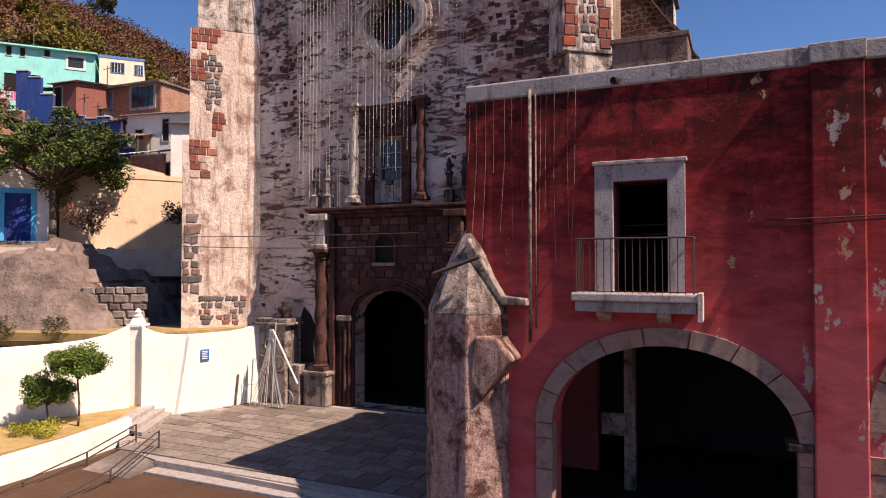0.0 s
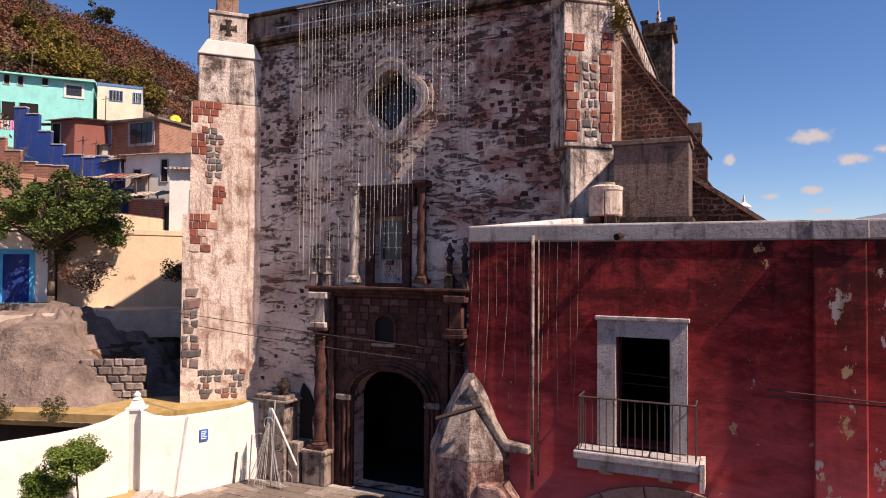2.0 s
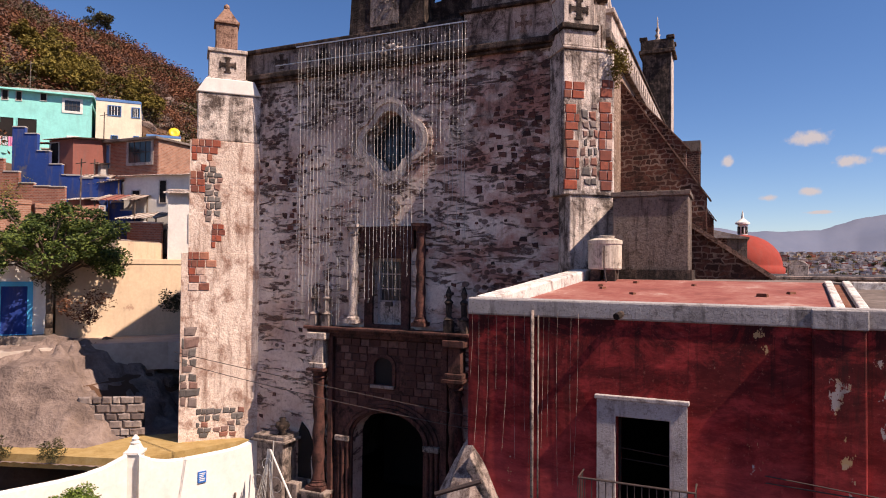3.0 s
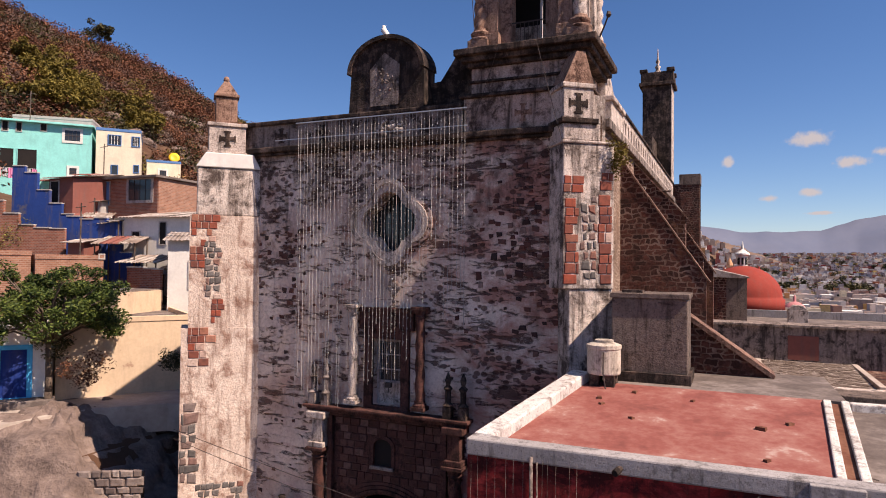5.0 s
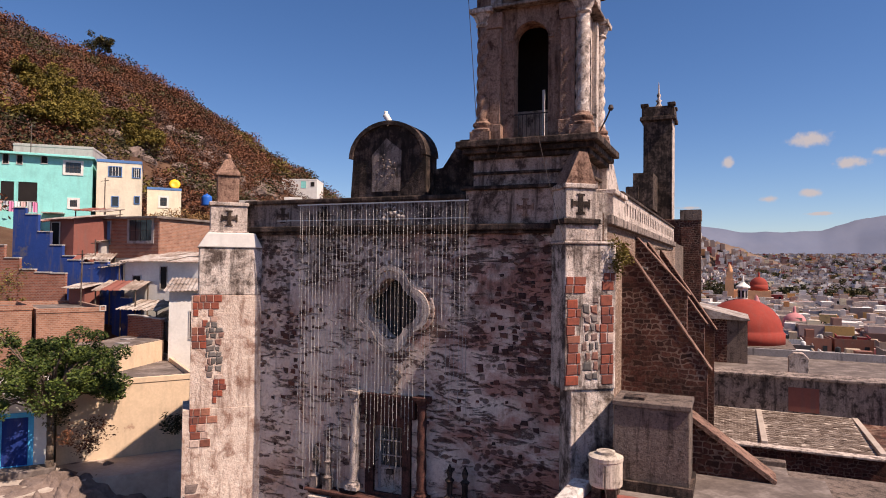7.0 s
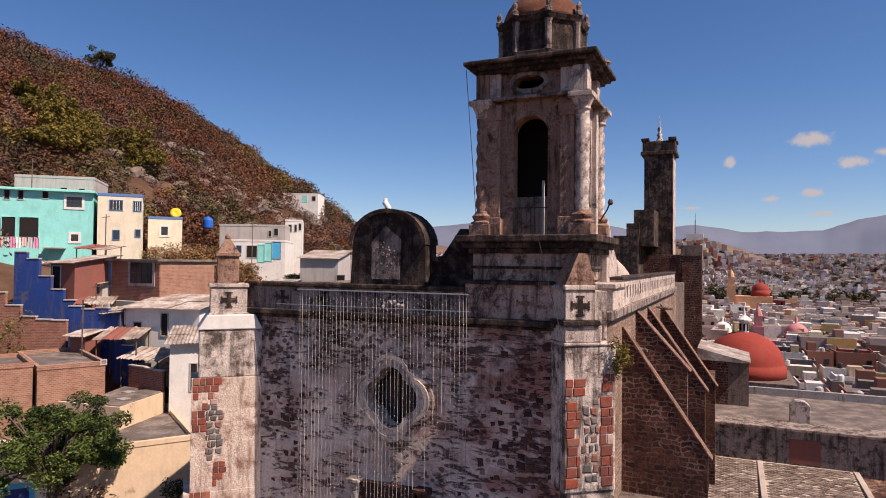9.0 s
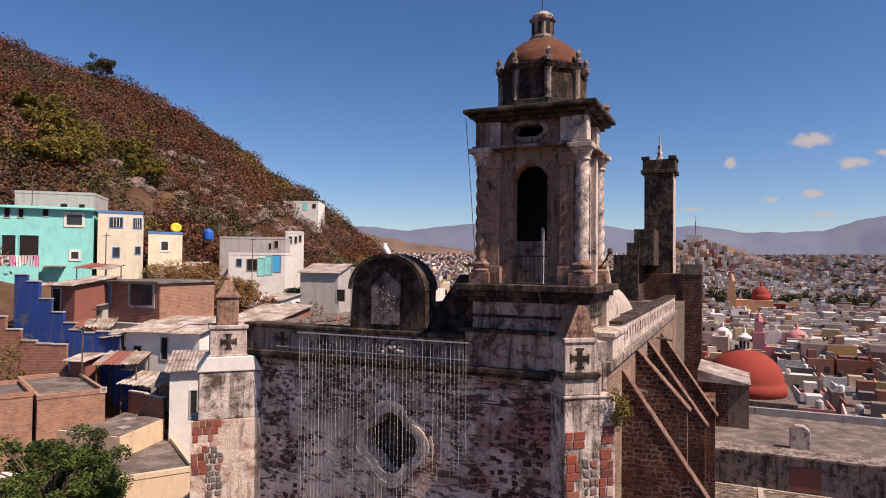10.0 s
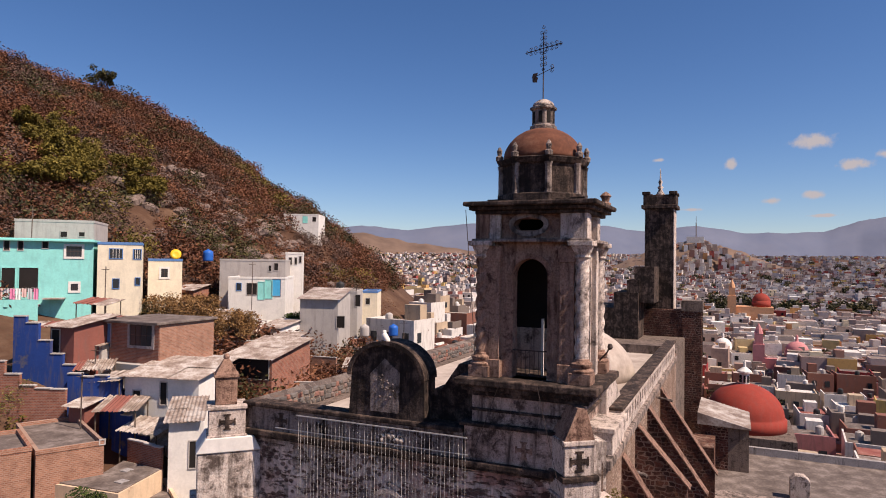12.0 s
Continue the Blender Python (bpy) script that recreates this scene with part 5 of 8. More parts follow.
# white boundary wall: sags between its posts and sweeps up to them
def sweep(a, b, za, zb, sag, n=10):
    pts, tops = [], []
    for k in range(n + 1):
        s = k / n
        pts.append((a[0] + (b[0] - a[0]) * s, a[1] + (b[1] - a[1]) * s))
        e = (2 * s - 1) ** 4
        tops.append(za + (zb - za) * s - sag * (1 - e))
    return pts, tops


p1, t1 = sweep((-16.75, 19.95), (-18.75, 15.75), 3.05, 3.0, 0.45)
wall_run(p1, t1, -0.6, 0.35, WHITE, "wall_white", "whitewashed garden wall with a swept top")
p2, t2 = sweep((-19.05, 15.5), (-21.8, 9.2), 3.0, 3.0, 0.45)
wall_run(p2, t2, -0.6, 0.35, WHITE, "wall_white_2", "whitewashed garden wall with a swept top")
post = thing("wall_post", "whitewashed wall post with a stepped finial", "post", (-18.9, 15.75, G0))
PM = Matrix.Translation((-18.92, 15.85, 0)) @ Matrix.Rotation(radians(30), 4, "Z")
part("shaft", Geo().box(-0.24, 0.24, -0.24, 0.24, -0.5, 3.0, PM), WHITE, post, bevel=0.03)
part("finial", Geo().box(-0.3, 0.3, -0.3, 0.3, 3.0, 3.08, PM).box(-0.22, 0.22, -0.22, 0.22, 3.08, 3.3, PM, 0.08).lathe([(0.14, 3.3), (0.17, 3.36), (0.1, 3.42), (0.13, 3.5), (0.04, 3.62)], 12, PM), WHITE, post)
sign_m = Mat("blue_enamel", 0.4).done((0.02, 0.13, 0.45))
sign = thing("wall_sign", "small blue enamel sign on the white wall", "sign", (-17.9, 17.9, 1.9))
SM = Matrix.Translation((-17.47, 17.56, 1.85)) @ Matrix.Rotation(radians(65), 4, "Z")
part("plate", Geo().box(-0.15, 0.15, -0.03, 0.03, -0.2, 0.2, SM), sign_m, sign)
for k in range(5):
    part("text_bar", Geo().box(-0.11, 0.11 - 0.03 * (k % 3), -0.036, -0.028, 0.12 - 0.065 * k, 0.15 - 0.065 * k, SM), WHITE, sign)
wall_run([(-17.0, 14.0), (-16.6, 11.5), (-16.4, 6.0)][::-1], [0.2, 0.28, 0.32], -3.0, 0.3, WHITE, "wall_retaining", "whitewashed low retaining wall beside the ramp")


def handrail(pts, h, label):
    r = thing("handrail", label, "handrail", pts[0], group="ramp handrails")
    P = [Vector(p) for p in pts]
    for k in (1.0, 0.78, 0.5):
        part("rail", Geo().tube([p + Vector((0, 0, h * k)) for p in P], 0.02, 6), IRON, r)
    for p in P:
        part("post", Geo().tube([p, p + Vector((0, 0, h))], 0.024, 6), IRON, r)


handrail([(-16.16, 13.45, -0.5), (-16.0, 11.7, -0.85), (-15.95, 9.9, -1.1), (-15.9, 8.2, -1.35)], 0.85, "dark iron handrail beside the ramp")
handrail([(-14.94, 13.2, -0.5), (-14.2, 11.0, -0.9), (-14.1, 9.3, -1.2), (-14.1, 8.0, -1.4)], 0.85, "dark iron handrail beside the ramp")

# rock bank behind the wall
def bank():
    g = Geo()
    nx, ny = 120, 150
    v = []
    for j in range(ny + 1):
        for i in range(nx + 1):
            x = -33 + 14.3 * i / nx
            y = 5.0 + 19.5 * j / ny
            edge = -24.2 + 1.4 * noise.noise((y * 0.25, 1.7, 0))
            top = 5.75 + 0.3 * noise.noise((x * 0.2, y * 0.2, 9))
            z = 2.55 + (top - 2.55) * smooth(edge + 2.6, edge - 2.4, x)
            back = smooth(0.2, 3.2, y - (15.9 - 0.30 * max(0.0, -18.9 - x)))
            z = 2.4 + (z - 2.4) * back
            crag = smooth(edge + 3.2, edge + 0.8, x) * (1 - 0.6 * smooth(edge - 2.0, edge - 5.0, x)) * back
            near, _ = noise.voronoi((x * 0.42, y * 0.34, z * 0.3))
            crack = 1 - smooth(0.0, 0.22, near[1] - near[0])
            q = noise.noise((x * 0.5, y * 0.4, z * 0.3)) + 0.6 * abs(noise.noise((x * 1.1, y * 0.9, 4))) + 0.25 * noise.noise((x * 3, y * 3, 2)) - 0.5 * crack
            z += crag * 0.7 * q
            ledge = (z * 1.5 + 0.25 * x + 0.8 * noise.noise((x * 0.35, y * 0.35, 6))) % 1.0
            z += crag * 0.5 * (smooth(0.35, 0.65, ledge) - ledge)
            x2 = x + crag * 0.45 * noise.noise((x * 0.7, y * 0.7, z))
            v.append((x2, y, z))
    n = nx + 1
    g.add(v, [(j * n + i, j * n + i + 1, (j + 1) * n + i + 1, (j + 1) * n + i) for j in range(ny) for i in range(nx) if v[j * n + i][1] > 15.9 - 0.30 * max(0.0, -18.9 - v[j * n + i][0])])
    return g


solid("rock_bank", bank(), ROCK, "bare weathered rock bank behind the white wall", "rock", kind="structure", smooth=True)
solid("grass_strip", Geo().prism([(-17.3, 19.9), (-19.2, 16.0), (-24.5, 14.4), (-25.0, 15.2), (-22.0, 16.2), (-21.8, 18.3), (-20.3, 19.6), (-18.6, 20.0)], "z", 2.2, 2.68), GRASS, "strip of dry grass above the wall", "grass", kind="structure")
solid("lane", Geo().prism([(-27.5, 15.5), (-26.8, 20), (-24.5, 22.5), (-18.2, 23), (-18.2, 30), (-30, 27), (-31.5, 17), (-34, 14.5)], "z", 4.6, 5.9), ROOF_LIME, "dusty concrete lane above the rock", "lane", kind="structure")
DSTONE = m_islands("rubble_stone", [(0.0, (0.13, 0.10, 0.09)), (0.5, (0.26, 0.21, 0.19)), (1.0, (0.36, 0.30, 0.27))])


def rubble_wall(name, label, a, b, z0, z1, th, seed, size=0.34):
    """Fieldstones in rough courses with mortar behind."""
    w = thing(name, label, "wall", (a[0], a[1], z0))
    A, B = Vector((*a, 0)), Vector((*b, 0))
    L = (B - A).length
    M = Matrix.Translation((a[0], a[1], 0)) @ Matrix.Rotation(math.atan2(B.y - A.y, B.x - A.x), 4, "Z")
    part("core", Geo().box(0, L, 0.05, th, z0, z1, M), CEMENT, w)
    r = random.Random(seed)
    me = [block_mesh("stone", 1, 1, 1, 0.14, 0.08, s + seed) for s in range(4)]
    z = z0
    while z < z1 - 0.05:
        h = size * r.uniform(0.6, 0.95)
        u = r.uniform(-0.1, 0.1)
        while u < L:
            l = size * r.uniform(0.7, 1.5)
            piece("stone", r.choice(me), FIELD, w, M @ Matrix.Translation((min(u + l / 2, L - 0.1), 0.03, z + h / 2)) @ Matrix.Diagonal((l * 0.92, 0.16, h * 0.9, 1)))
            u += l
        z += h
    return w


FIELD = m_piece("fieldstone", [(0.0, (0.10, 0.075, 0.07)), (0.5, (0.22, 0.17, 0.15)), (1.0, (0.34, 0.28, 0.25))])
rubble_wall("rubble_wall", "low fieldstone wall under the rock bank", (-23.6, 17.2), (-21.6, 18.4), 2.4, 4.1, 0.6, 3, 0.42)

# grey stone pedestal beside the portal, with an urn
ped = thing("pedestal", "grey stone pedestal with moulded cap and broken urn", "pedestal", (-15.9, 19.9, G0))
part("shaft", Geo().box(-16.55, -15.3, 19.45, 20.3, G0, 2.85), STONE_GREY, ped, bevel=0.04)
part("cap", Geo().box(-16.75, -15.1, 19.28, 20.35, 2.85, 2.95).box(-16.65, -15.2, 19.36, 20.35, 2.95, 3.1), STONE_GREY, ped, bevel=0.03)
part("urn", Geo().lathe([(0.2, 3.1), (0.12, 3.2), (0.28, 3.4), (0.25, 3.55), (0.1, 3.62), (0.14, 3.72)], 12, Matrix.Translation((-15.6, 19.8, 0))), STONE_DARK, ped, smooth=True)
part("block", Geo().box(-15.25, -14.75, 19.6, 20.3, G0, 1.35), STONE_GREY, ped, bevel=0.04)
# flat black shape paints the shadow beside the pedestal
part("alcove", Geo().prism([(-15.25, 1.35), (-14.65, 1.35), (-14.7, 2.1), (-14.5, 2.6), (-14.8, 3.2), (-15.1, 3.5), (-15.25, 3.1)], "y", FY - 0.06, FY + 0.02), BLACK, ped, "flat black patch for the shadowed hollow in the wall")
SILVER = Mat("galvanised_wire", 0.5, 0.6).done((0.6, 0.58, 0.55))
deco = thing("wire_decoration", "silvery wire frame of an unlit light decoration", "decoration", (-15.6, 19.0, G0))
part("mast", Geo().tube([(-15.55, 19.0, G0), (-15.5, 19.15, 3.0)], 0.025, 6), SILVER, deco)
part("brace", Geo().tube([(-15.45, 18.9, 2.75), (-14.15, 18.7, 0.85)], 0.035, 6), WHITE, deco, "white painted pole")
for k in range(14):
    a = math.pi * (k / 13.0)
    sx = math.cos(a)
    rr0 = 0.35 + 0.95 * (k % 5) / 5
    pts = [(-15.55 + sx * (0.08 + rr0 * (j / 10) ** 1.6), 18.95 - 0.5 * math.sin(a) * (j / 10), 2.7 - (2.8 + G0 * 0) * (j / 10) + 0.05) for j in range(11)]
    part("wire", Geo().tube(pts, 0.010, 4), SILVER, deco)
for cx, cz, r in ((-15.95, 1.5, 0.28), (-15.15, 1.5, 0.28), (-16.4, 0.3, 0.35), (-14.75, 0.25, 0.3), (-15.55, 2.2, 0.22), (-17.0, 0.2, 0.4)):
    part("hoop", Geo().tube([(cx + r * math.cos(6.283 * j / 16), 18.85, max(G0, cz + r * math.sin(6.283 * j / 16))) for j in range(17)], 0.011, 4), SILVER, deco)
part("stake", Geo().tube([(-16.95, 18.6, G0), (-16.9, 18.7, 1.0)], 0.04, 6), CEMENT, deco)


# ---- houses on the slope ----
MINT = m_paint("turquoise_paint", (0.27, 0.70, 0.64), (0.5, 0.55, 0.5), 0.1, 0.2)
CREAM = m_paint("cream_paint", (0.80, 0.70, 0.53), (0.5, 0.42, 0.33), 0.15, 0.15)
CREAMW = m_paint("peach_limewash", (0.70, 0.52, 0.36), (0.33, 0.17, 0.12), 0.45, 0.25)
GREYW = m_paint("bare_cement_plaster", (0.46, 0.42, 0.39), (0.30, 0.22, 0.18), 0.3, 0.35)
BLUEW = m_paint("ultramarine_paint", (0.018, 0.055, 0.235), (0.10, 0.10, 0.14), 0.6, 0.8)
RUST = m_paint("rusty_sheet", (0.25, 0.09, 0.07), (0.30, 0.20, 0.16), 0.4, 0.5)
BRICKR = m_brick("red_brick", (0.36, 0.12, 0.07), (0.21, 0.065, 0.042), (0.30, 0.19, 0.15), 0.3, 0.11)
BRICKL = m_brick("pale_brick", (0.38, 0.175, 0.11), (0.24, 0.10, 0.064), (0.34, 0.225, 0.17), 0.3, 0.11)
TRIM_BLUE = m_paint("blue_trim", (0.10, 0.22, 0.46), (0.3, 0.3, 0.4), 0.1, 0.2)
DOOR_BLUE = m_paint("blue_door_paint", (0.01, 0.035, 0.19), (0.02, 0.05, 0.2), 0.1, 0.3)
SKY_BLUE = m_paint("bright_blue_paint", (0.06, 0.42, 0.72), (0.3, 0.5, 0.6), 0.1, 0.15)
TIN = m_rough("weathered_sheet_metal", [(0.3, (0.09, 0.055, 0.04)), (0.47, (0.26, 0.20, 0.165)), (0.6, (0.46, 0.41, 0.37)), (0.8, (0.62, 0.58, 0.54))], 0.9, 0.2, 0.02, 0.6)


def house(label, c, w, h, depth, yaw, mat, roof, openings):
    ob = thing("house", label, "house", c, group="houses on the slope")
    M = Matrix.Translation(c) @ Matrix.Rotation(radians(yaw), 4, "Z")
    part("wall", Geo().box(0, w, 0, depth, -5.0, h, M), mat, ob)
    if roof == "flat":
        rf = part("roof", Geo().box(0.18, w - 0.18, 0.18, depth - 0.18, h, h + 0.04, M), ROOF_GREY, ob)
        g = Geo().box(-0.04, w + 0.04, -0.04, 0.18, h, h + 0.28, M).box(-0.04, w + 0.04, depth - 0.18, depth + 0.04, h, h + 0.28, M)
        g.box(-0.04, 0.18, 0.18, depth - 0.18, h, h + 0.28, M).box(w - 0.18, w + 0.04, 0.18, depth - 0.18, h, h + 0.28, M)
        part("parapet", g, mat if mat is not CREAM else TRIM_BLUE, rf, bevel=0.02)
    elif roof == "slab":
        part("roof", Geo().box(-0.35, w + 0.25, -0.45, depth + 0.2, h, h + 0.18, M), ROOF_GREY, ob, "thin overhanging concrete roof slab", bevel=0.02)
    else:
        n = max(2, int(w / 1.0))
        r = random.Random(int(w * 100))
        for k in range(n):
            for half in (0, 1):
                x0, x1 = -0.3 + (w + 0.6) * k / n, -0.3 + (w + 0.6) * (k + 1) / n + 0.06
                y0, y1 = -0.4 + (depth + 0.6) * half / 2, -0.3 + (depth + 0.6) * (half + 1) / 2
                lift = r.uniform(0.02, 0.09) if roof == "tin" else 0.05
                g, m = Geo(), 10
                v = []
                for i in range(m + 1):
                    xx = x0 + (x1 - x0) * i / m
                    zz = 0.03 * math.cos(i * math.pi)
                    for yy in (y0, y1):
                        v.append(M @ Vector((xx, yy, h + lift + zz + 0.14 * yy + (0.03 if half else 0))))
                v += [q + Vector((0, 0, -0.02)) for q in v]
                t = 2 * (m + 1)
                f = [(2 * i, 2 * i + 2, 2 * i + 3, 2 * i + 1) for i in range(m)] + [(t + 2 * i, t + 2 * i + 1, t + 2 * i + 3, t + 2 * i + 2) for i in range(m)]
                f += [(2 * i, t + 2 * i, t + 2 * i + 2, 2 * i + 2) for i in range(m)]
                part("roof_sheet", g.add(v, f), TIN, ob, "weathered corrugated sheet")
        part("gable_wall", Geo().prism([(0, h), (depth, h), (depth, h + 0.14 * depth - 0.02)], "x", 0.05, w - 0.05, M), mat, ob)
    for u0, v0, u1, v1, kind in openings:
        fr = {"W": WHITE, "B": TRIM_BLUE, "S": GREYW, "D": MINT, "BD": FRAME, "F": FRAME, "T": MINT, "BDF": SKY_BLUE}[kind]
        fill = {"BD": SKY_BLUE if mat is not BRICKR else TRIM_BLUE, "BDF": DOOR_BLUE, "T": MINT}.get(kind, BLACK if kind in "DS" else GLASS)
        e = 0.22 if kind in ("W", "F", "BDF") else 0.07
        o = part("door" if kind in ("BD", "BDF", "T", "D") else "window", pierced([(u0 - e, v0 - e), (u1 + e, v0 - e), (u1 + e, v1 + e), (u0 - e, v1 + e)], [[(u0, v0), (u1, v0), (u1, v1), (u0, v1)]], "y", -0.06, 0.02), fr, ob)
        o.data.transform(M)
        part("pane", Geo().box(u0, u1, -0.015, 0.01, v0, v1, M), fill, o)
        if kind in ("W", "F", "B") and u1 - u0 > 0.6:
            for k in range(1, 4):
                x = u0 + (u1 - u0) * k / 4
                part("bar", Geo().box(x - 0.02, x + 0.02, -0.04, -0.02, v0, v1, M), IRON if kind != "B" else WHITE, o)
            part("bar", Geo().box(u0, u1, -0.045, -0.02, (v0 + v1) / 2 - 0.02, (v0 + v1) / 2 + 0.02, M), IRON, o)
        if kind == "BDF":
            for k in range(3):
                part("door_panel", Geo().box(u0 + 0.12, (u0 + u1) / 2 - 0.05, -0.04, -0.012, v0 + 0.15 + k * 0.7, v0 + 0.72 + k * 0.7, M), fill, o)
                part("door_panel", Geo().box((u0 + u1) / 2 + 0.05, u1 - 0.12, -0.04, -0.012, v0 + 0.15 + k * 0.7, v0 + 0.72 + k * 0.7, M), fill, o)
    return ob, M


HOUSES = [
    ("turquoise-painted two-storey house with a laundry balcony", (-64.2, 35.8, 19.4), 10.3, 6.4, 9, 48, MINT, "flat", [(7.96, 4.97, 9.28, 5.98, 'W'), (8.41, 1.67, 9.03, 2.33, 'W'), (2.86, 5.52, 3.28, 6.38, 'S'), (3.98, 5.54, 4.37, 6.36, 'S'), (5.96, 5.75, 6.41, 6.41, 'S'), (2.72, 1.7, 3.79, 3.83, 'D'), (4.12, 1.54, 5.67, 3.85, 'D')]),
    ("cream two-storey house with blue trim and small windows", (-56.8, 43.5, 20.2), 4.0, 5.4, 8, 48, CREAM, "flat", [(1.09, 4.06, 2.18, 4.98, 'B'), (3.22, 4.04, 3.87, 4.96, 'B'), (1.41, 1.1, 1.94, 2.0, 'B'), (3.43, 1.43, 3.82, 2.11, 'B')]),
    ("small cream house with a flat roof", (-60.4, 52.8, 20.3), 3.6, 3.7, 8, 48, CREAM, "flat", [(1.37, 1.87, 2.07, 2.84, 'W')]),
    ("half-built brick and cement house on the slope", (-70.2, 43.9, 25.8), 7.7, 2.3, 7, 40, GREYW, "flat", [(4.42, 0.72, 5.06, 1.29, 'S'), (6.24, 0.82, 6.79, 1.27, 'S')]),
    ("brick house with a blue door and framed window", (-46.2, 35.7, 16.3), 6.1, 2.9, 6, 2, BRICKR, "slab", [(0.09, 0.92, 1.08, 2.74, 'BD'), (3.13, 1.19, 5.43, 2.81, 'F')]),
    ("plastered hut with a rusty tin roof", (-47.7, 34.5, 15.3), 2.6, 2.1, 4, 10, GREYW, "tin", [(0.49, 1.6, 1.28, 2.4, 'S')]),
    ("red metal shed on a brick footing", (-47.6, 32.4, 15.9), 2.4, 3.1, 4, 5, RUST, "tin", [(0.21, 0.44, 0.99, 2.86, 'S')]),
    ("pale plastered house with a patched tin roof", (-39.7, 32.6, 12.9), 5.9, 3.0, 4.6, 12, WHITE, "tin", [(0.7, 1.26, 1.29, 1.93, 'S'), (2.91, 1.06, 3.41, 2.61, 'S')]),
    ("bright white hut with a crumbling doorway", (-32.1, 29.5, 10.8), 1.8, 3.3, 4, 40, WHITE, "tin", [(1.26, 0.26, 1.63, 1.95, 'S')]),
    ("low brick building with a flat cement roof", (-36.6, 24.0, 10.2), 3.6, 2.6, 8, 64, BRICKL, "flat", [(3.37, 2.69, 3.61, 2.91, 'S')]),
    ("brick outhouse with a flat roof", (-38.3, 21.3, 9.8), 3.0, 3.2, 5, 64, BRICKL, "flat", []),
    ("white block house with turquoise doors", (-59.2, 64.4, 17.0), 7.2, 4.8, 9, 30, WHITE, "flat", [(1.06, 3.35, 1.62, 4.24, 'B'), (2.36, 2.78, 3.61, 4.26, 'S'), (3.79, 2.21, 4.54, 4.41, 'T'), (4.72, 2.36, 5.54, 4.64, 'T'), (5.58, 2.66, 6.62, 4.8, 'BD')]),
    ("grey cement upper storey with a long flat roof", (-64.5, 68.5, 21.4), 8.9, 2.7, 9, 30, GREYW, "flat", [(6.62, 1.33, 6.99, 2.12, 'S'), (7.38, 1.49, 7.9, 2.45, 'S')]),
    ("pale house with a row of small windows", (-60.0, 77.1, 20.6), 2.5, 4.6, 8, 35, WHITE, "flat", [(0.51, 3.08, 0.9, 4.09, 'S'), (1.33, 3.1, 1.63, 4.1, 'S'), (1.97, 3.35, 2.28, 4.28, 'S')]),
    ("tin-roofed grey cement block shed", (-47.1, 63.3, 14.9), 4.6, 4.8, 7, 20, GREYW, "tin", [(4.5, 1.44, 5.43, 2.81, 'S')]),
    ("grey block house with a balcony", (-49.3, 73.2, 16.8), 3.5, 3.2, 7, 25, GREYW, "flat", [(0.04, 1.83, 0.94, 2.53, 'S'), (3.25, 1.41, 3.91, 2.95, 'S')]),
    ("small pale house among trees", (-49.2, 80.9, 16.9), 2.3, 2.8, 7, 25, CREAM, "flat", [(0.64, 1.16, 1.2, 1.99, 'S')]),
    ("brown shed with a pale sheet roof", (-41.0, 44.0, 13.7), 4.8, 2.0, 7, 8, BRICKR, "sheet", [(0.29, 0.22, 4.49, 1.93, 'S')]),
    ("white hilltop house with turquoise balcony", (-94.0, 120.3, hill(-95.2, 120.3) - 1.0), 8.0, 1.9, 8, 24, WHITE, "flat", [(4.41, 0.2, 5.42, 1.6, 'T'), (6.6, 0.5, 7.4, 1.5, 'S'), (1.27, 0.5, 2.02, 1.5, 'S')]),
    ("whitewashed street house with a blue door", (-31.8, 17.2, 5.9), 3.7, 3.5, 5, 50, WHITE, "flat", [(1.67, 0.39, 2.72, 2.63, 'BDF')]),
    ("long cream street house with patches of bare brick", (-29.9, 20.6, 5.9), 6.4, 3.7, 9, 56, CREAMW, "flat", []),
    ("small metal shed against the brick wall", (-41.9, 29.9, 12.2), 1.3, 1.8, 1.4, 10, RUST, "sheet", []),
]
MADE = {}
for row in HOUSES:
    MADE[row[0]] = house(*row)


# laundry, water tank, stair walls, dish
def sheet(x, z, w, h, y, M, mat, parent, name="garment"):
    g, v = Geo(), []
    n = 6
    for i in range(n + 1):
        for zz in (z, z - h):
            v.append(M @ Vector((x + w * i / n, y + 0.05 * math.sin(i * 1.9 + x), zz + 0.02 * math.sin(i))))
    v += [q + Vector((0.012, -0.012, 0)) for q in v]
    t = 2 * (n + 1)
    part(name, g.add(v, [(2 * i, 2 * i + 2, 2 * i + 3, 2 * i + 1) for i in range(n)] + [(t + 2 * i, t + 2 * i + 1, t + 2 * i + 3, t + 2 * i + 2) for i in range(n)]), mat, parent)


CLOTH = [m_paint("cloth_" + n, c, c, 0.0, 0.05) for n, c in (("white", (0.8, 0.78, 0.76)), ("pink", (0.75, 0.25, 0.42)), ("grey", (0.5, 0.48, 0.5)), ("rose", (0.7, 0.45, 0.42)))]
MM = MADE["turquoise-painted two-storey house with a laundry balcony"][1]
line = thing("laundry_line", "washing line with pale and pink garments", "laundry", MM @ Vector((3, -0.6, 1.4)))
part("cord", Geo().tube([MM @ Vector((1.0, -0.7, 1.9)), MM @ Vector((6.0, -0.7, 1.95))], 0.015, 4), WHITE, line)
for k in range(9):
    sheet(1.6 + 0.48 * k, 1.9, 0.4, 0.8 + 0.2 * (k % 3), -0.72, MM, CLOTH[(k * 7 + 1) % 4], line)
balc = thing("balcony_wall", "turquoise masonry balcony front", "balcony", MM @ Vector((2, -1.2, 0)))
part("front", Geo().box(-1.0, 5.9, -1.5, -1.3, -2.2, 0.9, MM), MINT, balc)
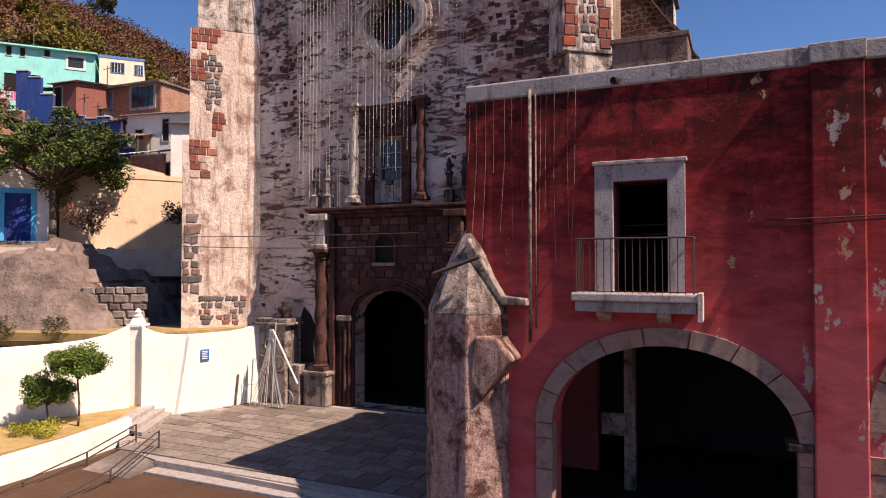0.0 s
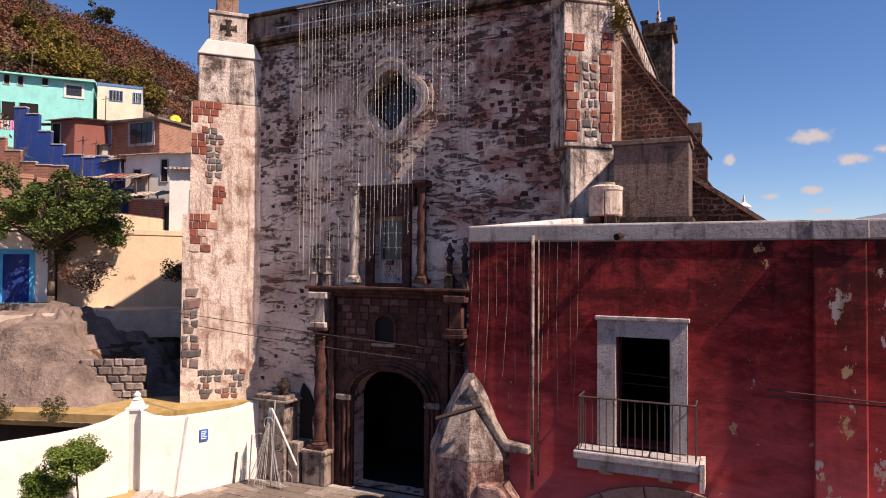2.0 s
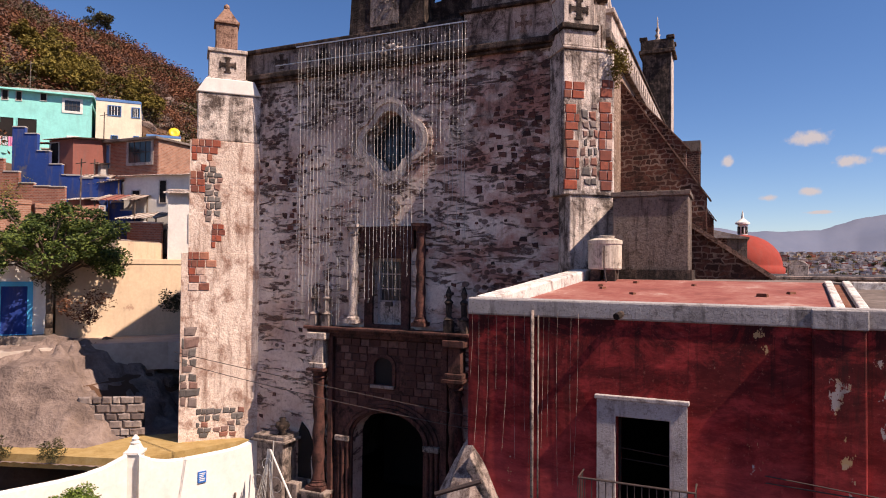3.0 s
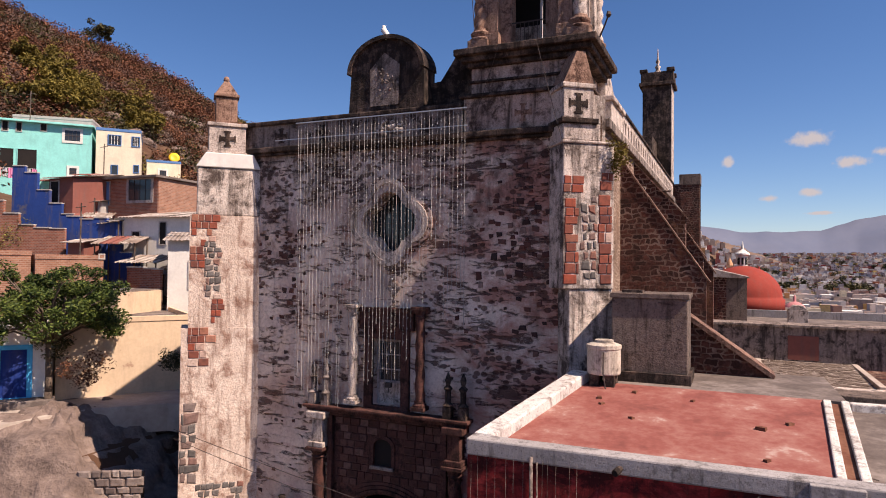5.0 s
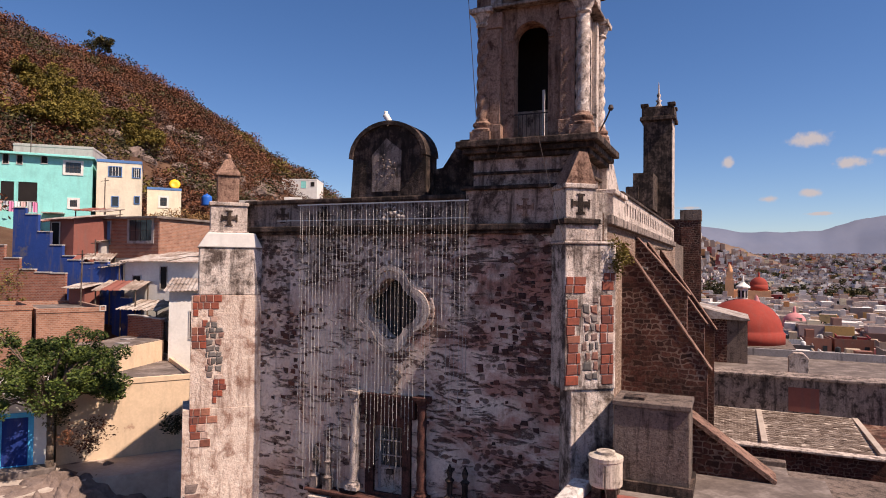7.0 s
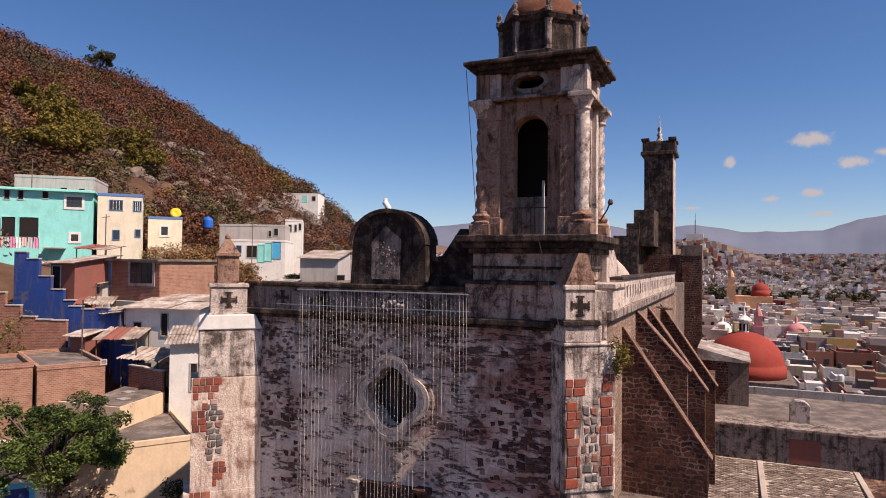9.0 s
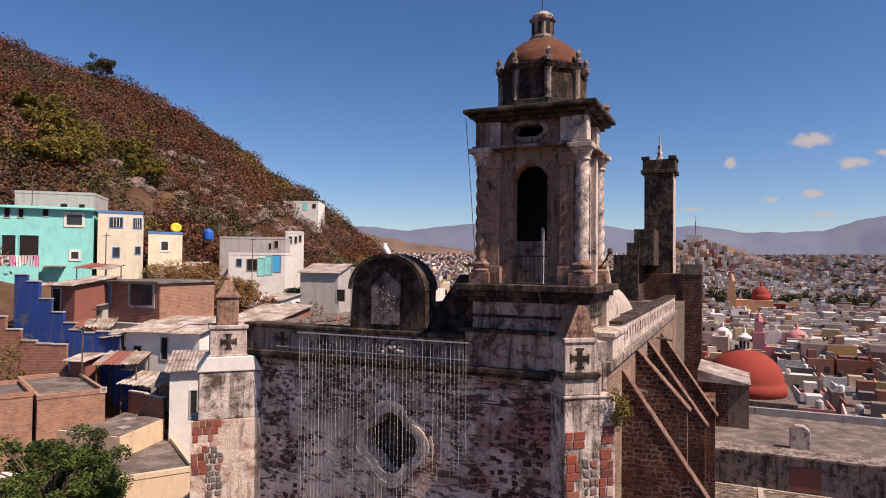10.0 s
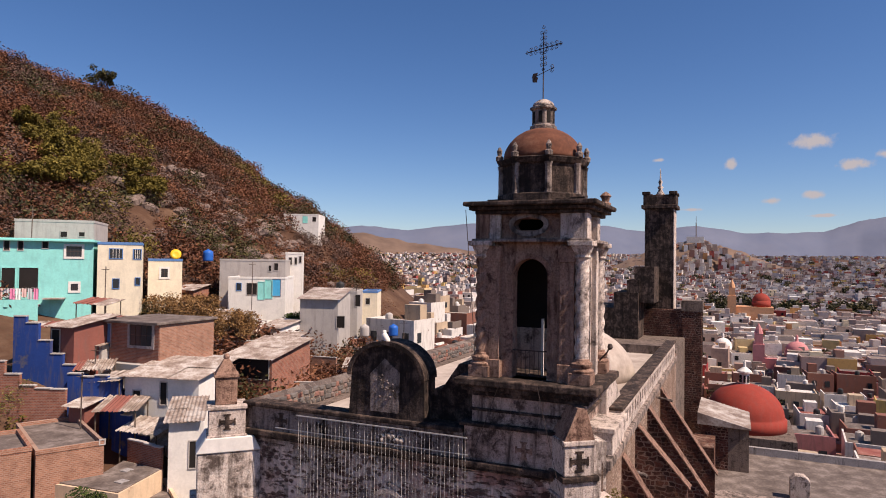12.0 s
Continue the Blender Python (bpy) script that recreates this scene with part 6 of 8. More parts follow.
part("floor", Geo().box(-1.0, 5.9, -1.3, -0.02, 0.2, 0.4, MM), GREYW, balc)
part("canopy", Geo().box(6.2, 8.0, -1.4, 0, 0.9, 1.0, MM), TIN, balc)
part("eave", Geo().box(-0.1, 10.5, -0.5, 9.2, 6.42, 6.56, MM), MINT, balc)

# stepped brick boundary and blue stair walls
def stepped(label, a, b, zs, z0, th, mat, name="stepped_wall"):
    A, B = Vector((*a, 0)), Vector((*b, 0))
    L = (B - A).length
    M = Matrix.Translation(A) @ Matrix.Rotation(math.atan2(B.y - A.y, B.x - A.x), 4, "Z")
    w = thing(name, label, "wall", (a[0], a[1], z0))
    for k, z in enumerate(zs):
        p = part("panel", Geo().box(L * k / len(zs), L * (k + 1) / len(zs), 0, th, z0, z, M), mat, w)
        part("coping", Geo().box(L * k / len(zs), L * (k + 1) / len(zs), -0.05, th + 0.05, z, z + 0.08, M), GREYW, p)
    return w


stepped("stepped red brick boundary wall with pale coping", (-49.5, 27.0), (-42.7, 30.2), [18.4, 18.4, 16.9, 16.0, 15.2, 15.0, 14.95], 10.5, 0.25, BRICKR)
stepped("steep stair wall painted deep blue", (-49.2, 30.6), (-41.4, 34.0), [19.8, 19.3, 18.0, 17.0, 16.2, 15.6, 15.0, 14.5, 14.4], 9.5, 0.3, BLUEW)
stepped("deep blue wall running down the lane", (-41.4, 34.0), (-36.8, 35.2), [14.2, 13.2, 12.2, 11.4, 10.6, 10.0], 8.0, 0.3, BLUEW)
stepped("low red brick roof parapet", (-36.2, 29.95), (-33.0, 29.75), [12.3, 12.3, 12.25, 12.2], 10.4, 0.2, BRICKR)
stepped("rough wall covered in dark blue netting", (-43.5, 30.9), (-39.85, 32.4), [15.9, 15.7, 15.8, 15.6], 10.5, 0.3, BLUEW)
stepped("blue netting running down beside the pale house", (-39.7, 31.6), (-36.4, 31.7), [13.9, 13.3, 12.7, 12.1], 10.0, 0.25, BLUEW)
terrace = thing("roof_terrace", "grey concrete roof terrace with a beige edge wall", "terrace", (-34, 27, 9))
part("body", Geo().prism([(-36.3, 24.9), (-35.2, 27.4), (-36.4, 29.9), (-32.7, 29.7), (-31.5, 25.4)], "z", 7.5, 10.92), CREAMW, terrace, "beige plastered edge wall")
part("deck", Geo().prism([(-36.2, 25.1), (-35.3, 27.4), (-36.3, 29.75), (-32.8, 29.55), (-31.65, 25.5)], "z", 10.8, 10.99), ROOF_GREY, terrace, "worn grey concrete deck", bevel=0.02)
for x, y in ((-34.4, 28.4), (-32.9, 26.8)):
    part("hatch", Geo().box(x - 0.3, x + 0.3, y - 0.3, y + 0.3, 10.99, 11.05), PARAPET, terrace, bevel=0.015)
DM = MADE["small cream house with a flat roof"][1]
YEL = m_paint("yellow_plastic", (0.85, 0.5, 0.03), (0.8, 0.5, 0.1), 0.0, 0.1, 0.4)
BLU = m_paint("blue_plastic", (0.02, 0.13, 0.5), (0.1, 0.2, 0.5), 0.0, 0.1, 0.4)
solid("satellite_dish", Geo().lathe([(0.02, -0.1), (0.35, -0.06), (0.6, 0.05), (0.62, 0.09), (0.3, 0.0), (0.02, -0.04)], 18, DM @ Matrix.Translation((2.9, 0.8, 4.5)) @ Matrix.Rotation(radians(70), 4, "X")).tube([DM @ Vector((2.9, 0.9, 3.6)), DM @ Vector((2.9, 0.85, 4.5))], 0.04, 6), YEL, "yellow round dish on a roof", "dish", smooth=True)


def barrel(p, r, h, mat, label):
    solid("roof_tank", Geo().lathe([(r * 0.96, 0), (r, h * 0.1), (r * 0.97, h * 0.3), (r, h * 0.5), (r * 0.97, h * 0.7), (r * 0.95, h * 0.85), (r * 0.5, h), (r * 0.25, h * 1.02), (r * 0.2, h * 1.1), (0.03, h * 1.12)], 18, Matrix.Translation(p)), mat, label, "water tank", "rooftop tanks", smooth=True)


BLKP = m_paint("black_plastic", (0.03, 0.03, 0.03), (0.05, 0.05, 0.05), 0.0, 0.2, 0.5)
barrel((-70.0, 72.0, 24.0), 0.75, 1.6, BLU, "blue plastic water tank on a roof")
barrel((-38.0, 70.0, 15.2), 0.6, 1.3, BLU, "blue plastic water tank on a roof")
barrel((-41.5, 69.0, 15.0), 0.6, 1.4, GREYW, "grey water tank on a roof")
barrel((-51.0, 78.0, 20.0), 0.6, 1.3, BLKP, "black plastic water tank on a roof")
# poured white plaster outcrop by the brick house
g = Geo()
prof = [(1.5, 0), (1.35, 0.35), (0.9, 0.6), (0.55, 1.2), (0.4, 1.7), (0.32, 2.0), (0.05, 2.15)]
solid("plaster_mound", g.lathe(prof, 14, Matrix.Translation((-44.6, 35.2, 14.2)) @ Matrix.Diagonal((1.25, 0.6, 1.0, 1))), WHITE, "whitewashed lumpy mound beside the brick house", "mound", smooth=True)
# added sheet of paler brick paints the sun on the brick house's side
BM = MADE["brick house with a blue door and framed window"][1]
solid("side_facing", Geo().box(6.1, 6.14, 0.05, 6.0, -0.2, 2.85, BM), BRICKL, "flank sheet of paler brick with painted sunlight", "wall", kind="structure")
solid("house_terrace", Geo().box(-0.6, 7.0, -0.7, 6.3, -3.5, -0.2, BM), GREYW, "cement terrace under the brick house", "terrace", kind="structure")
WM = MADE["long cream street house with patches of bare brick"][1]
solid("doorstep", Geo().box(1.2, 3.9, -1.0, 0, -0.4, 0.35, MADE["whitewashed street house with a blue door"][1]), ROOF_GREY, "broad grey concrete doorstep", "step", kind="structure", bevel=0.03)


# ---- plants ----
def m_leaf(name, stops):
    m = Mat(name, 0.7)
    c = m.colors(m.island(), stops)
    c = m.mix(m.math("MULTIPLY", m.ramp(m.noise(0.22, detail=3, rough=0.6), 0.45, 0.66), 0.6), c, tuple(v * 0.42 for v in stops[0][1]))
    c = m.mix(m.math("MULTIPLY", m.ramp(m.noise(0.09, detail=2), 0.5, 0.7), 0.35), c, tuple(min(1.0, v * 1.5) for v in stops[2][1]))
    return m.done(c)


LEAF_G = m_leaf("green_leaves", [(0.0, (0.012, 0.025, 0.006)), (0.5, (0.045, 0.075, 0.014)), (1.0, (0.13, 0.16, 0.03))])
LEAF_BR = m_leaf("bright_green_leaves", [(0.0, (0.03, 0.06, 0.01)), (0.5, (0.10, 0.16, 0.025)), (1.0, (0.22, 0.28, 0.05))])
LEAF_Y = m_leaf("yellow_green_leaves", [(0.0, (0.08, 0.09, 0.018)), (0.5, (0.16, 0.155, 0.03)), (1.0, (0.26, 0.22, 0.05))])
LEAF_O = m_leaf("olive_leaves", [(0.0, (0.012, 0.015, 0.006)), (0.5, (0.045, 0.042, 0.014)), (1.0, (0.11, 0.09, 0.03))])
LEAF_R = m_leaf("rusty_dry_leaves", [(0.0, (0.085, 0.030, 0.016)), (0.5, (0.14, 0.052, 0.026)), (1.0, (0.20, 0.085, 0.040))])
LEAF_T = m_leaf("tan_dry_leaves", [(0.0, (0.13, 0.060, 0.022)), (0.5, (0.22, 0.115, 0.042)), (1.0, (0.34, 0.20, 0.08))])
LEAF_S = m_leaf("yellow_garden_leaves", [(0.0, (0.14, 0.15, 0.012)), (0.5, (0.28, 0.27, 0.025)), (1.0, (0.42, 0.38, 0.04))])
LEAF_B = m_leaf("bare_grey_twigs", [(0.0, (0.10, 0.058, 0.044)), (0.5, (0.125, 0.074, 0.056)), (1.0, (0.155, 0.095, 0.072))])
BARK = m_rough("bark", [(0.3, (0.06, 0.04, 0.03)), (0.7, (0.16, 0.12, 0.09))], 6, 0.8, 0.03)


class Leafage:
    """Leaf quads, gathered clump by clump."""

    def __init__(self):
        self.q = []


def leaves(g, centre, rad, n, size, r):
    """Small bent leaves thrown about a clump."""
    k = np.random.RandomState(r.randrange(1 << 30))
    p = k.normal(size=(n, 3))
    p *= (k.uniform(0.15, 1.0, (n, 1)) ** 0.5) / np.linalg.norm(p, axis=1, keepdims=True)
    p = np.array(centre) + p * np.array(rad)
    a = k.normal(size=(n, 3)) * (1, 1, 0.6)
    a /= np.linalg.norm(a, axis=1, keepdims=True)
    b = np.cross(a, k.normal(size=(n, 3)))
    b /= np.linalg.norm(b, axis=1, keepdims=True) + 1e-9
    s = size * k.uniform(0.6, 1.3, (n, 1))
    g.q.append(np.stack([p - a * s, p - b * s * 0.45, p + a * s, p + b * s * 0.45], axis=1))


def plain(g, name):
    me = bpy.data.meshes.new(name)
    if isinstance(g, Geo):
        me.from_pydata(g.v, [], g.f)
        return me
    v = np.concatenate(g.q).reshape(-1, 3).astype(np.float32)
    n = len(v) // 4
    me.vertices.add(4 * n)
    me.vertices.foreach_set("co", v.ravel())
    me.loops.add(4 * n)
    me.loops.foreach_set("vertex_index", np.arange(4 * n, dtype=np.int32))
    me.polygons.add(n)
    me.polygons.foreach_set("loop_start", np.arange(0, 4 * n, 4, dtype=np.int32))
    me.update(calc_edges=True)
    return me


def tree(name, label, base, trunk_h, crown, clumps, per, size, leaf, seed, spread=1.0, kind="tree"):
    r = random.Random(seed)
    t = thing(name, label, kind, base)
    B = Vector(base)
    top = B + Vector((0, 0, trunk_h))
    tr = Geo()
    for k in range(5):
        f0, f1 = k / 5, (k + 1) / 5
        tr.tube([B + (top - B) * f0 + Vector((0.05 * math.sin(k), 0, 0)), B + (top - B) * f1 + Vector((0.05 * math.sin(k + 1), 0, 0))], 0.045 * max(crown) * (1.15 - f0 * 0.5), 7)
    lf = Leafage()
    for _ in range(clumps):
        a, e, q = r.uniform(0, 6.283), r.uniform(-1.0, 1.0), r.uniform(0.35, 1.05)
        c = top + Vector((math.cos(a) * crown[0] * q * math.sqrt(max(0.05, 1 - e * e * 0.8)), math.sin(a) * crown[1] * q, crown[2] * (0.55 + 0.6 * e * q)))
        mid = (top + c) / 2 + Vector((r.uniform(-0.1, 0.1), r.uniform(-0.1, 0.1), 0.08)) * crown[2]
        tr.tube([top - Vector((0, 0, 0.15 * trunk_h)), mid, c], 0.012 * max(crown), 5)
        s = r.uniform(0.22, 0.4) * spread
        leaves(lf, c, (crown[0] * s, crown[1] * s, crown[2] * s * 0.8), per, size, r)
    part("trunk", tr, BARK, t, smooth=True)
    part("crown", plain(lf, "crown"), leaf, t)
    return t


tree("street_tree", "spreading dense green street tree leaning over the lane", (-29.0, 19.6, 5.9), 3.4, (3.3, 3.0, 2.7), 85, 330, 0.085, LEAF_G, 5, 0.62)
tree("garden_tree", "small clipped green tree on the lawn", (-18.0, 12.9, LAWN_Z), 1.65, (0.72, 0.72, 0.62), 60, 260, 0.045, LEAF_BR, 6, 1.25)
tree("garden_tree", "small leafy green tree on the lawn", (-18.7, 12.4, LAWN_Z), 0.75, (0.62, 0.62, 0.72), 44, 230, 0.045, LEAF_BR, 7, 1.3)
for x, y, s in ((-18.5, 11.6, 7), (-17.8, 11.8, 9)):
    r = random.Random(s)
    g = Leafage()
    for k in range(14):
        leaves(g, (x + r.uniform(-0.3, 0.3), y + r.uniform(-0.3, 0.3), LAWN_Z + r.uniform(0.05, 0.32)), (0.24, 0.24, 0.2), 70, 0.035, r)
    tagged(finish(new("shrub", plain(g, "shrub")), LEAF_S), "low yellow-green garden shrub", "shrub", "shrubs on the lawn")
for x, y, z, s, m, lab in ((-34.9, 22.9, 8.8, 1.1, LEAF_G, "green bush below the brick building"), (-46.2, 28.0, 13.6, 1.6, LEAF_Y, "yellowing bush by the brick wall"), (-25.3, 23.6, 7.4, 0.8, LEAF_O, "dusty bush on the lane"), (-27.9, 20.6, 7.0, 1.2, LEAF_R, "dry brown creeper under the street tree"), (-29.2, 19.8, 8.2, 0.9, LEAF_O, "low boughs beside the street tree"),
                      (-55.0, 47.5, 18.6, 1.5, LEAF_O, "dark green garden bush"), (-21.8, 14.9, 2.7, 0.5, LEAF_O, "small dry shrub on the bank"), (-24.2, 14.3, 2.7, 0.5, LEAF_O, "small dry shrub on the bank")):
    r = random.Random(int(-x * 10))
    g = Leafage()
    for k in range(16):
        leaves(g, (x + r.uniform(-s, s) * 0.7, y + r.uniform(-s, s) * 0.7, z + r.uniform(0.0, s)), (s * 0.4, s * 0.4, s * 0.35), 60, 0.07 if s > 0.7 else 0.04, r)
    tagged(finish(new("bush", plain(g, "bush")), m), lab, "bush", "bushes")
for x, y, z, hgt, cr, m, s in ((-52.0, 49.0, 17.0, 1.6, 2.2, LEAF_T, 21), (-48.5, 47.5, 15.8, 1.4, 2.4, LEAF_T, 22), (-45.5, 50.0, 14.6, 1.2, 2.2, LEAF_T, 23), (-54.0, 85.0, 18.0, 2.2, 4.6, LEAF_R, 24), (-58.0, 92.0, 20.0, 2.2, 4.8, LEAF_R, 28),
                           (-49.0, 66.5, 13.6, 1.2, 2.0, LEAF_G, 25), (-53.5, 96.0, 17, 3.0, 2.0, LEAF_O, 26), (-40.5, 92.0, 12.0, 2.0, 3.4, LEAF_R, 27), (-33.0, 80.0, 10.0, 2.0, 3.0, LEAF_O, 29)):
    tree("slope_tree", "dry-season tree with thinning foliage on the slope", (x, y, hill(x, y) - 0.2), hgt + 1.0, (cr * 1.15, cr * 1.15, cr), 34, 190, 0.12, m, s, 1.1)
tree("ridge_tree", "dark round-crowned tree on the ridge", (-138, 107, hill(-138, 107) - 0.3), 4.5, (3.0, 3.0, 3.0), 26, 70, 0.3, LEAF_O, 31, 1.0)


def scrub(name, label, mat, count, seed, x0, x1, y0, y1, keep, lo=0.9, hi=2.7):
    r = random.Random(seed)
    g = Leafage()
    while count > 0:
        x, y = r.uniform(x0, x1), r.uniform(y0, y1)
        if not keep(x, y, r) or noise.noise((x * 0.08, y * 0.08, seed * 3.7)) < r.uniform(-0.35, 0.15):
            continue
        count -= 1
        s = r.uniform(lo, hi)
        z = hill(x, y)
        leaves(g, (x, y, z + s * 0.55), (s, s, s * 0.75), int(100 * s), 0.12 + 0.045 * s, r)
    tagged(finish(new(name, plain(g, name)), mat), label, "scrub", kind="stuff")


def wild(x, y, r):
    if x > -62 + 0.0 * y and y < 80:
        return False
    return hill(x, y) > 17 and r.random() < 0.4 + 0.6 * (noise.noise((x * 0.04, y * 0.04, 5)) + 0.5)


scrub("hill_scrub_rust", "rust-brown dry scrub covering the hillside", LEAF_R, 3000, 41, -165, -60, 30, 250, wild)
scrub("hill_scrub_bare", "bare grey-brown twiggy scrub on the hillside", LEAF_B, 1700, 42, -165, -60, 30, 250, wild)
scrub("hill_scrub_olive", "dull olive bushes scattered on the hillside", LEAF_O, 450, 43, -165, -58, 30, 250, wild)
LEAF_H = m_leaf("dull_olive_yellow_leaves", [(0.0, (0.10, 0.075, 0.012)), (0.5, (0.15, 0.115, 0.018)), (1.0, (0.20, 0.15, 0.03))])
scrub("hill_scrub_green", "yellow-green bushes scattered on the hillside", LEAF_H, 40, 44, -130, -66, 40, 130, wild, 2.2, 3.8)
for x, y, sc, sd in ((-105, 70, 3.6, 61), (-101, 69, 3.8, 62), (-98, 71, 4.0, 63), (-93.5, 67.5, 4.2, 64), (-89, 59, 3.2, 65), (-91.5, 65, 3.4, 66), (-97.5, 81.5, 3.4, 67), (-92, 80, 3.2, 68)):
    tree("slope_tree", "leafy yellow-green tree standing on the dry hillside", (x, y, hill(x, y) - 0.3), 2.4, (sc, sc, sc * 0.85), 40, 130, 0.24, LEAF_H, sd, 1.0)
scrub("hill_trees_dark", "dark olive thickets on the hillside", LEAF_O, 90, 47, -150, -62, 30, 230, wild, 2.4, 4.2)
scrub("hill_trees_rust", "tall rust-coloured thickets on the hillside", LEAF_R, 300, 48, -160, -62, 30, 240, wild, 2.4, 4.0)
# crags
r = random.Random(12)
g = Geo()
for k in range(150):
    x, y = r.gauss(-93, 9), r.gauss(98, 14)
    z = hill(x, y)
    s = r.uniform(0.5, 1.9)
    m = Matrix.Translation((x, y, z + 0.1 * s)) @ Euler((r.uniform(-0.4, 0.4), r.uniform(-0.4, 0.4), r.uniform(0, 3))).to_matrix().to_4x4() @ Matrix.Diagonal((s * 1.5, s, s * 0.8, 1))
    g.lathe([(0.35, -0.9), (0.9, -0.5), (1.0, 0.1), (0.75, 0.6), (0.3, 0.85)], 7, m)
tagged(finish(new("crags", g.mesh("crags")), ROCK), "pale broken crags on the hillside", "rocks", kind="stuff")


def between(x, y, r):
    # gaps among the houses
    return -66 < x < -31 and 43 < y < 100 and r.random() < 0.25 + 0.75 * smooth(38, 52, y) and not (x > -37 and y < 36)


scrub("slope_weeds", "dry bushes and weeds between the houses", LEAF_O, 240, 45, -66, -31, 30, 100, between)
scrub("slope_weeds_dry", "rusty dry weeds between the houses", LEAF_R, 260, 46, -66, -31, 30, 100, between)


# sheds and lean-tos crowded between the houses
r = random.Random(314)
homes = [Vector((*row[1][:2], 0)) + Matrix.Rotation(radians(row[5]), 3, "Z") @ Vector((row[2] / 2, row[4] / 2, 0)) for row in HOUSES]
made = 0
for _ in range(900):
    if made == 46:
        break
    x, y = r.uniform(-66, -31), r.uniform(49, 92)
    p = Vector((x, y, 0))
    if x > -36 and y < 38 or any((p - q).length < 6.2 for q in homes):
        continue
    homes.append(p + Vector((0, 0, 0)))
    w, h, d = r.uniform(2.6, 5.0), r.uniform(2.0, 2.9), r.uniform(2.8, 4.6)
    u = r.uniform(0.4, w - 1.4)
    mt = r.choice((BRICKR, BRICKL, GREYW, GREYW, WHITE, CREAM, BRICKL))
    house(r.choice(("small tin-roofed shed crowded among the houses", "low block hut with a weathered roof", "rough lean-to built against the slope")), (x - w / 2, y - d / 2, hill(x, y) + 0.3), w, h, d, r.choice((3, 12, 25, 48)), mt, r.choice(("tin", "tin", "flat", "flat", "sheet")), [(u, 0.1 if r.random() < 0.5 else 1.0, u + 0.85, 1.75, "S")])
    made += 1
# antennas and poles
for x, y, z, h in ((-52.5, 41.0, 18.5, 5.0), (-44.0, 33.5, 13.0, 4.5), (-39.5, 29.0, 12.6, 4.0), (-55.0, 64.0, 18.0, 6.0), (-34.5, 66.0, 11.0, 6.5), (-61.5, 40.0, 26.0, 3.0), (-46.5, 75.0, 15.0, 6.0)):
    solid("utility_pole", Geo().tube([(x, y, z), (x + 0.05, y, z + h)], 0.05, 6).tube([(x - 0.5, y, z + h - 0.3), (x + 0.5, y, z + h - 0.25)], 0.03, 4), CEMENT, "thin grey pole with a crosspiece", "pole", "poles")


# terrace walls, scrap roofs and weeds that fill the slope
r = random.Random(271)
for k in range(30):
    x, y = r.uniform(-60, -33), r.uniform(44, 78)
    w, h = r.uniform(3, 8), r.uniform(0.8, 2.2)
    a = r.choice((0.1, 0.4, 0.9, 1.0))
    M = Matrix.Translation((x, y, hill(x, y) - 0.4)) @ Matrix.Rotation(a, 4, "Z")
    t = thing("terrace_wall", r.choice(("low cement block terrace wall on the slope", "rough brick retaining wall on the slope")), "wall", (x, y, hill(x, y)), group="terrace walls")
    mt = r.choice((GREYW, GREYW, BRICKR, BRICKL, WHITE))
    part("wall", Geo().box(-w / 2, w / 2, 0, 0.2, -1, h, M), mt, t)
    part("coping", Geo().box(-w / 2, w / 2, -0.03, 0.23, h, h + 0.07, M), GREYW, t)
for k, (x, y, z, w, d, rz) in enumerate(((-41.5, 33.0, 15.6, 3.4, 2.6, 10), (-38.5, 31.4, 14.2, 3.0, 2.4, 25), (-43.8, 33.4, 16.2, 2.6, 2.2, 40), (-36.2, 31.6, 12.9, 3.4, 2.2, 5), (-34.6, 32.4, 12.2, 2.8, 2.6, 20), (-47.6, 37.6, 19.2, 3.6, 2.4, 0), (-51.5, 39.6, 20.4, 3.2, 2.4, 15), (-49.4, 33.0, 19.0, 2.6, 2.0, 30))):
    t = thing("scrap_roof", "patched lean-to roof of bent rusty sheets on posts", "roof", (x, y, z - 2), group="scrap roofs")
    M = Matrix.Translation((x, y, z)) @ Euler((r.uniform(0.1, 0.25), r.uniform(-0.12, 0.12), radians(rz))).to_matrix().to_4x4()
    n = 5
    for i in range(n):
        x0 = -w / 2 + w * i / n
        g, v = Geo(), []
        for j in range(7):
            xx = x0 + (w / n + 0.08) * j / 6
            for yy in (-d / 2 + r.uniform(-0.2, 0.1), d / 2 + r.uniform(-0.1, 0.25)):
                v.append(M @ Vector((xx, yy, 0.035 * math.cos(j * math.pi) + r.uniform(0, 0.03))))
        v += [q - Vector((0, 0, 0.02)) for q in v]
        f = [(2 * j, 2 * j + 2, 2 * j + 3, 2 * j + 1) for j in range(6)] + [(14 + 2 * j, 14 + 2 * j + 1, 14 + 2 * j + 3, 14 + 2 * j + 2) for j in range(6)]
        part("roof_sheet", g.add(v, f), TIN if r.random() < 0.7 else RUST, t)
    for sx in (-1, 1):
        for sy in (-1, 1):
            q = M @ Vector((sx * w * 0.45, sy * d * 0.42, 0))
            part("post", Geo().tube([q - Vector((0, 0, 3.2)), q], 0.05, 5), BARK, t)


def yard(x, y, r):
    return r.random() < 0.6 and not (-45 < x < -38 and 29 < y < 37)


scrub("yard_weeds", "low dry weeds around the lower yards", LEAF_H, 46, 61, -52, -38, 20, 29, yard, 0.35, 0.9)
scrub("yard_bushes", "green bushes around the lower yards", LEAF_Y, 16, 62, -50, -38, 21, 29, yard, 0.5, 1.0)
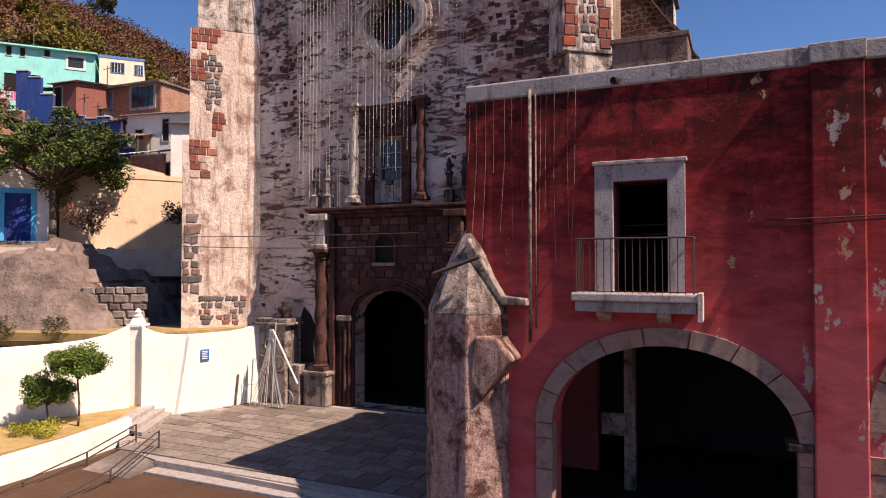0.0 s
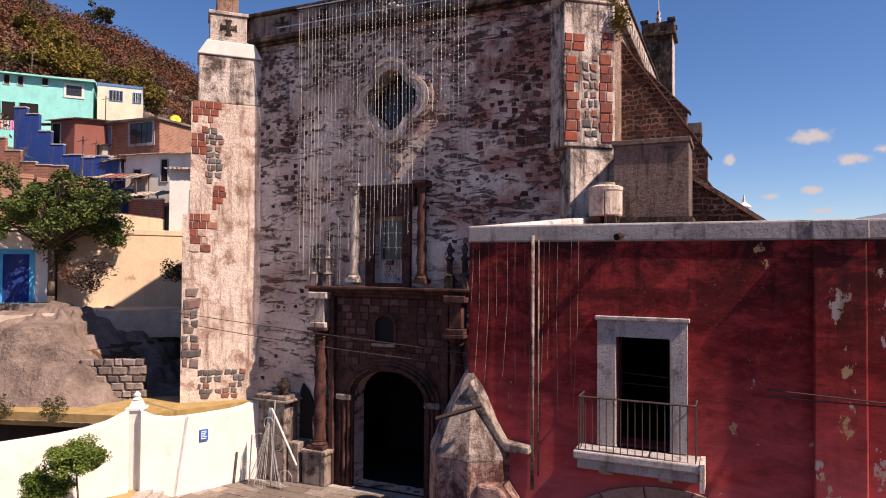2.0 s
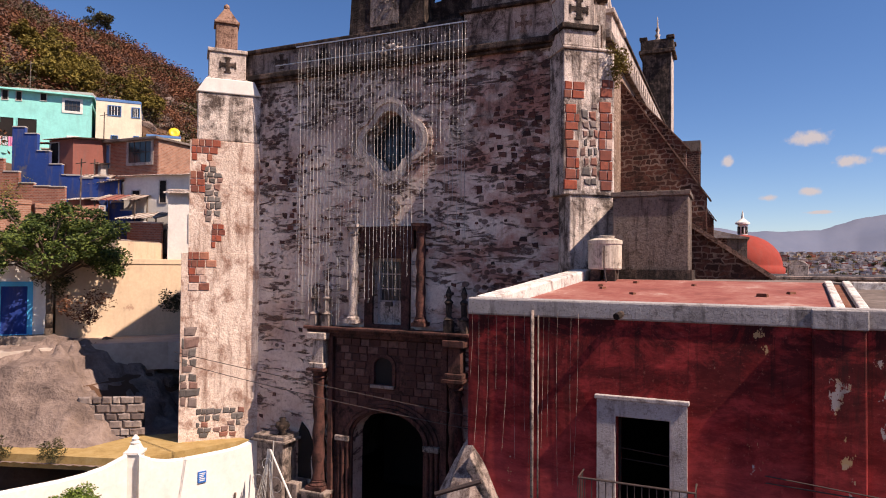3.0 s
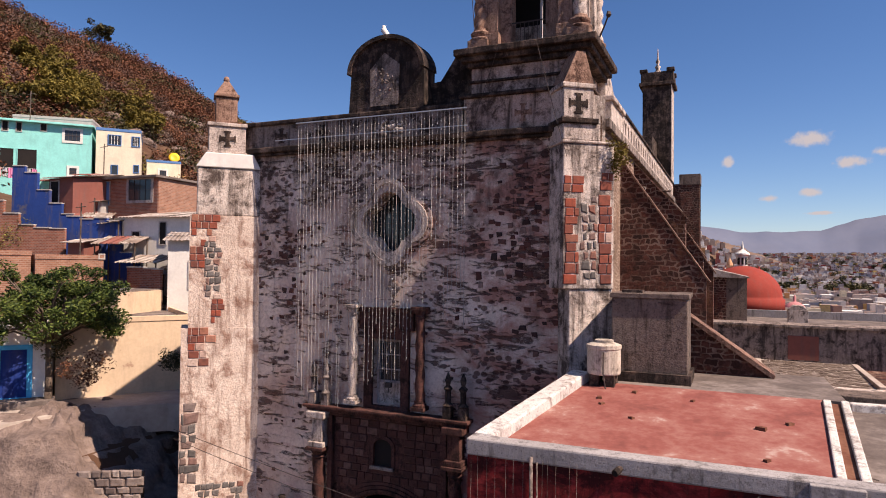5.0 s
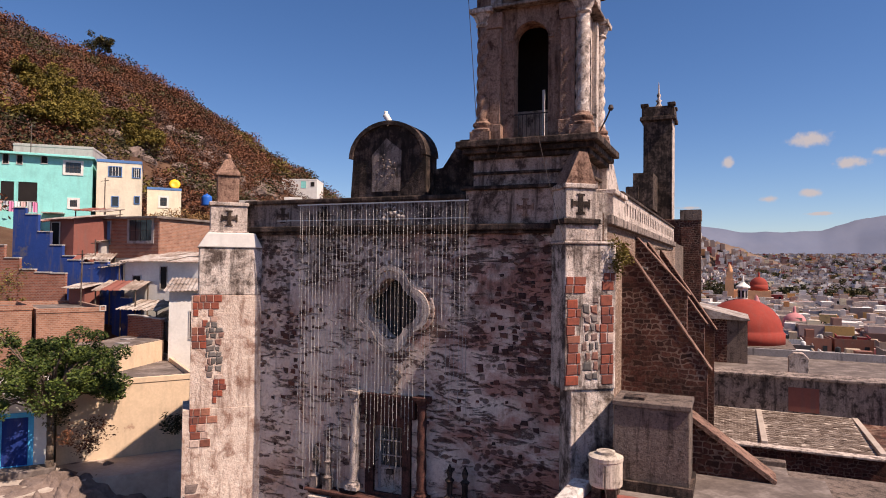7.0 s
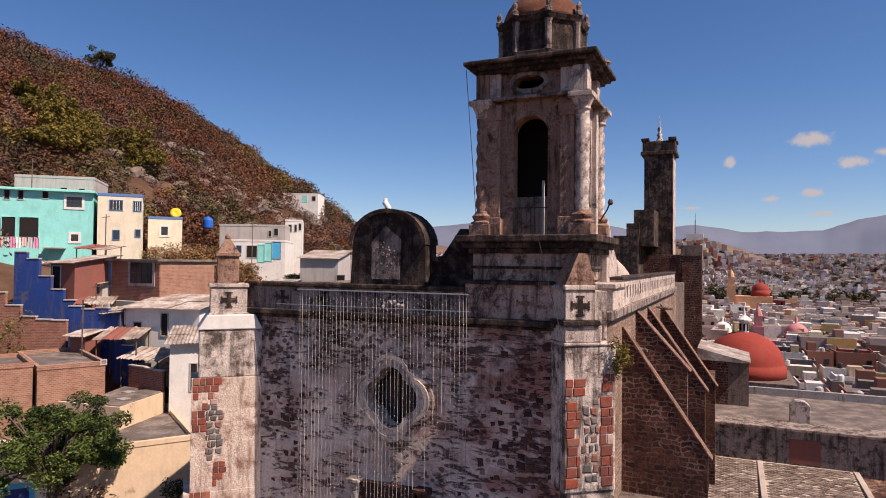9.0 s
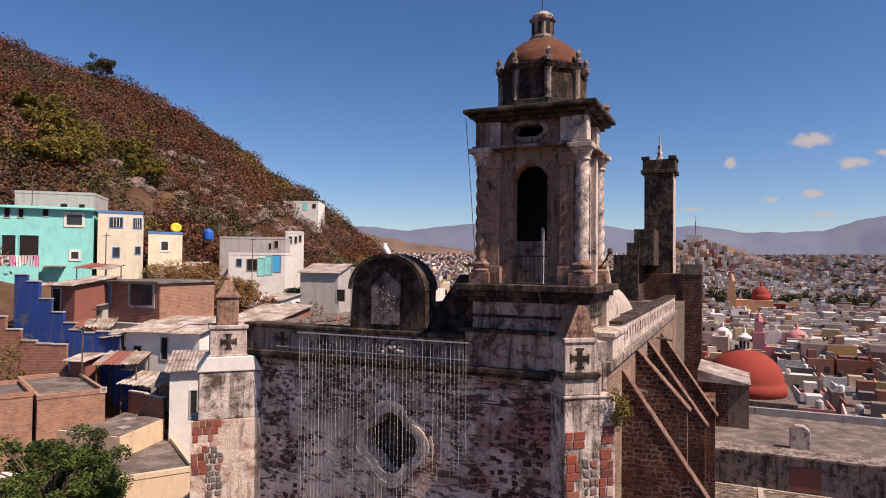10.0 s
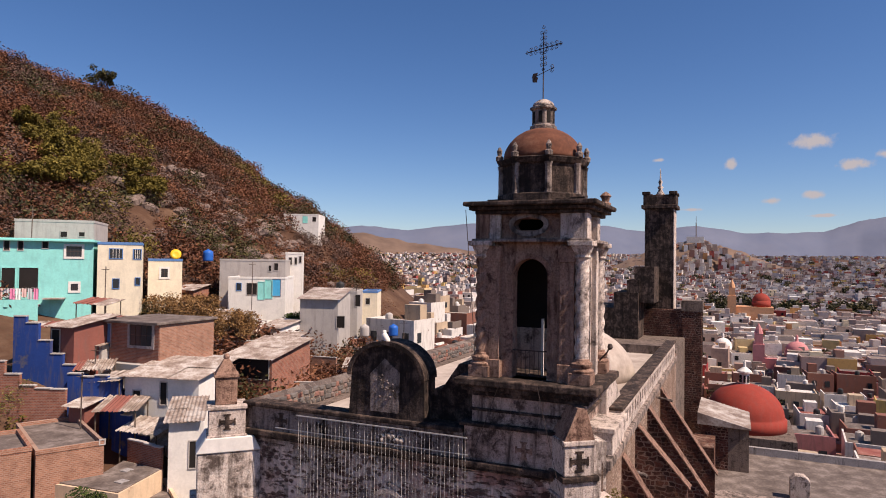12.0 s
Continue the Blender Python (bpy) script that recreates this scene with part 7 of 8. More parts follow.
scrub("garden_weeds", "tan dry shrubs between the houses", LEAF_T, 200, 63, -64, -34, 42, 80, yard, 0.5, 1.4)

# ---- roofs behind the church's sunny side ----
block = thing("cloister_block", "low range of flat-roofed rooms behind the red house", "building", (2, 30, G0))
part("wall", Geo().box(-3.5, 12, 22.6, 27.0, G0 - 2, 8.3), CEMENT, block, "dark damp-stained wall")
part("roof", Geo().box(-3.4, 2.2, 22.7, 27, 8.3, 8.5), ROOF_GREY, block)
part("parapet", Geo().box(2.2, 12, 22.6, 22.95, 8.3, 8.8).box(-3.5, 2.2, 26.6, 27.0, 8.3, 8.7), CEMENT, block, bevel=0.03)
part("stone_wedge", Geo().prism([(-0.95, 8.3), (1.55, 8.3), (1.5, 9.35), (-0.95, 11.05)], "y", 21.6, 22.4), RUBBLE, block, "sloping wall of dark rubble")
part("wedge_coping", Geo().prism([(-0.95, 11.05), (1.55, 9.3), (1.6, 9.42), (-0.9, 11.2)], "y", 21.5, 22.5), COPING, block)
part("pitched_roof", Geo().prism([(37.0, 6.72), (45.4, 6.9), (45.4, 6.4), (37.0, 6.4)], "x", -0.9, 7.3), ROOF_LIME, block, "nearly flat roof of worn brick tiles")
part("lower_wall", Geo().box(-0.9, 12, 36.6, 37.0, -2, 6.7).box(7.3, 12, 37, 45.4, -2, 6.6), RUBBLE, block)
part("gutter", Geo().box(-0.9, 7.3, 36.35, 37.0, 6.7, 6.82), STONE_PALE, block, bevel=0.03)
for x in (1.75, 7.0):
    part("roof_rib", Geo().box(x, x + 0.32, 37.0, 45.3, 6.75, 6.96), ROOF_LIME, block, "pale mortar rib across the roof", bevel=0.03)
# thin tiles on the sloping roof
TILE = m_islands("weathered_roof_tile", [(0.0, (0.09, 0.06, 0.045)), (0.5, (0.17, 0.125, 0.10)), (1.0, (0.26, 0.205, 0.17))], (0.07, 0.05, 0.04), 0.5)
rt = random.Random(9)
g = Geo()
for j in range(38):
    for i in range(24):
        x = -0.75 + 0.33 * i + (0.16 if j % 2 else 0)
        if 1.6 < x < 2.2 or x > 6.85 or rt.random() < 0.06:
            continue
        y = 37.15 + 0.213 * j
        g.box(x - 0.15, x + 0.15, y - 0.093, y + 0.093, 6.6, 6.745 + 0.0214 * (y - 37) + rt.uniform(0.0, 0.022), None, 0.008)
tagged(part("roof_tile", plain(g, "roof_tile"), TILE, bpy.data.objects["pitched_roof"], "small worn brick tiles in rows"), kind="stuff")
hall = thing("parapet_hall", "long flat-roofed hall with stained plaster parapet", "building", (5, 48, 0))
part("wall", Geo().box(-0.9, 14, 45.4, 47.0, -2, 9.0), STONE_GREY, hall, "stained plaster wall with a dark doorway")
part("doorway", Geo().box(3.6, 5.3, 45.34, 45.45, 7.0, 8.5), RUST, hall)
part("coping", Geo().box(-0.9, 14, 45.2, 47.2, 9.0, 9.18), STONE_GREY, hall, bevel=0.03)
part("roof", Geo().box(-0.9, 16, 47.2, 60, 8.0, 8.6), ROOF_GREY, hall)
part("chimney", Geo().box(3.9, 5.1, 49.2, 50.0, 8.6, 9.9).prism([(3.9, 9.9), (5.1, 9.9), (4.8, 10.2), (4.2, 10.2)], "y", 49.2, 50.0), STONE_PALE, hall, bevel=0.03)
part("back_parapet", Geo().box(-0.9, 16, 59.6, 60, 8.6, 9.2), PARAPET, hall)
part("annex", Geo().box(-2.0, 0.0, 54, 60, -1, 12.0).box(-2.4, -0.9, 50, 54, -1, 11.2), RUBBLE, hall)
part("annex_roof", Geo().prism([(-2.2, 12.9), (1.6, 12.0), (1.6, 11.9), (-2.2, 12.0)], "y", 53.7, 60.2), TIN, hall, "slanting pale sheet roof")
part("annex_screen", Geo().box(0.0, 1.45, 54.0, 60, -1, 11.9), CEMENT, hall)
reddome = thing("red_dome", "red-painted dome with a white lantern", "dome", (2.0, 67, 8))
RDM = Matrix.Translation((1.35, 69.5, 0)) @ Matrix.Diagonal((1.36, 1.36, 1, 1))
part("shell", Geo().lathe([(2.75, 8.6), (2.75, 9.7), (2.62, 9.8)] + [(2.6 * math.cos(radians(a)), 9.8 + 3.1 * math.sin(radians(a))) for a in range(4, 86, 6)], 36, RDM), REDDOME, reddome, smooth=True)
LTM = Matrix.Translation((1.35, 69.5, 0.2))
part("lantern", Geo().lathe([(0.62, 12.3), (0.62, 12.6), (0.45, 12.65), (0.45, 13.7), (0.66, 13.75), (0.66, 13.9), (0.4, 14.1), (0.15, 14.3), (0.1, 14.7), (0.02, 15.1)], 12, LTM), WHITE, reddome)
for k in range(8):
    a = 2 * math.pi * k / 8
    part("lantern_opening", Geo().box(0.36, 0.47, -0.1, 0.1, 12.8, 13.5, LTM @ Matrix.Rotation(a, 4, "Z")), BLACK, reddome)
part("drum", Geo().box(-3.8, 5.6, 65, 74.5, -2, 8.7), CEMENT, reddome)

# ---- the town in the valley ----
TOWN = m_islands("town_walls", [(0.0, (0.26, 0.20, 0.17)), (0.16, (0.66, 0.61, 0.57)), (0.3, (0.24, 0.11, 0.08)), (0.42, (0.76, 0.72, 0.68)), (0.54, (0.30, 0.20, 0.16)), (0.66, (0.44, 0.33, 0.26)), (0.74, (0.70, 0.66, 0.62)), (0.80, (0.22, 0.13, 0.10)), (0.87, (0.34, 0.05, 0.045)), (0.92, (0.55, 0.38, 0.13)), (1.0, (0.78, 0.75, 0.71))], (0.10, 0.07, 0.06), 0.5)
ROOFS = m_islands("town_roofs", [(0.0, (0.10, 0.075, 0.065)), (0.35, (0.20, 0.155, 0.13)), (0.6, (0.30, 0.24, 0.205)), (0.72, (0.20, 0.08, 0.055)), (0.8, (0.62, 0.58, 0.54)), (0.92, (0.70, 0.67, 0.63)), (1.0, (0.10, 0.08, 0.07))], (0.07, 0.055, 0.05), 0.5)


def in_view(x, y):
    a = math.degrees(math.atan2(-x, y))
    return -14 < a < 40


def free(x, y):
    # clear of the church, the near roofs and the slope
    if y < 66 and x < 16:
        return False
    if y < 80 and -22 < x < 12:
        return False
    return x > -40 - 0.42 * max(0.0, y - 75) - 0.6 * max(0.0, y - 205)


def town_house(gw, gr, gd, x, y, r, scale=1.0):
    w, d, h = r.uniform(4, 8) * scale, r.uniform(4, 9) * scale, r.choice((3.2, 3.6, 5.6, 6.2, 6.6, 8.5)) * (0.9 + 0.2 * r.random())
    z = hill(x, y)
    M = Matrix.Translation((x, y, z)) @ Matrix.Rotation(r.choice((0.0, 0.0, 0.12, -0.1)) + r.uniform(-0.06, 0.06), 4, "Z")
    gw.box(-w / 2, w / 2, -d / 2, d / 2, -4, h, M)
    gr.box(-w / 2 + 0.25, w / 2 - 0.25, -d / 2 + 0.25, d / 2 - 0.25, h - 0.3, h + 0.03, M)
    if r.random() < 0.5:
        a, b = r.uniform(-w / 3, 0), r.uniform(-d / 3, 0)
        gw.box(a, a + r.uniform(1.5, w / 2), b, b + r.uniform(1.5, d / 2), h, h + r.uniform(0.9, 2.6), M)
    n = int(w / 2.4)
    for lev in range(int(h / 3)):
        for k in range(n):
            if r.random() < 0.7:
                u = -w / 2 + (k + 0.5) * w / n
                gd.box(u - 0.5, u + 0.5, -d / 2 - 0.04, -d / 2 + 0.1, 0.9 + 3 * lev, 2.2 + 3 * lev, M)
    n = int(d / 2.8)
    for lev in range(int(h / 3)):
        for k in range(n):
            if r.random() < 0.5:
                v = -d / 2 + (k + 0.5) * d / n
                gd.box(w / 2 - 0.1, w / 2 + 0.04, v - 0.5, v + 0.5, 0.9 + 3 * lev, 2.2 + 3 * lev, M)


r = random.Random(77)
# near rows of houses one by one
count = 0
HW = [m_paint("town_paint_" + n, c, (0.24, 0.17, 0.13), 0.5, 0.6) for n, c in (("white", (0.68, 0.63, 0.58)), ("cream", (0.48, 0.36, 0.25)), ("grey", (0.20, 0.155, 0.13)), ("ochre", (0.62, 0.42, 0.14)), ("red", (0.30, 0.035, 0.035)), ("brick", (0.24, 0.10, 0.07)), ("pink", (0.46, 0.18, 0.17)))]
for yy in range(78, 200, 9):
    xx = -40 - 0.42 * (yy - 75)
    while xx < yy * 0.30 + 8:
        x, y = xx + r.uniform(-1.5, 1.5), yy + r.uniform(-4.5, 4.5)
        xx += r.uniform(6.6, 9.0)
        if not (free(x, y) and in_view(x, y)):
            continue
        w, d, h = r.uniform(4.8, 8.0), r.uniform(5.0, 8.0), r.choice((3.2, 3.4, 5.8, 6.4, 6.6))
        z = hill(x, y)
        ob = thing("town_house", r.choice(("flat-roofed plastered town house with small windows", "weathered two-storey town house with a flat roof")), "house", (x, y, z), group="town houses")
        M = Matrix.Translation((x, y, z)) @ Matrix.Rotation(r.uniform(-0.12, 0.12), 4, "Z")
        mt = r.choice((HW[0], HW[0], HW[0], HW[0], HW[0], HW[1], HW[1], HW[2], HW[2], HW[2], HW[5], HW[5], HW[5], HW[4], HW[4], HW[6], HW[3] if r.random() < 0.5 else HW[5]))
        if x < -20:
            mt = r.choice((HW[0], HW[0], HW[0], HW[1], HW[2], HW[5]))
        part("wall", Geo().box(-w / 2, w / 2, -d / 2, d / 2, -4, h, M), mt, ob)
        rf = part("roof", Geo().box(-w / 2 + 0.2, w / 2 - 0.2, -d / 2 + 0.2, d / 2 - 0.2, h, h + 0.05, M), r.choice((ROOF_GREY, ROOF_GREY, ROOF_GREY, ROOF_LIME, HW[0], ROOF_RED, TIN)), ob)
        part("parapet", Geo().box(-w / 2, w / 2, -d / 2, -d / 2 + 0.2, h, h + 0.45, M).box(-w / 2, -w / 2 + 0.2, -d / 2 + 0.2, d / 2, h, h + 0.45, M).box(w / 2 - 0.2, w / 2, -d / 2 + 0.2, d / 2, h, h + 0.45, M), mt, rf)
        if r.random() < 0.6:
            a, b = r.uniform(-w / 3, w / 5), r.uniform(-d / 3, d / 5)
            part("roof_room", Geo().box(a, a + r.uniform(1.6, 2.6), b, b + r.uniform(1.6, 2.4), h, h + r.uniform(1.2, 2.3), M), r.choice((HW[0], HW[2], HW[5], HW[1])), rf)
        if r.random() < 0.6:
            part("water_tank", Geo().lathe([(0.5, h), (0.52, h + 0.6), (0.48, h + 1.0), (0.15, h + 1.2)], 10, M @ Matrix.Translation((r.uniform(-w / 3, w / 3), r.uniform(-d / 3, d / 3), 0))), r.choice((BLKP, GREYW, WHITE)), rf)
        for lev in range(int(h / 3)):
            n = int(w / 2.3)
            for k in range(n):
                if r.random() < 0.75:
                    u = -w / 2 + (k + 0.5) * w / n
                    part("window", Geo().box(u - 0.48, u + 0.48, -d / 2 - 0.05, -d / 2 + 0.1, 0.9 + 3 * lev, 2.2 + 3 * lev, M), GLASS, ob)
            for v in (-d / 4, d / 4):
                if r.random() < 0.6:
                    part("window", Geo().box(w / 2 - 0.1, w / 2 + 0.05, v - 0.48, v + 0.48, 0.9 + 3 * lev, 2.2 + 3 * lev, M), GLASS, ob)
        count += 1
gw, gr, gd = Geo(), Geo(), Geo()
for y0, y1, n, sc in ((195, 420, 1750, 1.0), (420, 800, 2700, 1.05), (800, 1500, 3600, 1.2), (1500, 2600, 3200, 1.6)):
    while n > 0:
        y = r.uniform(y0, y1)
        x = r.uniform(-0.76 * y - 10, 0.28 * y + 20)
        if not (free(x, y) and in_view(x, y)):
            if r.random() < 0.02:
                n -= 1
            continue
        if noise.noise((x * 0.006, y * 0.006, 2)) < -0.28:
            n -= 1
            continue
        n -= 1
        town_house(gw, gr, gd, x, y, r, sc)
for _ in range(420):
    u, f = r.uniform(-200, 75), r.uniform(0.08, 0.95)
    top = 72 - 62 * min(1.0, abs(u + 64) / 150) ** 1.3
    x, y = u + 0.05 * f * u, 1300 - 160 * (1 - f)
    z = -10 + (top + 10) * (f * 1.0 if f > 0.65 else f * 0.95)
    w, h = r.uniform(5, 9), r.uniform(4, 8)
    gw.box(x - w / 2, x + w / 2, y - 4, y + 4, z - 6, z + h)
    gr.box(x - w / 2 + 0.3, x + w / 2 - 0.3, y - 3.7, y + 3.7, z + h - 0.3, z + h + 0.05)
far_town = thing("far_town", "dense town of low flat-roofed houses filling the valley", "town", (0, 600, 0), kind="stuff")
for nm, gg, mt in (("walls", gw, TOWN), ("roofs", gr, ROOFS), ("windows", gd, BLACK)):
    o = part(nm, plain(gg, nm), mt, far_town)
    tagged(o, kind="stuff")


def grove(name, label, mat, spots, seed):
    r = random.Random(seed)
    g = Leafage()
    for x, y, s in spots:
        z = hill(x, y)
        for _ in range(5):
            leaves(g, (x + r.uniform(-s, s) * 0.4, y + r.uniform(-s, s) * 0.4, z + s * r.uniform(0.4, 1.3)), (s * 0.55, s * 0.55, s * 0.5), 80, s * 0.13, r)
    tagged(finish(new(name, plain(g, name)), mat), label, "trees", kind="stuff")


spots = []
for _ in range(420):
    y = r.uniform(130, 1700)
    x = r.uniform(-0.7 * y, 0.28 * y + 20)
    if free(x, y):
        spots.append((x, y, r.uniform(2.2, 4.5) * (1 + y / 1500)))
spots += [(30 + r.uniform(-42, 42), 440 + r.uniform(-25, 25), r.uniform(5, 9)) for _ in range(46)]
for _ in range(150):
    y = r.uniform(90, 330)
    x = r.uniform(-0.6 * y, 0.28 * y + 10)
    if free(x, y) and in_view(x, y):
        spots.append((x, y, r.uniform(1.6, 3.2)))
grove("town_trees", "dark green trees among the town houses", LEAF_O, spots, 51)


def church_far(base, s, wall, dome_m, label):
    x, y, z = base
    c = thing("distant_church", label, "church", base)
    M = Matrix.Translation(base) @ Matrix.Diagonal((s, s, s, 1))
    part("nave", Geo().box(-7, 7, -4, 4, -4, 6, M), wall, c)
    part("dome", Geo().lathe([(3.2, 6), (3.2, 8)] + [(3.1 * math.cos(radians(a)), 8 + 3.0 * math.sin(radians(a))) for a in range(0, 88, 8)] + [(0.4, 11.2), (0.4, 12.4), (0.02, 13)], 16, M @ Matrix.Translation((3, 0, 0))), dome_m, c, smooth=True)
    part("tower", Geo().box(-8.5, -5.5, -5, -2, -4, 10, M).box(-8.1, -5.9, -4.6, -2.4, 10, 13, M).lathe([(1.2, 13), (0.9, 14.2), (0.1, 16)], 8, M @ Matrix.Translation((-7, -3.5, 0))), wall, c)


ORANGE = m_paint("peach_paint", (0.66, 0.34, 0.18), (0.5, 0.4, 0.3), 0.2, 0.2)
PINKW = m_paint("pink_paint", (0.55, 0.22, 0.22), (0.4, 0.2, 0.2), 0.2, 0.3)
church_far((9, 365, -4), 1.35, ORANGE, REDDOME, "peach-coloured church with a dome in the town")
church_far((14, 212, -8), 1.0, PINKW, PINKW, "dusty pink church with a slim tower")
church_far((-5, 222, -7), 0.8, HW[4], WHITE, "dark red church with a white dome")

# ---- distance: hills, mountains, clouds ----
# distance haze is put into the mountains' blue base colour
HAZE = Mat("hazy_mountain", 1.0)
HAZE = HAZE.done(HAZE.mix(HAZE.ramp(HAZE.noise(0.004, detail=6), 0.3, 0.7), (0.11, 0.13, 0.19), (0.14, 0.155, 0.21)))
MIDH = Mat("dry_far_hill", 1.0)
MIDH = MIDH.done(MIDH.mix(MIDH.ramp(MIDH.noise(0.012, detail=7), 0.35, 0.65), (0.115, 0.075, 0.055), (0.19, 0.125, 0.092)))


def ridge(name, label, mat, pts, base, depth, wob, seed):
    """A far range: crest heights along a line, falling away in front and behind."""
    g, v = Geo(), []
    P = [Vector(p) for p in pts]
    n = 90
    for i in range(n + 1):
        s = i / n * (len(P) - 1)
        k = min(int(s), len(P) - 2)
        p = P[k].lerp(P[k + 1], s - k)
        p.z += wob * noise.noise((i * 0.21, seed, 0)) + wob * 0.5 * noise.noise((i * 0.6, seed, 4))
        d = Vector((p.x, p.y, 0)).normalized()
        for f, q in ((-1.0, 0.0), (-0.6, 0.3 + 0.1 * noise.noise((i * 0.3, seed, 2))), (-0.3, 0.65), (0.0, 1.0), (1.0, 0.0)):
            w = p + d * depth * f
            v.append((w.x, w.y, base + (p.z - base) * q))
    g.add(v, [(i * 5 + j, i * 5 + j + 1, i * 5 + j + 6, i * 5 + j + 5) for i in range(n) for j in range(4)])
    solid(name, g, mat, label, "mountains", kind="structure", smooth=True)


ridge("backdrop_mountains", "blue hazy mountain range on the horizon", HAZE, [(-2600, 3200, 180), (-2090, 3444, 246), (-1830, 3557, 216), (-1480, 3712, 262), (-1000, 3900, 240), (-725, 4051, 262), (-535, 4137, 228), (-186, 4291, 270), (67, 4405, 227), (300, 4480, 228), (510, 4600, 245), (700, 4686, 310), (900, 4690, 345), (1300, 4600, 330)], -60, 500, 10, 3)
ridge("backdrop_hills", "dry brown hills beyond the town", MIDH, [(-1500, 1500, 95), (-1250, 1750, 120), (-1130, 1880, 118), (-1000, 1960, 90), (-820, 2060, 66), (-560, 2200, 40), (-300, 2300, 36)], -30, 420, 5, 7)
ridge("backdrop_mesa", "built-up hill with a mast beyond the church", MIDH, [(-230, 1250, 10), (-140, 1290, 54), (-64, 1300, 74), (10, 1330, 52), (100, 1360, 16)], -10, 160, 4, 9)
mast = thing("radio_mast", "slender radio mast on the built-up hill", "mast", (-64, 1300, 70))
part("pole", Geo().tube([(-64, 1300, 68), (-64, 1300, 104)], 0.9, 5).tube([(-64, 1300, 104), (-64, 1300, 116)], 0.4, 5), CEMENT, mast)
part("base", Geo().box(-80, -50, 1290, 1300, 66, 78), HW[0], mast, "white building at the foot of the mast")
CM = bpy.data.materials.new("cloud")
CM.use_nodes = True
ct = CM.node_tree
ct.nodes.remove(ct.nodes["Principled BSDF"])
cc = ct.nodes.new("ShaderNodeTexCoord")
cn = ct.nodes.new("ShaderNodeTexNoise")
cn.inputs["Scale"].default_value, cn.inputs["Detail"].default_value = 0.03, 7
cg = ct.nodes.new("ShaderNodeNewGeometry")
ct.links.new(cg.outputs["Position"], cn.inputs["Vector"])
cl = ct.nodes.new("ShaderNodeVectorMath")
cl.operation = "LENGTH"
ct.links.new(cc.outputs["Object"], cl.inputs[0])
cr = ct.nodes.new("ShaderNodeMath")
cr.operation = "MULTIPLY_ADD"
cr.inputs[1].default_value, cr.inputs[2].default_value = -1.0, 0.40
ct.links.new(cl.outputs["Value"], cr.inputs[0])
ca = ct.nodes.new("ShaderNodeMath")
ct.links.new(cr.outputs[0], ca.inputs[0])
ct.links.new(cn.outputs["Fac"], ca.inputs[1])
cm = ct.nodes.new("ShaderNodeMapRange")
cm.interpolation_type = "SMOOTHSTEP"
cm.inputs["From Min"].default_value, cm.inputs["From Max"].default_value = 0.22, 0.72
cm.inputs["To Max"].default_value = 0.95
ct.links.new(ca.outputs[0], cm.inputs["Value"])
ce = ct.nodes.new("ShaderNodeEmission")
ce.inputs["Color"].default_value, ce.inputs["Strength"].default_value = (0.76, 0.74, 0.76, 1), 0.5
cx = ct.nodes.new("ShaderNodeMixShader")
ct.links.new(cm.outputs[0], cx.inputs[0])
ct.links.new(ct.nodes.new("ShaderNodeBsdfTransparent").outputs[0], cx.inputs[1])
ct.links.new(ce.outputs[0], cx.inputs[2])
ct.links.new(cx.outputs[0], ct.nodes["Material Output"].inputs["Surface"])


def cloud(p, w, h, seed):
    """A soft far cloud in the sky's backdrop."""
    g = Geo().add([(-1, 0, -1), (1, 0, -1), (1, 0, 1), (-1, 0, 1)], [(0, 1, 2, 3)])
    o = solid("backdrop_cloud", g, CM, "small white fair-weather cloud", "cloud", "clouds", kind="structure")
    o.matrix_world = Matrix.Translation(p) @ Matrix.Rotation(math.atan2(-p[0], p[1]), 4, "Z") @ Matrix.Diagonal((w * 1.5, 1, h * 1.7, 1))


for k, (p, w, h) in enumerate((((267, 2736, 489), 85, 30), ((-14, 2613, 401), 26, 22), ((404, 2799, 405), 62, 24), ((268, 2741, 291), 50, 20), ((125, 2678, 266), 36, 14), ((-255, 2505, 410), 24, 8), ((505, 2843, 446), 30, 18),
                           ((300, 2740, 214), 60, 7), ((-140, 2560, 230), 46, 7))):
    cloud(p, w, h, 60 + k)

# ---- hanging lights and wires ----
BULB = Mat("clear_bulb", 0.3).done((0.6, 0.58, 0.54))
CABLE = Mat("pale_cable", 0.6).done((0.42, 0.39, 0.36))
curtain = thing("light_curtain", "curtain of unlit string lights hung down the church front", "string lights", (-11.7, FY - 0.35, 18.2))
part("hanger", Geo().box(-15.35, -8.1, FY - 0.42, FY - 0.38, 18.22, 18.26).box(-16.4, -8.1, FY - 0.36, FY - 0.33, 17.62, 17.65), SILVER, curtain, "thin metal hanging rail")
rs = random.Random(15)
NS = 46
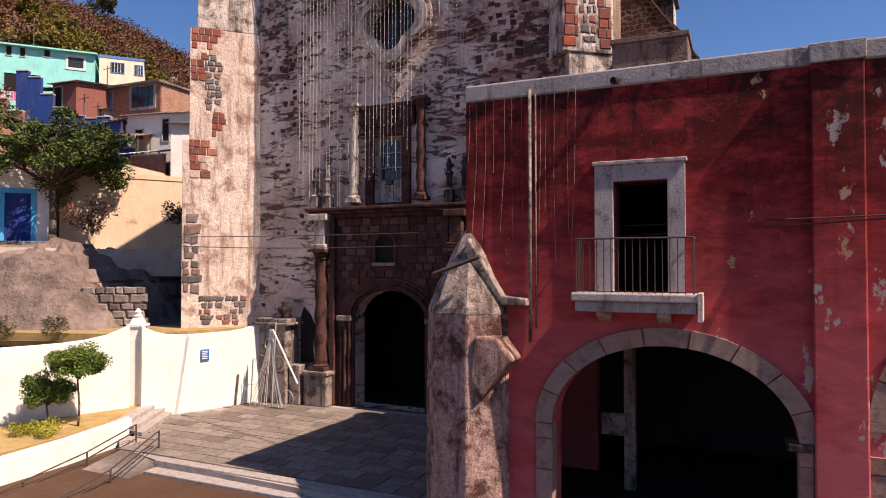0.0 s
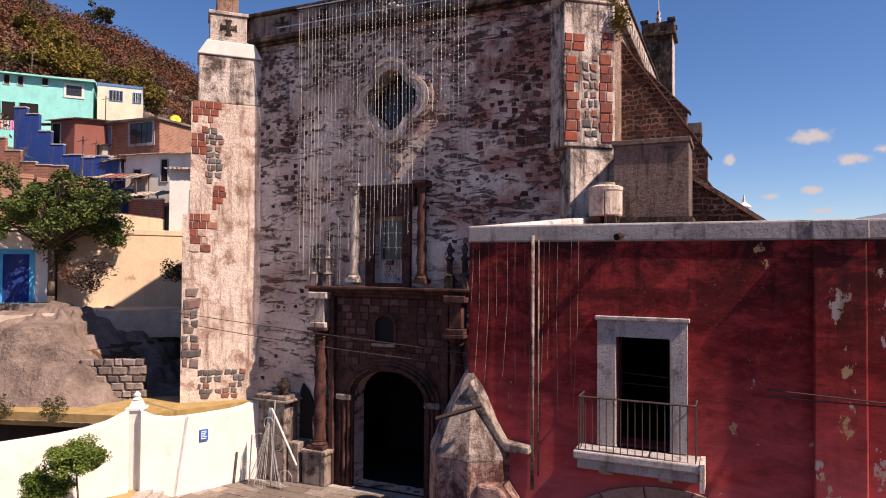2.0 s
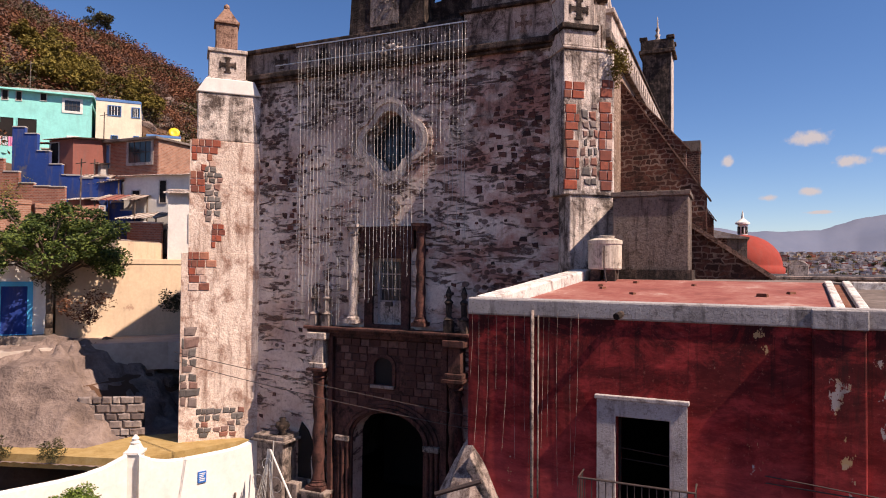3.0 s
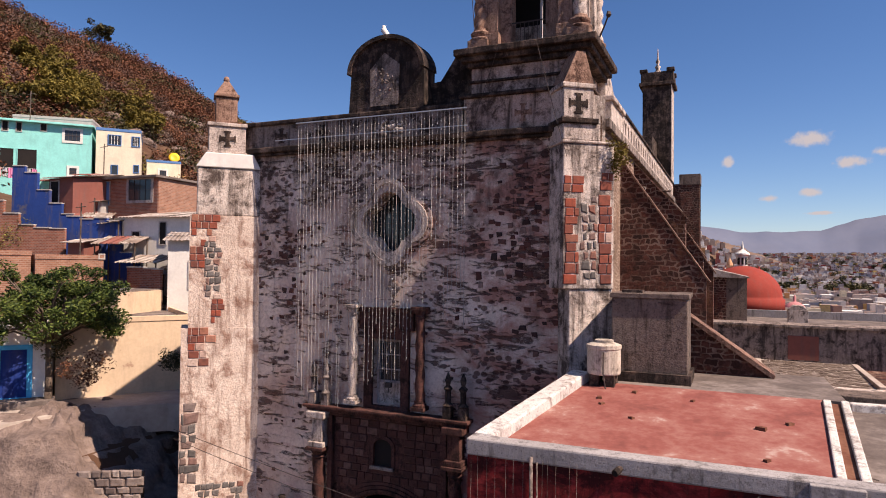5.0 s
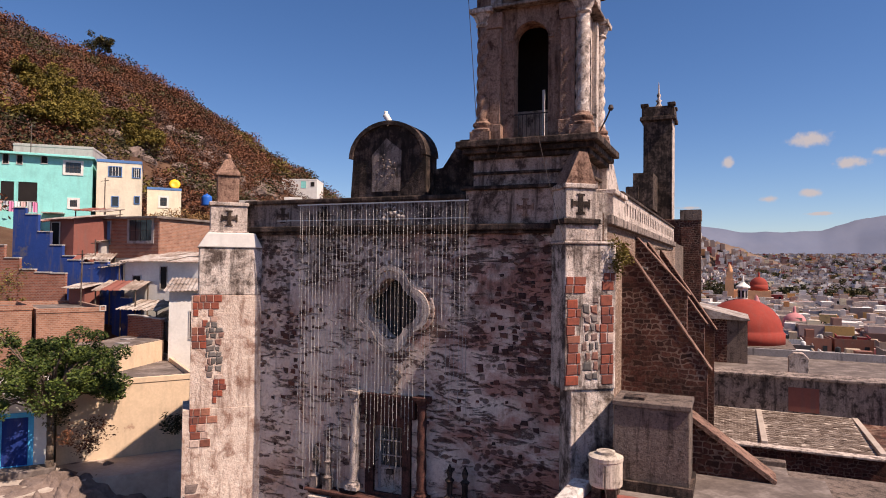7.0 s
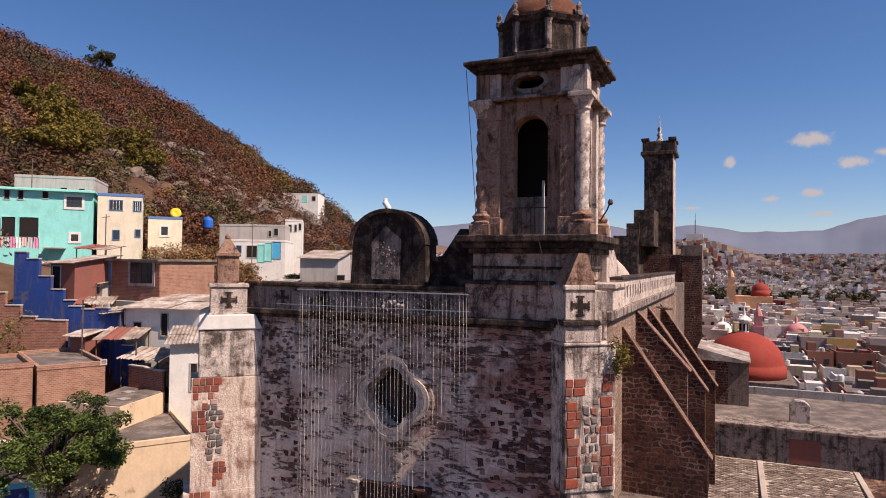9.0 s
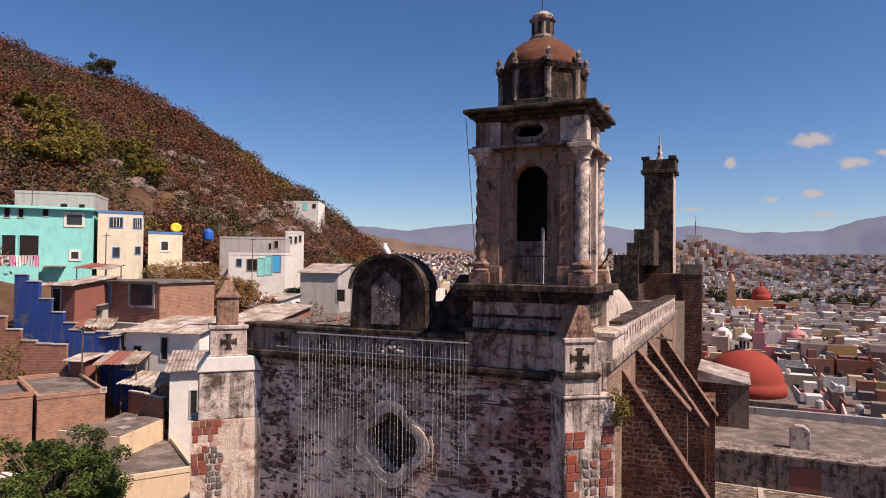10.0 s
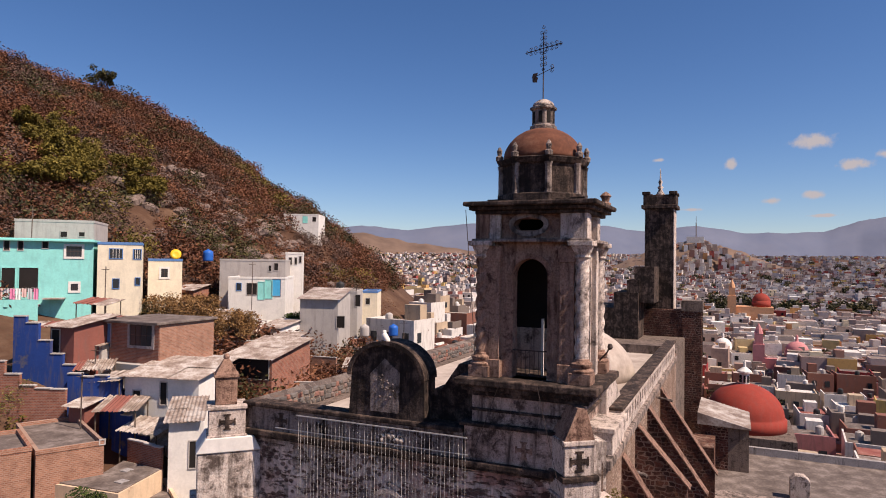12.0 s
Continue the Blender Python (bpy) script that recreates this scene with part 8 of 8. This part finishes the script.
for k in range(NS):
    x = -15.25 + 7.1 * k / (NS - 1) + rs.uniform(-0.03, 0.03)
    f = k / (NS - 1)
    end = 7.4 + rs.uniform(-0.2, 1.2) if f < 0.3 else (8.2 + rs.uniform(0, 3.0) if f < 0.7 else 11.6 + rs.uniform(-1.2, 2.4))
    y = FY - 0.40
    s = part("strand", Geo().tube([(x, y, 18.22), (x + rs.uniform(-0.02, 0.02), y + 0.02, (18.2 + end) / 2), (x + rs.uniform(-0.03, 0.03), y - rs.uniform(0, 0.03), end)], 0.0075, 3), CABLE, curtain)
    g = Geo()
    z = 18.1 - rs.uniform(0, 0.3)
    while z > end:
        g.lathe([(0.004, -0.022), (0.014, 0), (0.004, 0.022)], 4, Matrix.Translation((x + 0.008, y, z)))
        z -= rs.uniform(0.28, 0.4)
    tagged(part("bulb_string", plain(g, "bulb_string"), BULB, s), kind="stuff")
strings = thing("light_strings", "limp unlit string lights hung down the red wall", "string lights", (-4, RY - 0.08, 8.7))
for k in range(13):
    x = -4.75 + 0.19 * k + rs.uniform(-0.05, 0.05)
    end = rs.uniform(5.2, 7.6)
    part("strand", Geo().tube([(x, RY - 0.05, 8.75), (x - 0.03 * k / 13, RY - 0.04, (8.75 + end) / 2), (x + rs.uniform(-0.12, 0.02), RY - 0.04, end)], 0.0035, 3), STONE_GREY, strings)


def wire(name, label, a, b, sag, rad=0.012):
    A, B = Vector(a), Vector(b)
    pts = [A.lerp(B, k / 16) - Vector((0, 0, sag * (1 - (2 * k / 16 - 1) ** 2))) for k in range(17)]
    solid(name, Geo().tube(pts, rad, 4), IRON, label, "cable", "overhead cables")


wire("overhead_cable", "thin dark cable strung across the front", (-19.4, 18.0, 6.25), (9.0, 9.8, 6.05), 0.15)
wire("overhead_cable", "thin dark cable strung across the front", (-19.4, 18.0, 5.9), (9.0, 9.8, 6.3), 0.4)
wire("overhead_cable", "sagging cable down the tower base", (-5.6, FY - 0.5, 20.3), (-4.4, 19.3, 16.2), 0.1)
wire("overhead_cable", "cable from the tower to the stair housing", (-6.9, FY - 0.5, 20.3), (-8.0, FY - 0.2, 17.6), 0.05)
wire("overhead_cable", "cable hanging beside the belfry", (-8.35, 20.2, 26.2), (-8.0, 20.4, 21.0), -0.1)
wire("roof_cable", "black cable lying over the roof", (-3.2, 18.0, 8.75), (2.9, 13.6, 8.76), 0.0, 0.018)
wire("roof_cable", "black cable lying over the roof", (-2.6, 18.6, 8.75), (3.2, 17.4, 8.76), 0.0, 0.018)
wire("roof_cable", "dark hose lying on the roof", (-3.3, 13.2, 8.75), (-2.6, 17.8, 8.75), 0.0, 0.025)

r = random.Random(58)
g = Leafage()
for k in range(18):
    leaves(g, (-3.15 + r.uniform(-0.15, 0.45), 20.75 + r.uniform(-0.35, 0.3), 16.3 + r.uniform(-0.55, 0.55)), (0.22, 0.2, 0.24), 70, 0.05, r)
tagged(finish(new("wall_plant", plain(g, "wall_plant")), LEAF_H), "tuft of yellow-green weeds rooted in the corner pier", "plant")
# ---- masonry pieces ----
stone_me = [block_mesh("stone", 1, 1, 1, 0.17, 0.17, s) for s in range(21, 27)]
brick_me = [block_mesh("brick", 1, 1, 1, 0.06, 0.03, s) for s in range(31, 34)]
BSTONE = m_piece("dark_rubble", [(0.0, (0.03, 0.018, 0.016)), (0.45, (0.09, 0.034, 0.028)), (0.8, (0.15, 0.055, 0.04)), (1.0, (0.34, 0.25, 0.21))])
GSTONE = m_piece("grey_rubble", [(0.0, (0.09, 0.08, 0.075)), (0.6, (0.17, 0.15, 0.14)), (1.0, (0.26, 0.11, 0.08))])
RBRICK = m_piece("old_red_brick", [(0.0, (0.30, 0.07, 0.04)), (0.4, (0.24, 0.075, 0.05)), (0.7, (0.14, 0.045, 0.035)), (0.88, (0.34, 0.14, 0.09)), (1.0, (0.60, 0.48, 0.41))], (0.07, 0.035, 0.03))
BLOCKS = m_piece("portal_ashlar", [(0.0, (0.065, 0.027, 0.022)), (0.5, (0.10, 0.040, 0.032)), (1.0, (0.16, 0.085, 0.07))], (0.025, 0.013, 0.011))
for m in stone_me:
    m.materials.append(BSTONE)
grey_me = [m.copy() for m in stone_me]
for m in grey_me:
    m.materials.clear()
    m.materials.append(GSTONE)
r = random.Random(99)


def stones(n, cx, cz, sx, sz, size, base=Matrix.Translation((0, FY, 0)), parent=None, meshes=None, mat=None):
    """Loose stones showing through the plaster round (cx, cz), kept apart from one another."""
    done, tries = [], 0
    while len(done) < n and tries < n * 60:
        tries += 1
        x, z = r.gauss(cx, sx), r.gauss(cz, sz)
        s = size * r.uniform(0.45, 1.05)
        if any(abs(x - a) < (s + c) * 0.58 and abs(z - b) < (s + c) * 0.45 for a, b, c in done):
            continue
        done.append((x, z, s))
        piece("stone", r.choice(meshes or stone_me), mat or BSTONE, parent or front, base @ Matrix.Translation((x, 0.0, z)) @ Matrix.Rotation(r.uniform(-0.15, 0.15), 4, "Y") @ Matrix.Diagonal((s, 0.075, s * r.uniform(0.6, 0.9), 1)))


stones(30, -15.6, 13.6, 0.75, 0.35, 0.27)
stones(34, -15.55, 12.3, 0.3, 0.8, 0.25)
stones(20, -14.6, 10.5, 1.2, 0.6, 0.24)
stones(46, -6.3, 13.6, 0.7, 0.7, 0.28)
stones(30, -6.1, 15.4, 0.7, 0.5, 0.22)
stones(26, -6.3, 11.4, 0.9, 1.2, 0.28)
stones(24, -8.0, 10.0, 0.9, 1.3, 0.22)
stones(16, -15.5, 5.5, 0.9, 2.0, 0.2)



def patch(rows, u0, u1, z0, h, l, base, parent, meshes, mat, ragged=0.3, gap=0.9, proud=0.07):
    z = z0
    for k in range(rows):
        hh = h * r.uniform(0.8, 1.2)
        u = u0 + r.uniform(-ragged, ragged)
        e = u1
        while u < e:
            ll = l * r.uniform(0.6, 1.35)
            if u + ll > u1:
                ll = u1 - u
            if ll < 0.08:
                break
            if r.random() < 0.14:
                u += ll
                continue
            piece(meshes[0].name.split(".")[0], r.choice(meshes), mat, parent, base @ Matrix.Translation((u + ll / 2, 0, z + hh / 2)) @ Matrix.Diagonal((ll * gap, proud, hh * gap, 1)))
            u += ll
        z += hh


# fieldstones of the roof parapet
PM2 = Matrix.Translation((-17.7, 0, 0)) @ Matrix.Rotation(radians(90), 4, "Z")
for row, z in enumerate((17.62, 17.88, 18.13)):
    y = 21.2 + r.uniform(0, 0.3)
    while y < 46:
        l = r.uniform(0.25, 0.55)
        piece("stone", r.choice(grey_me), GSTONE, rub, PM2 @ Matrix.Translation((y + l / 2, 0.01, z + r.uniform(0.05, 0.14))) @ Matrix.Diagonal((l * 0.9, 0.14, r.uniform(0.17, 0.25), 1)))
        y += l
# pier faces: u is measured along the face from the church wall outward
def pl(off):
    return LM @ Matrix.Translation((0, off, 0)) @ Matrix.Diagonal((1, -1, 1, 1))
patch(4, 1.45, 2.45, 13.55, 0.27, 0.32, pl(-0.02), pier_l, brick_me, RBRICK, 0.15)
patch(4, 1.9, 2.48, 12.5, 0.27, 0.3, pl(-0.02), pier_l, brick_me, RBRICK, 0.08)
patch(9, 1.35, 1.95, 11.3, 0.25, 0.26, pl(-0.02), pier_l, grey_me, GSTONE, 0.12)
patch(5, 1.2, 1.65, 10.3, 0.22, 0.26, pl(-0.02), pier_l, brick_me, RBRICK, 0.1)
patch(5, 1.7, 2.5, 8.6, 0.27, 0.34, pl(0.0), pier_l, brick_me, RBRICK, 0.3)
patch(4, 2.1, 2.7, 5.6, 0.4, 0.4, pl(0.0), pier_l, grey_me, GSTONE, 0.1)
patch(5, 2.0, 2.72, 4.0, 0.36, 0.42, pl(0.0), pier_l, grey_me, GSTONE, 0.1)
patch(5, 0.4, 2.1, 2.75, 0.24, 0.3, pl(0.0), pier_l, grey_me, GSTONE, 0.25)
# sunlit end of the other pier
patch(2, 0.0, 0.75, 15.1, 0.3, 0.42, RM, pier_r, brick_me, RBRICK, 0.05)
patch(9, 0.05, 0.55, 12.15, 0.31, 0.42, RM, pier_r, brick_me, RBRICK, 0.06)
patch(9, 1.25, 1.72, 12.15, 0.33, 0.4, RM, pier_r, brick_me, RBRICK, 0.05)
patch(9, 0.62, 1.2, 12.3, 0.3, 0.28, RM, pier_r, grey_me, GSTONE, 0.08, 0.8)
patch(2, 1.3, 1.75, 15.2, 0.32, 0.4, RM, pier_r, brick_me, RBRICK, 0.05)
# portal ashlar
pw = bpy.data.objects["portal_wall"]
ash_me = [block_mesh("block", 1, 1, 1, 0.05, 0.02, s) for s in range(41, 44)]
z = 4.4
row = 0
while z < 6.9:
    u = -13.5 + (0.2 if row % 2 else 0)
    while u < -9.15:
        l = r.uniform(0.3, 0.5)
        cx, cz = u + l / 2, z + 0.14
        clear = abs(cx + 11.44) > 0.75 or not 5.0 < cz < 6.5
        if clear and ((cx + 11.29) / 2.15) ** 2 + ((cz - 3.2) / 1.5) ** 2 > 1.15:
            piece("block", r.choice(ash_me), BLOCKS, pw, Matrix.Translation((cx, PY, cz)) @ Matrix.Diagonal((l * 0.93, 0.07 + r.choice((0, 0, 0, 0.05)), 0.25, 1)))
        u += l
    z += 0.28
    row += 1
# paving slabs
slab_me = []
for s in range(3):
    q = random.Random(s + 70)
    slab_me.append(Geo().box(-0.5, 0.5, -0.5, 0.5, -1, 0, None).box(-0.485, 0.485, -0.485, 0.485, 0, 0.35).mesh("slab"))
SLAB = m_piece("paving_slab", [(0.0, (0.15, 0.118, 0.10)), (0.5, (0.21, 0.168, 0.142)), (1.0, (0.27, 0.22, 0.188))], (0.06, 0.045, 0.038))
y = 12.7
row = 0
while y < 19.4:
    x = -18.0 + (0.35 if row % 2 else 0) + r.uniform(-0.1, 0.1)
    while x < -6.5:
        l = r.uniform(0.6, 1.0)
        if x > -18.3 + max(0, abs(y - 16.0)) * (0.45 if y > 16 else 0.6):
            piece("slab", r.choice(slab_me), SLAB, court, Matrix.Translation((x + l / 2, y + 0.27, G0 - 0.008 + r.uniform(-0.004, 0.006))) @ Matrix.Rotation(r.uniform(-0.01, 0.01), 4, "Z") @ Matrix.Diagonal((l - 0.02, 0.53, 0.02, 1)))
        x += l
    y += 0.55
    row += 1
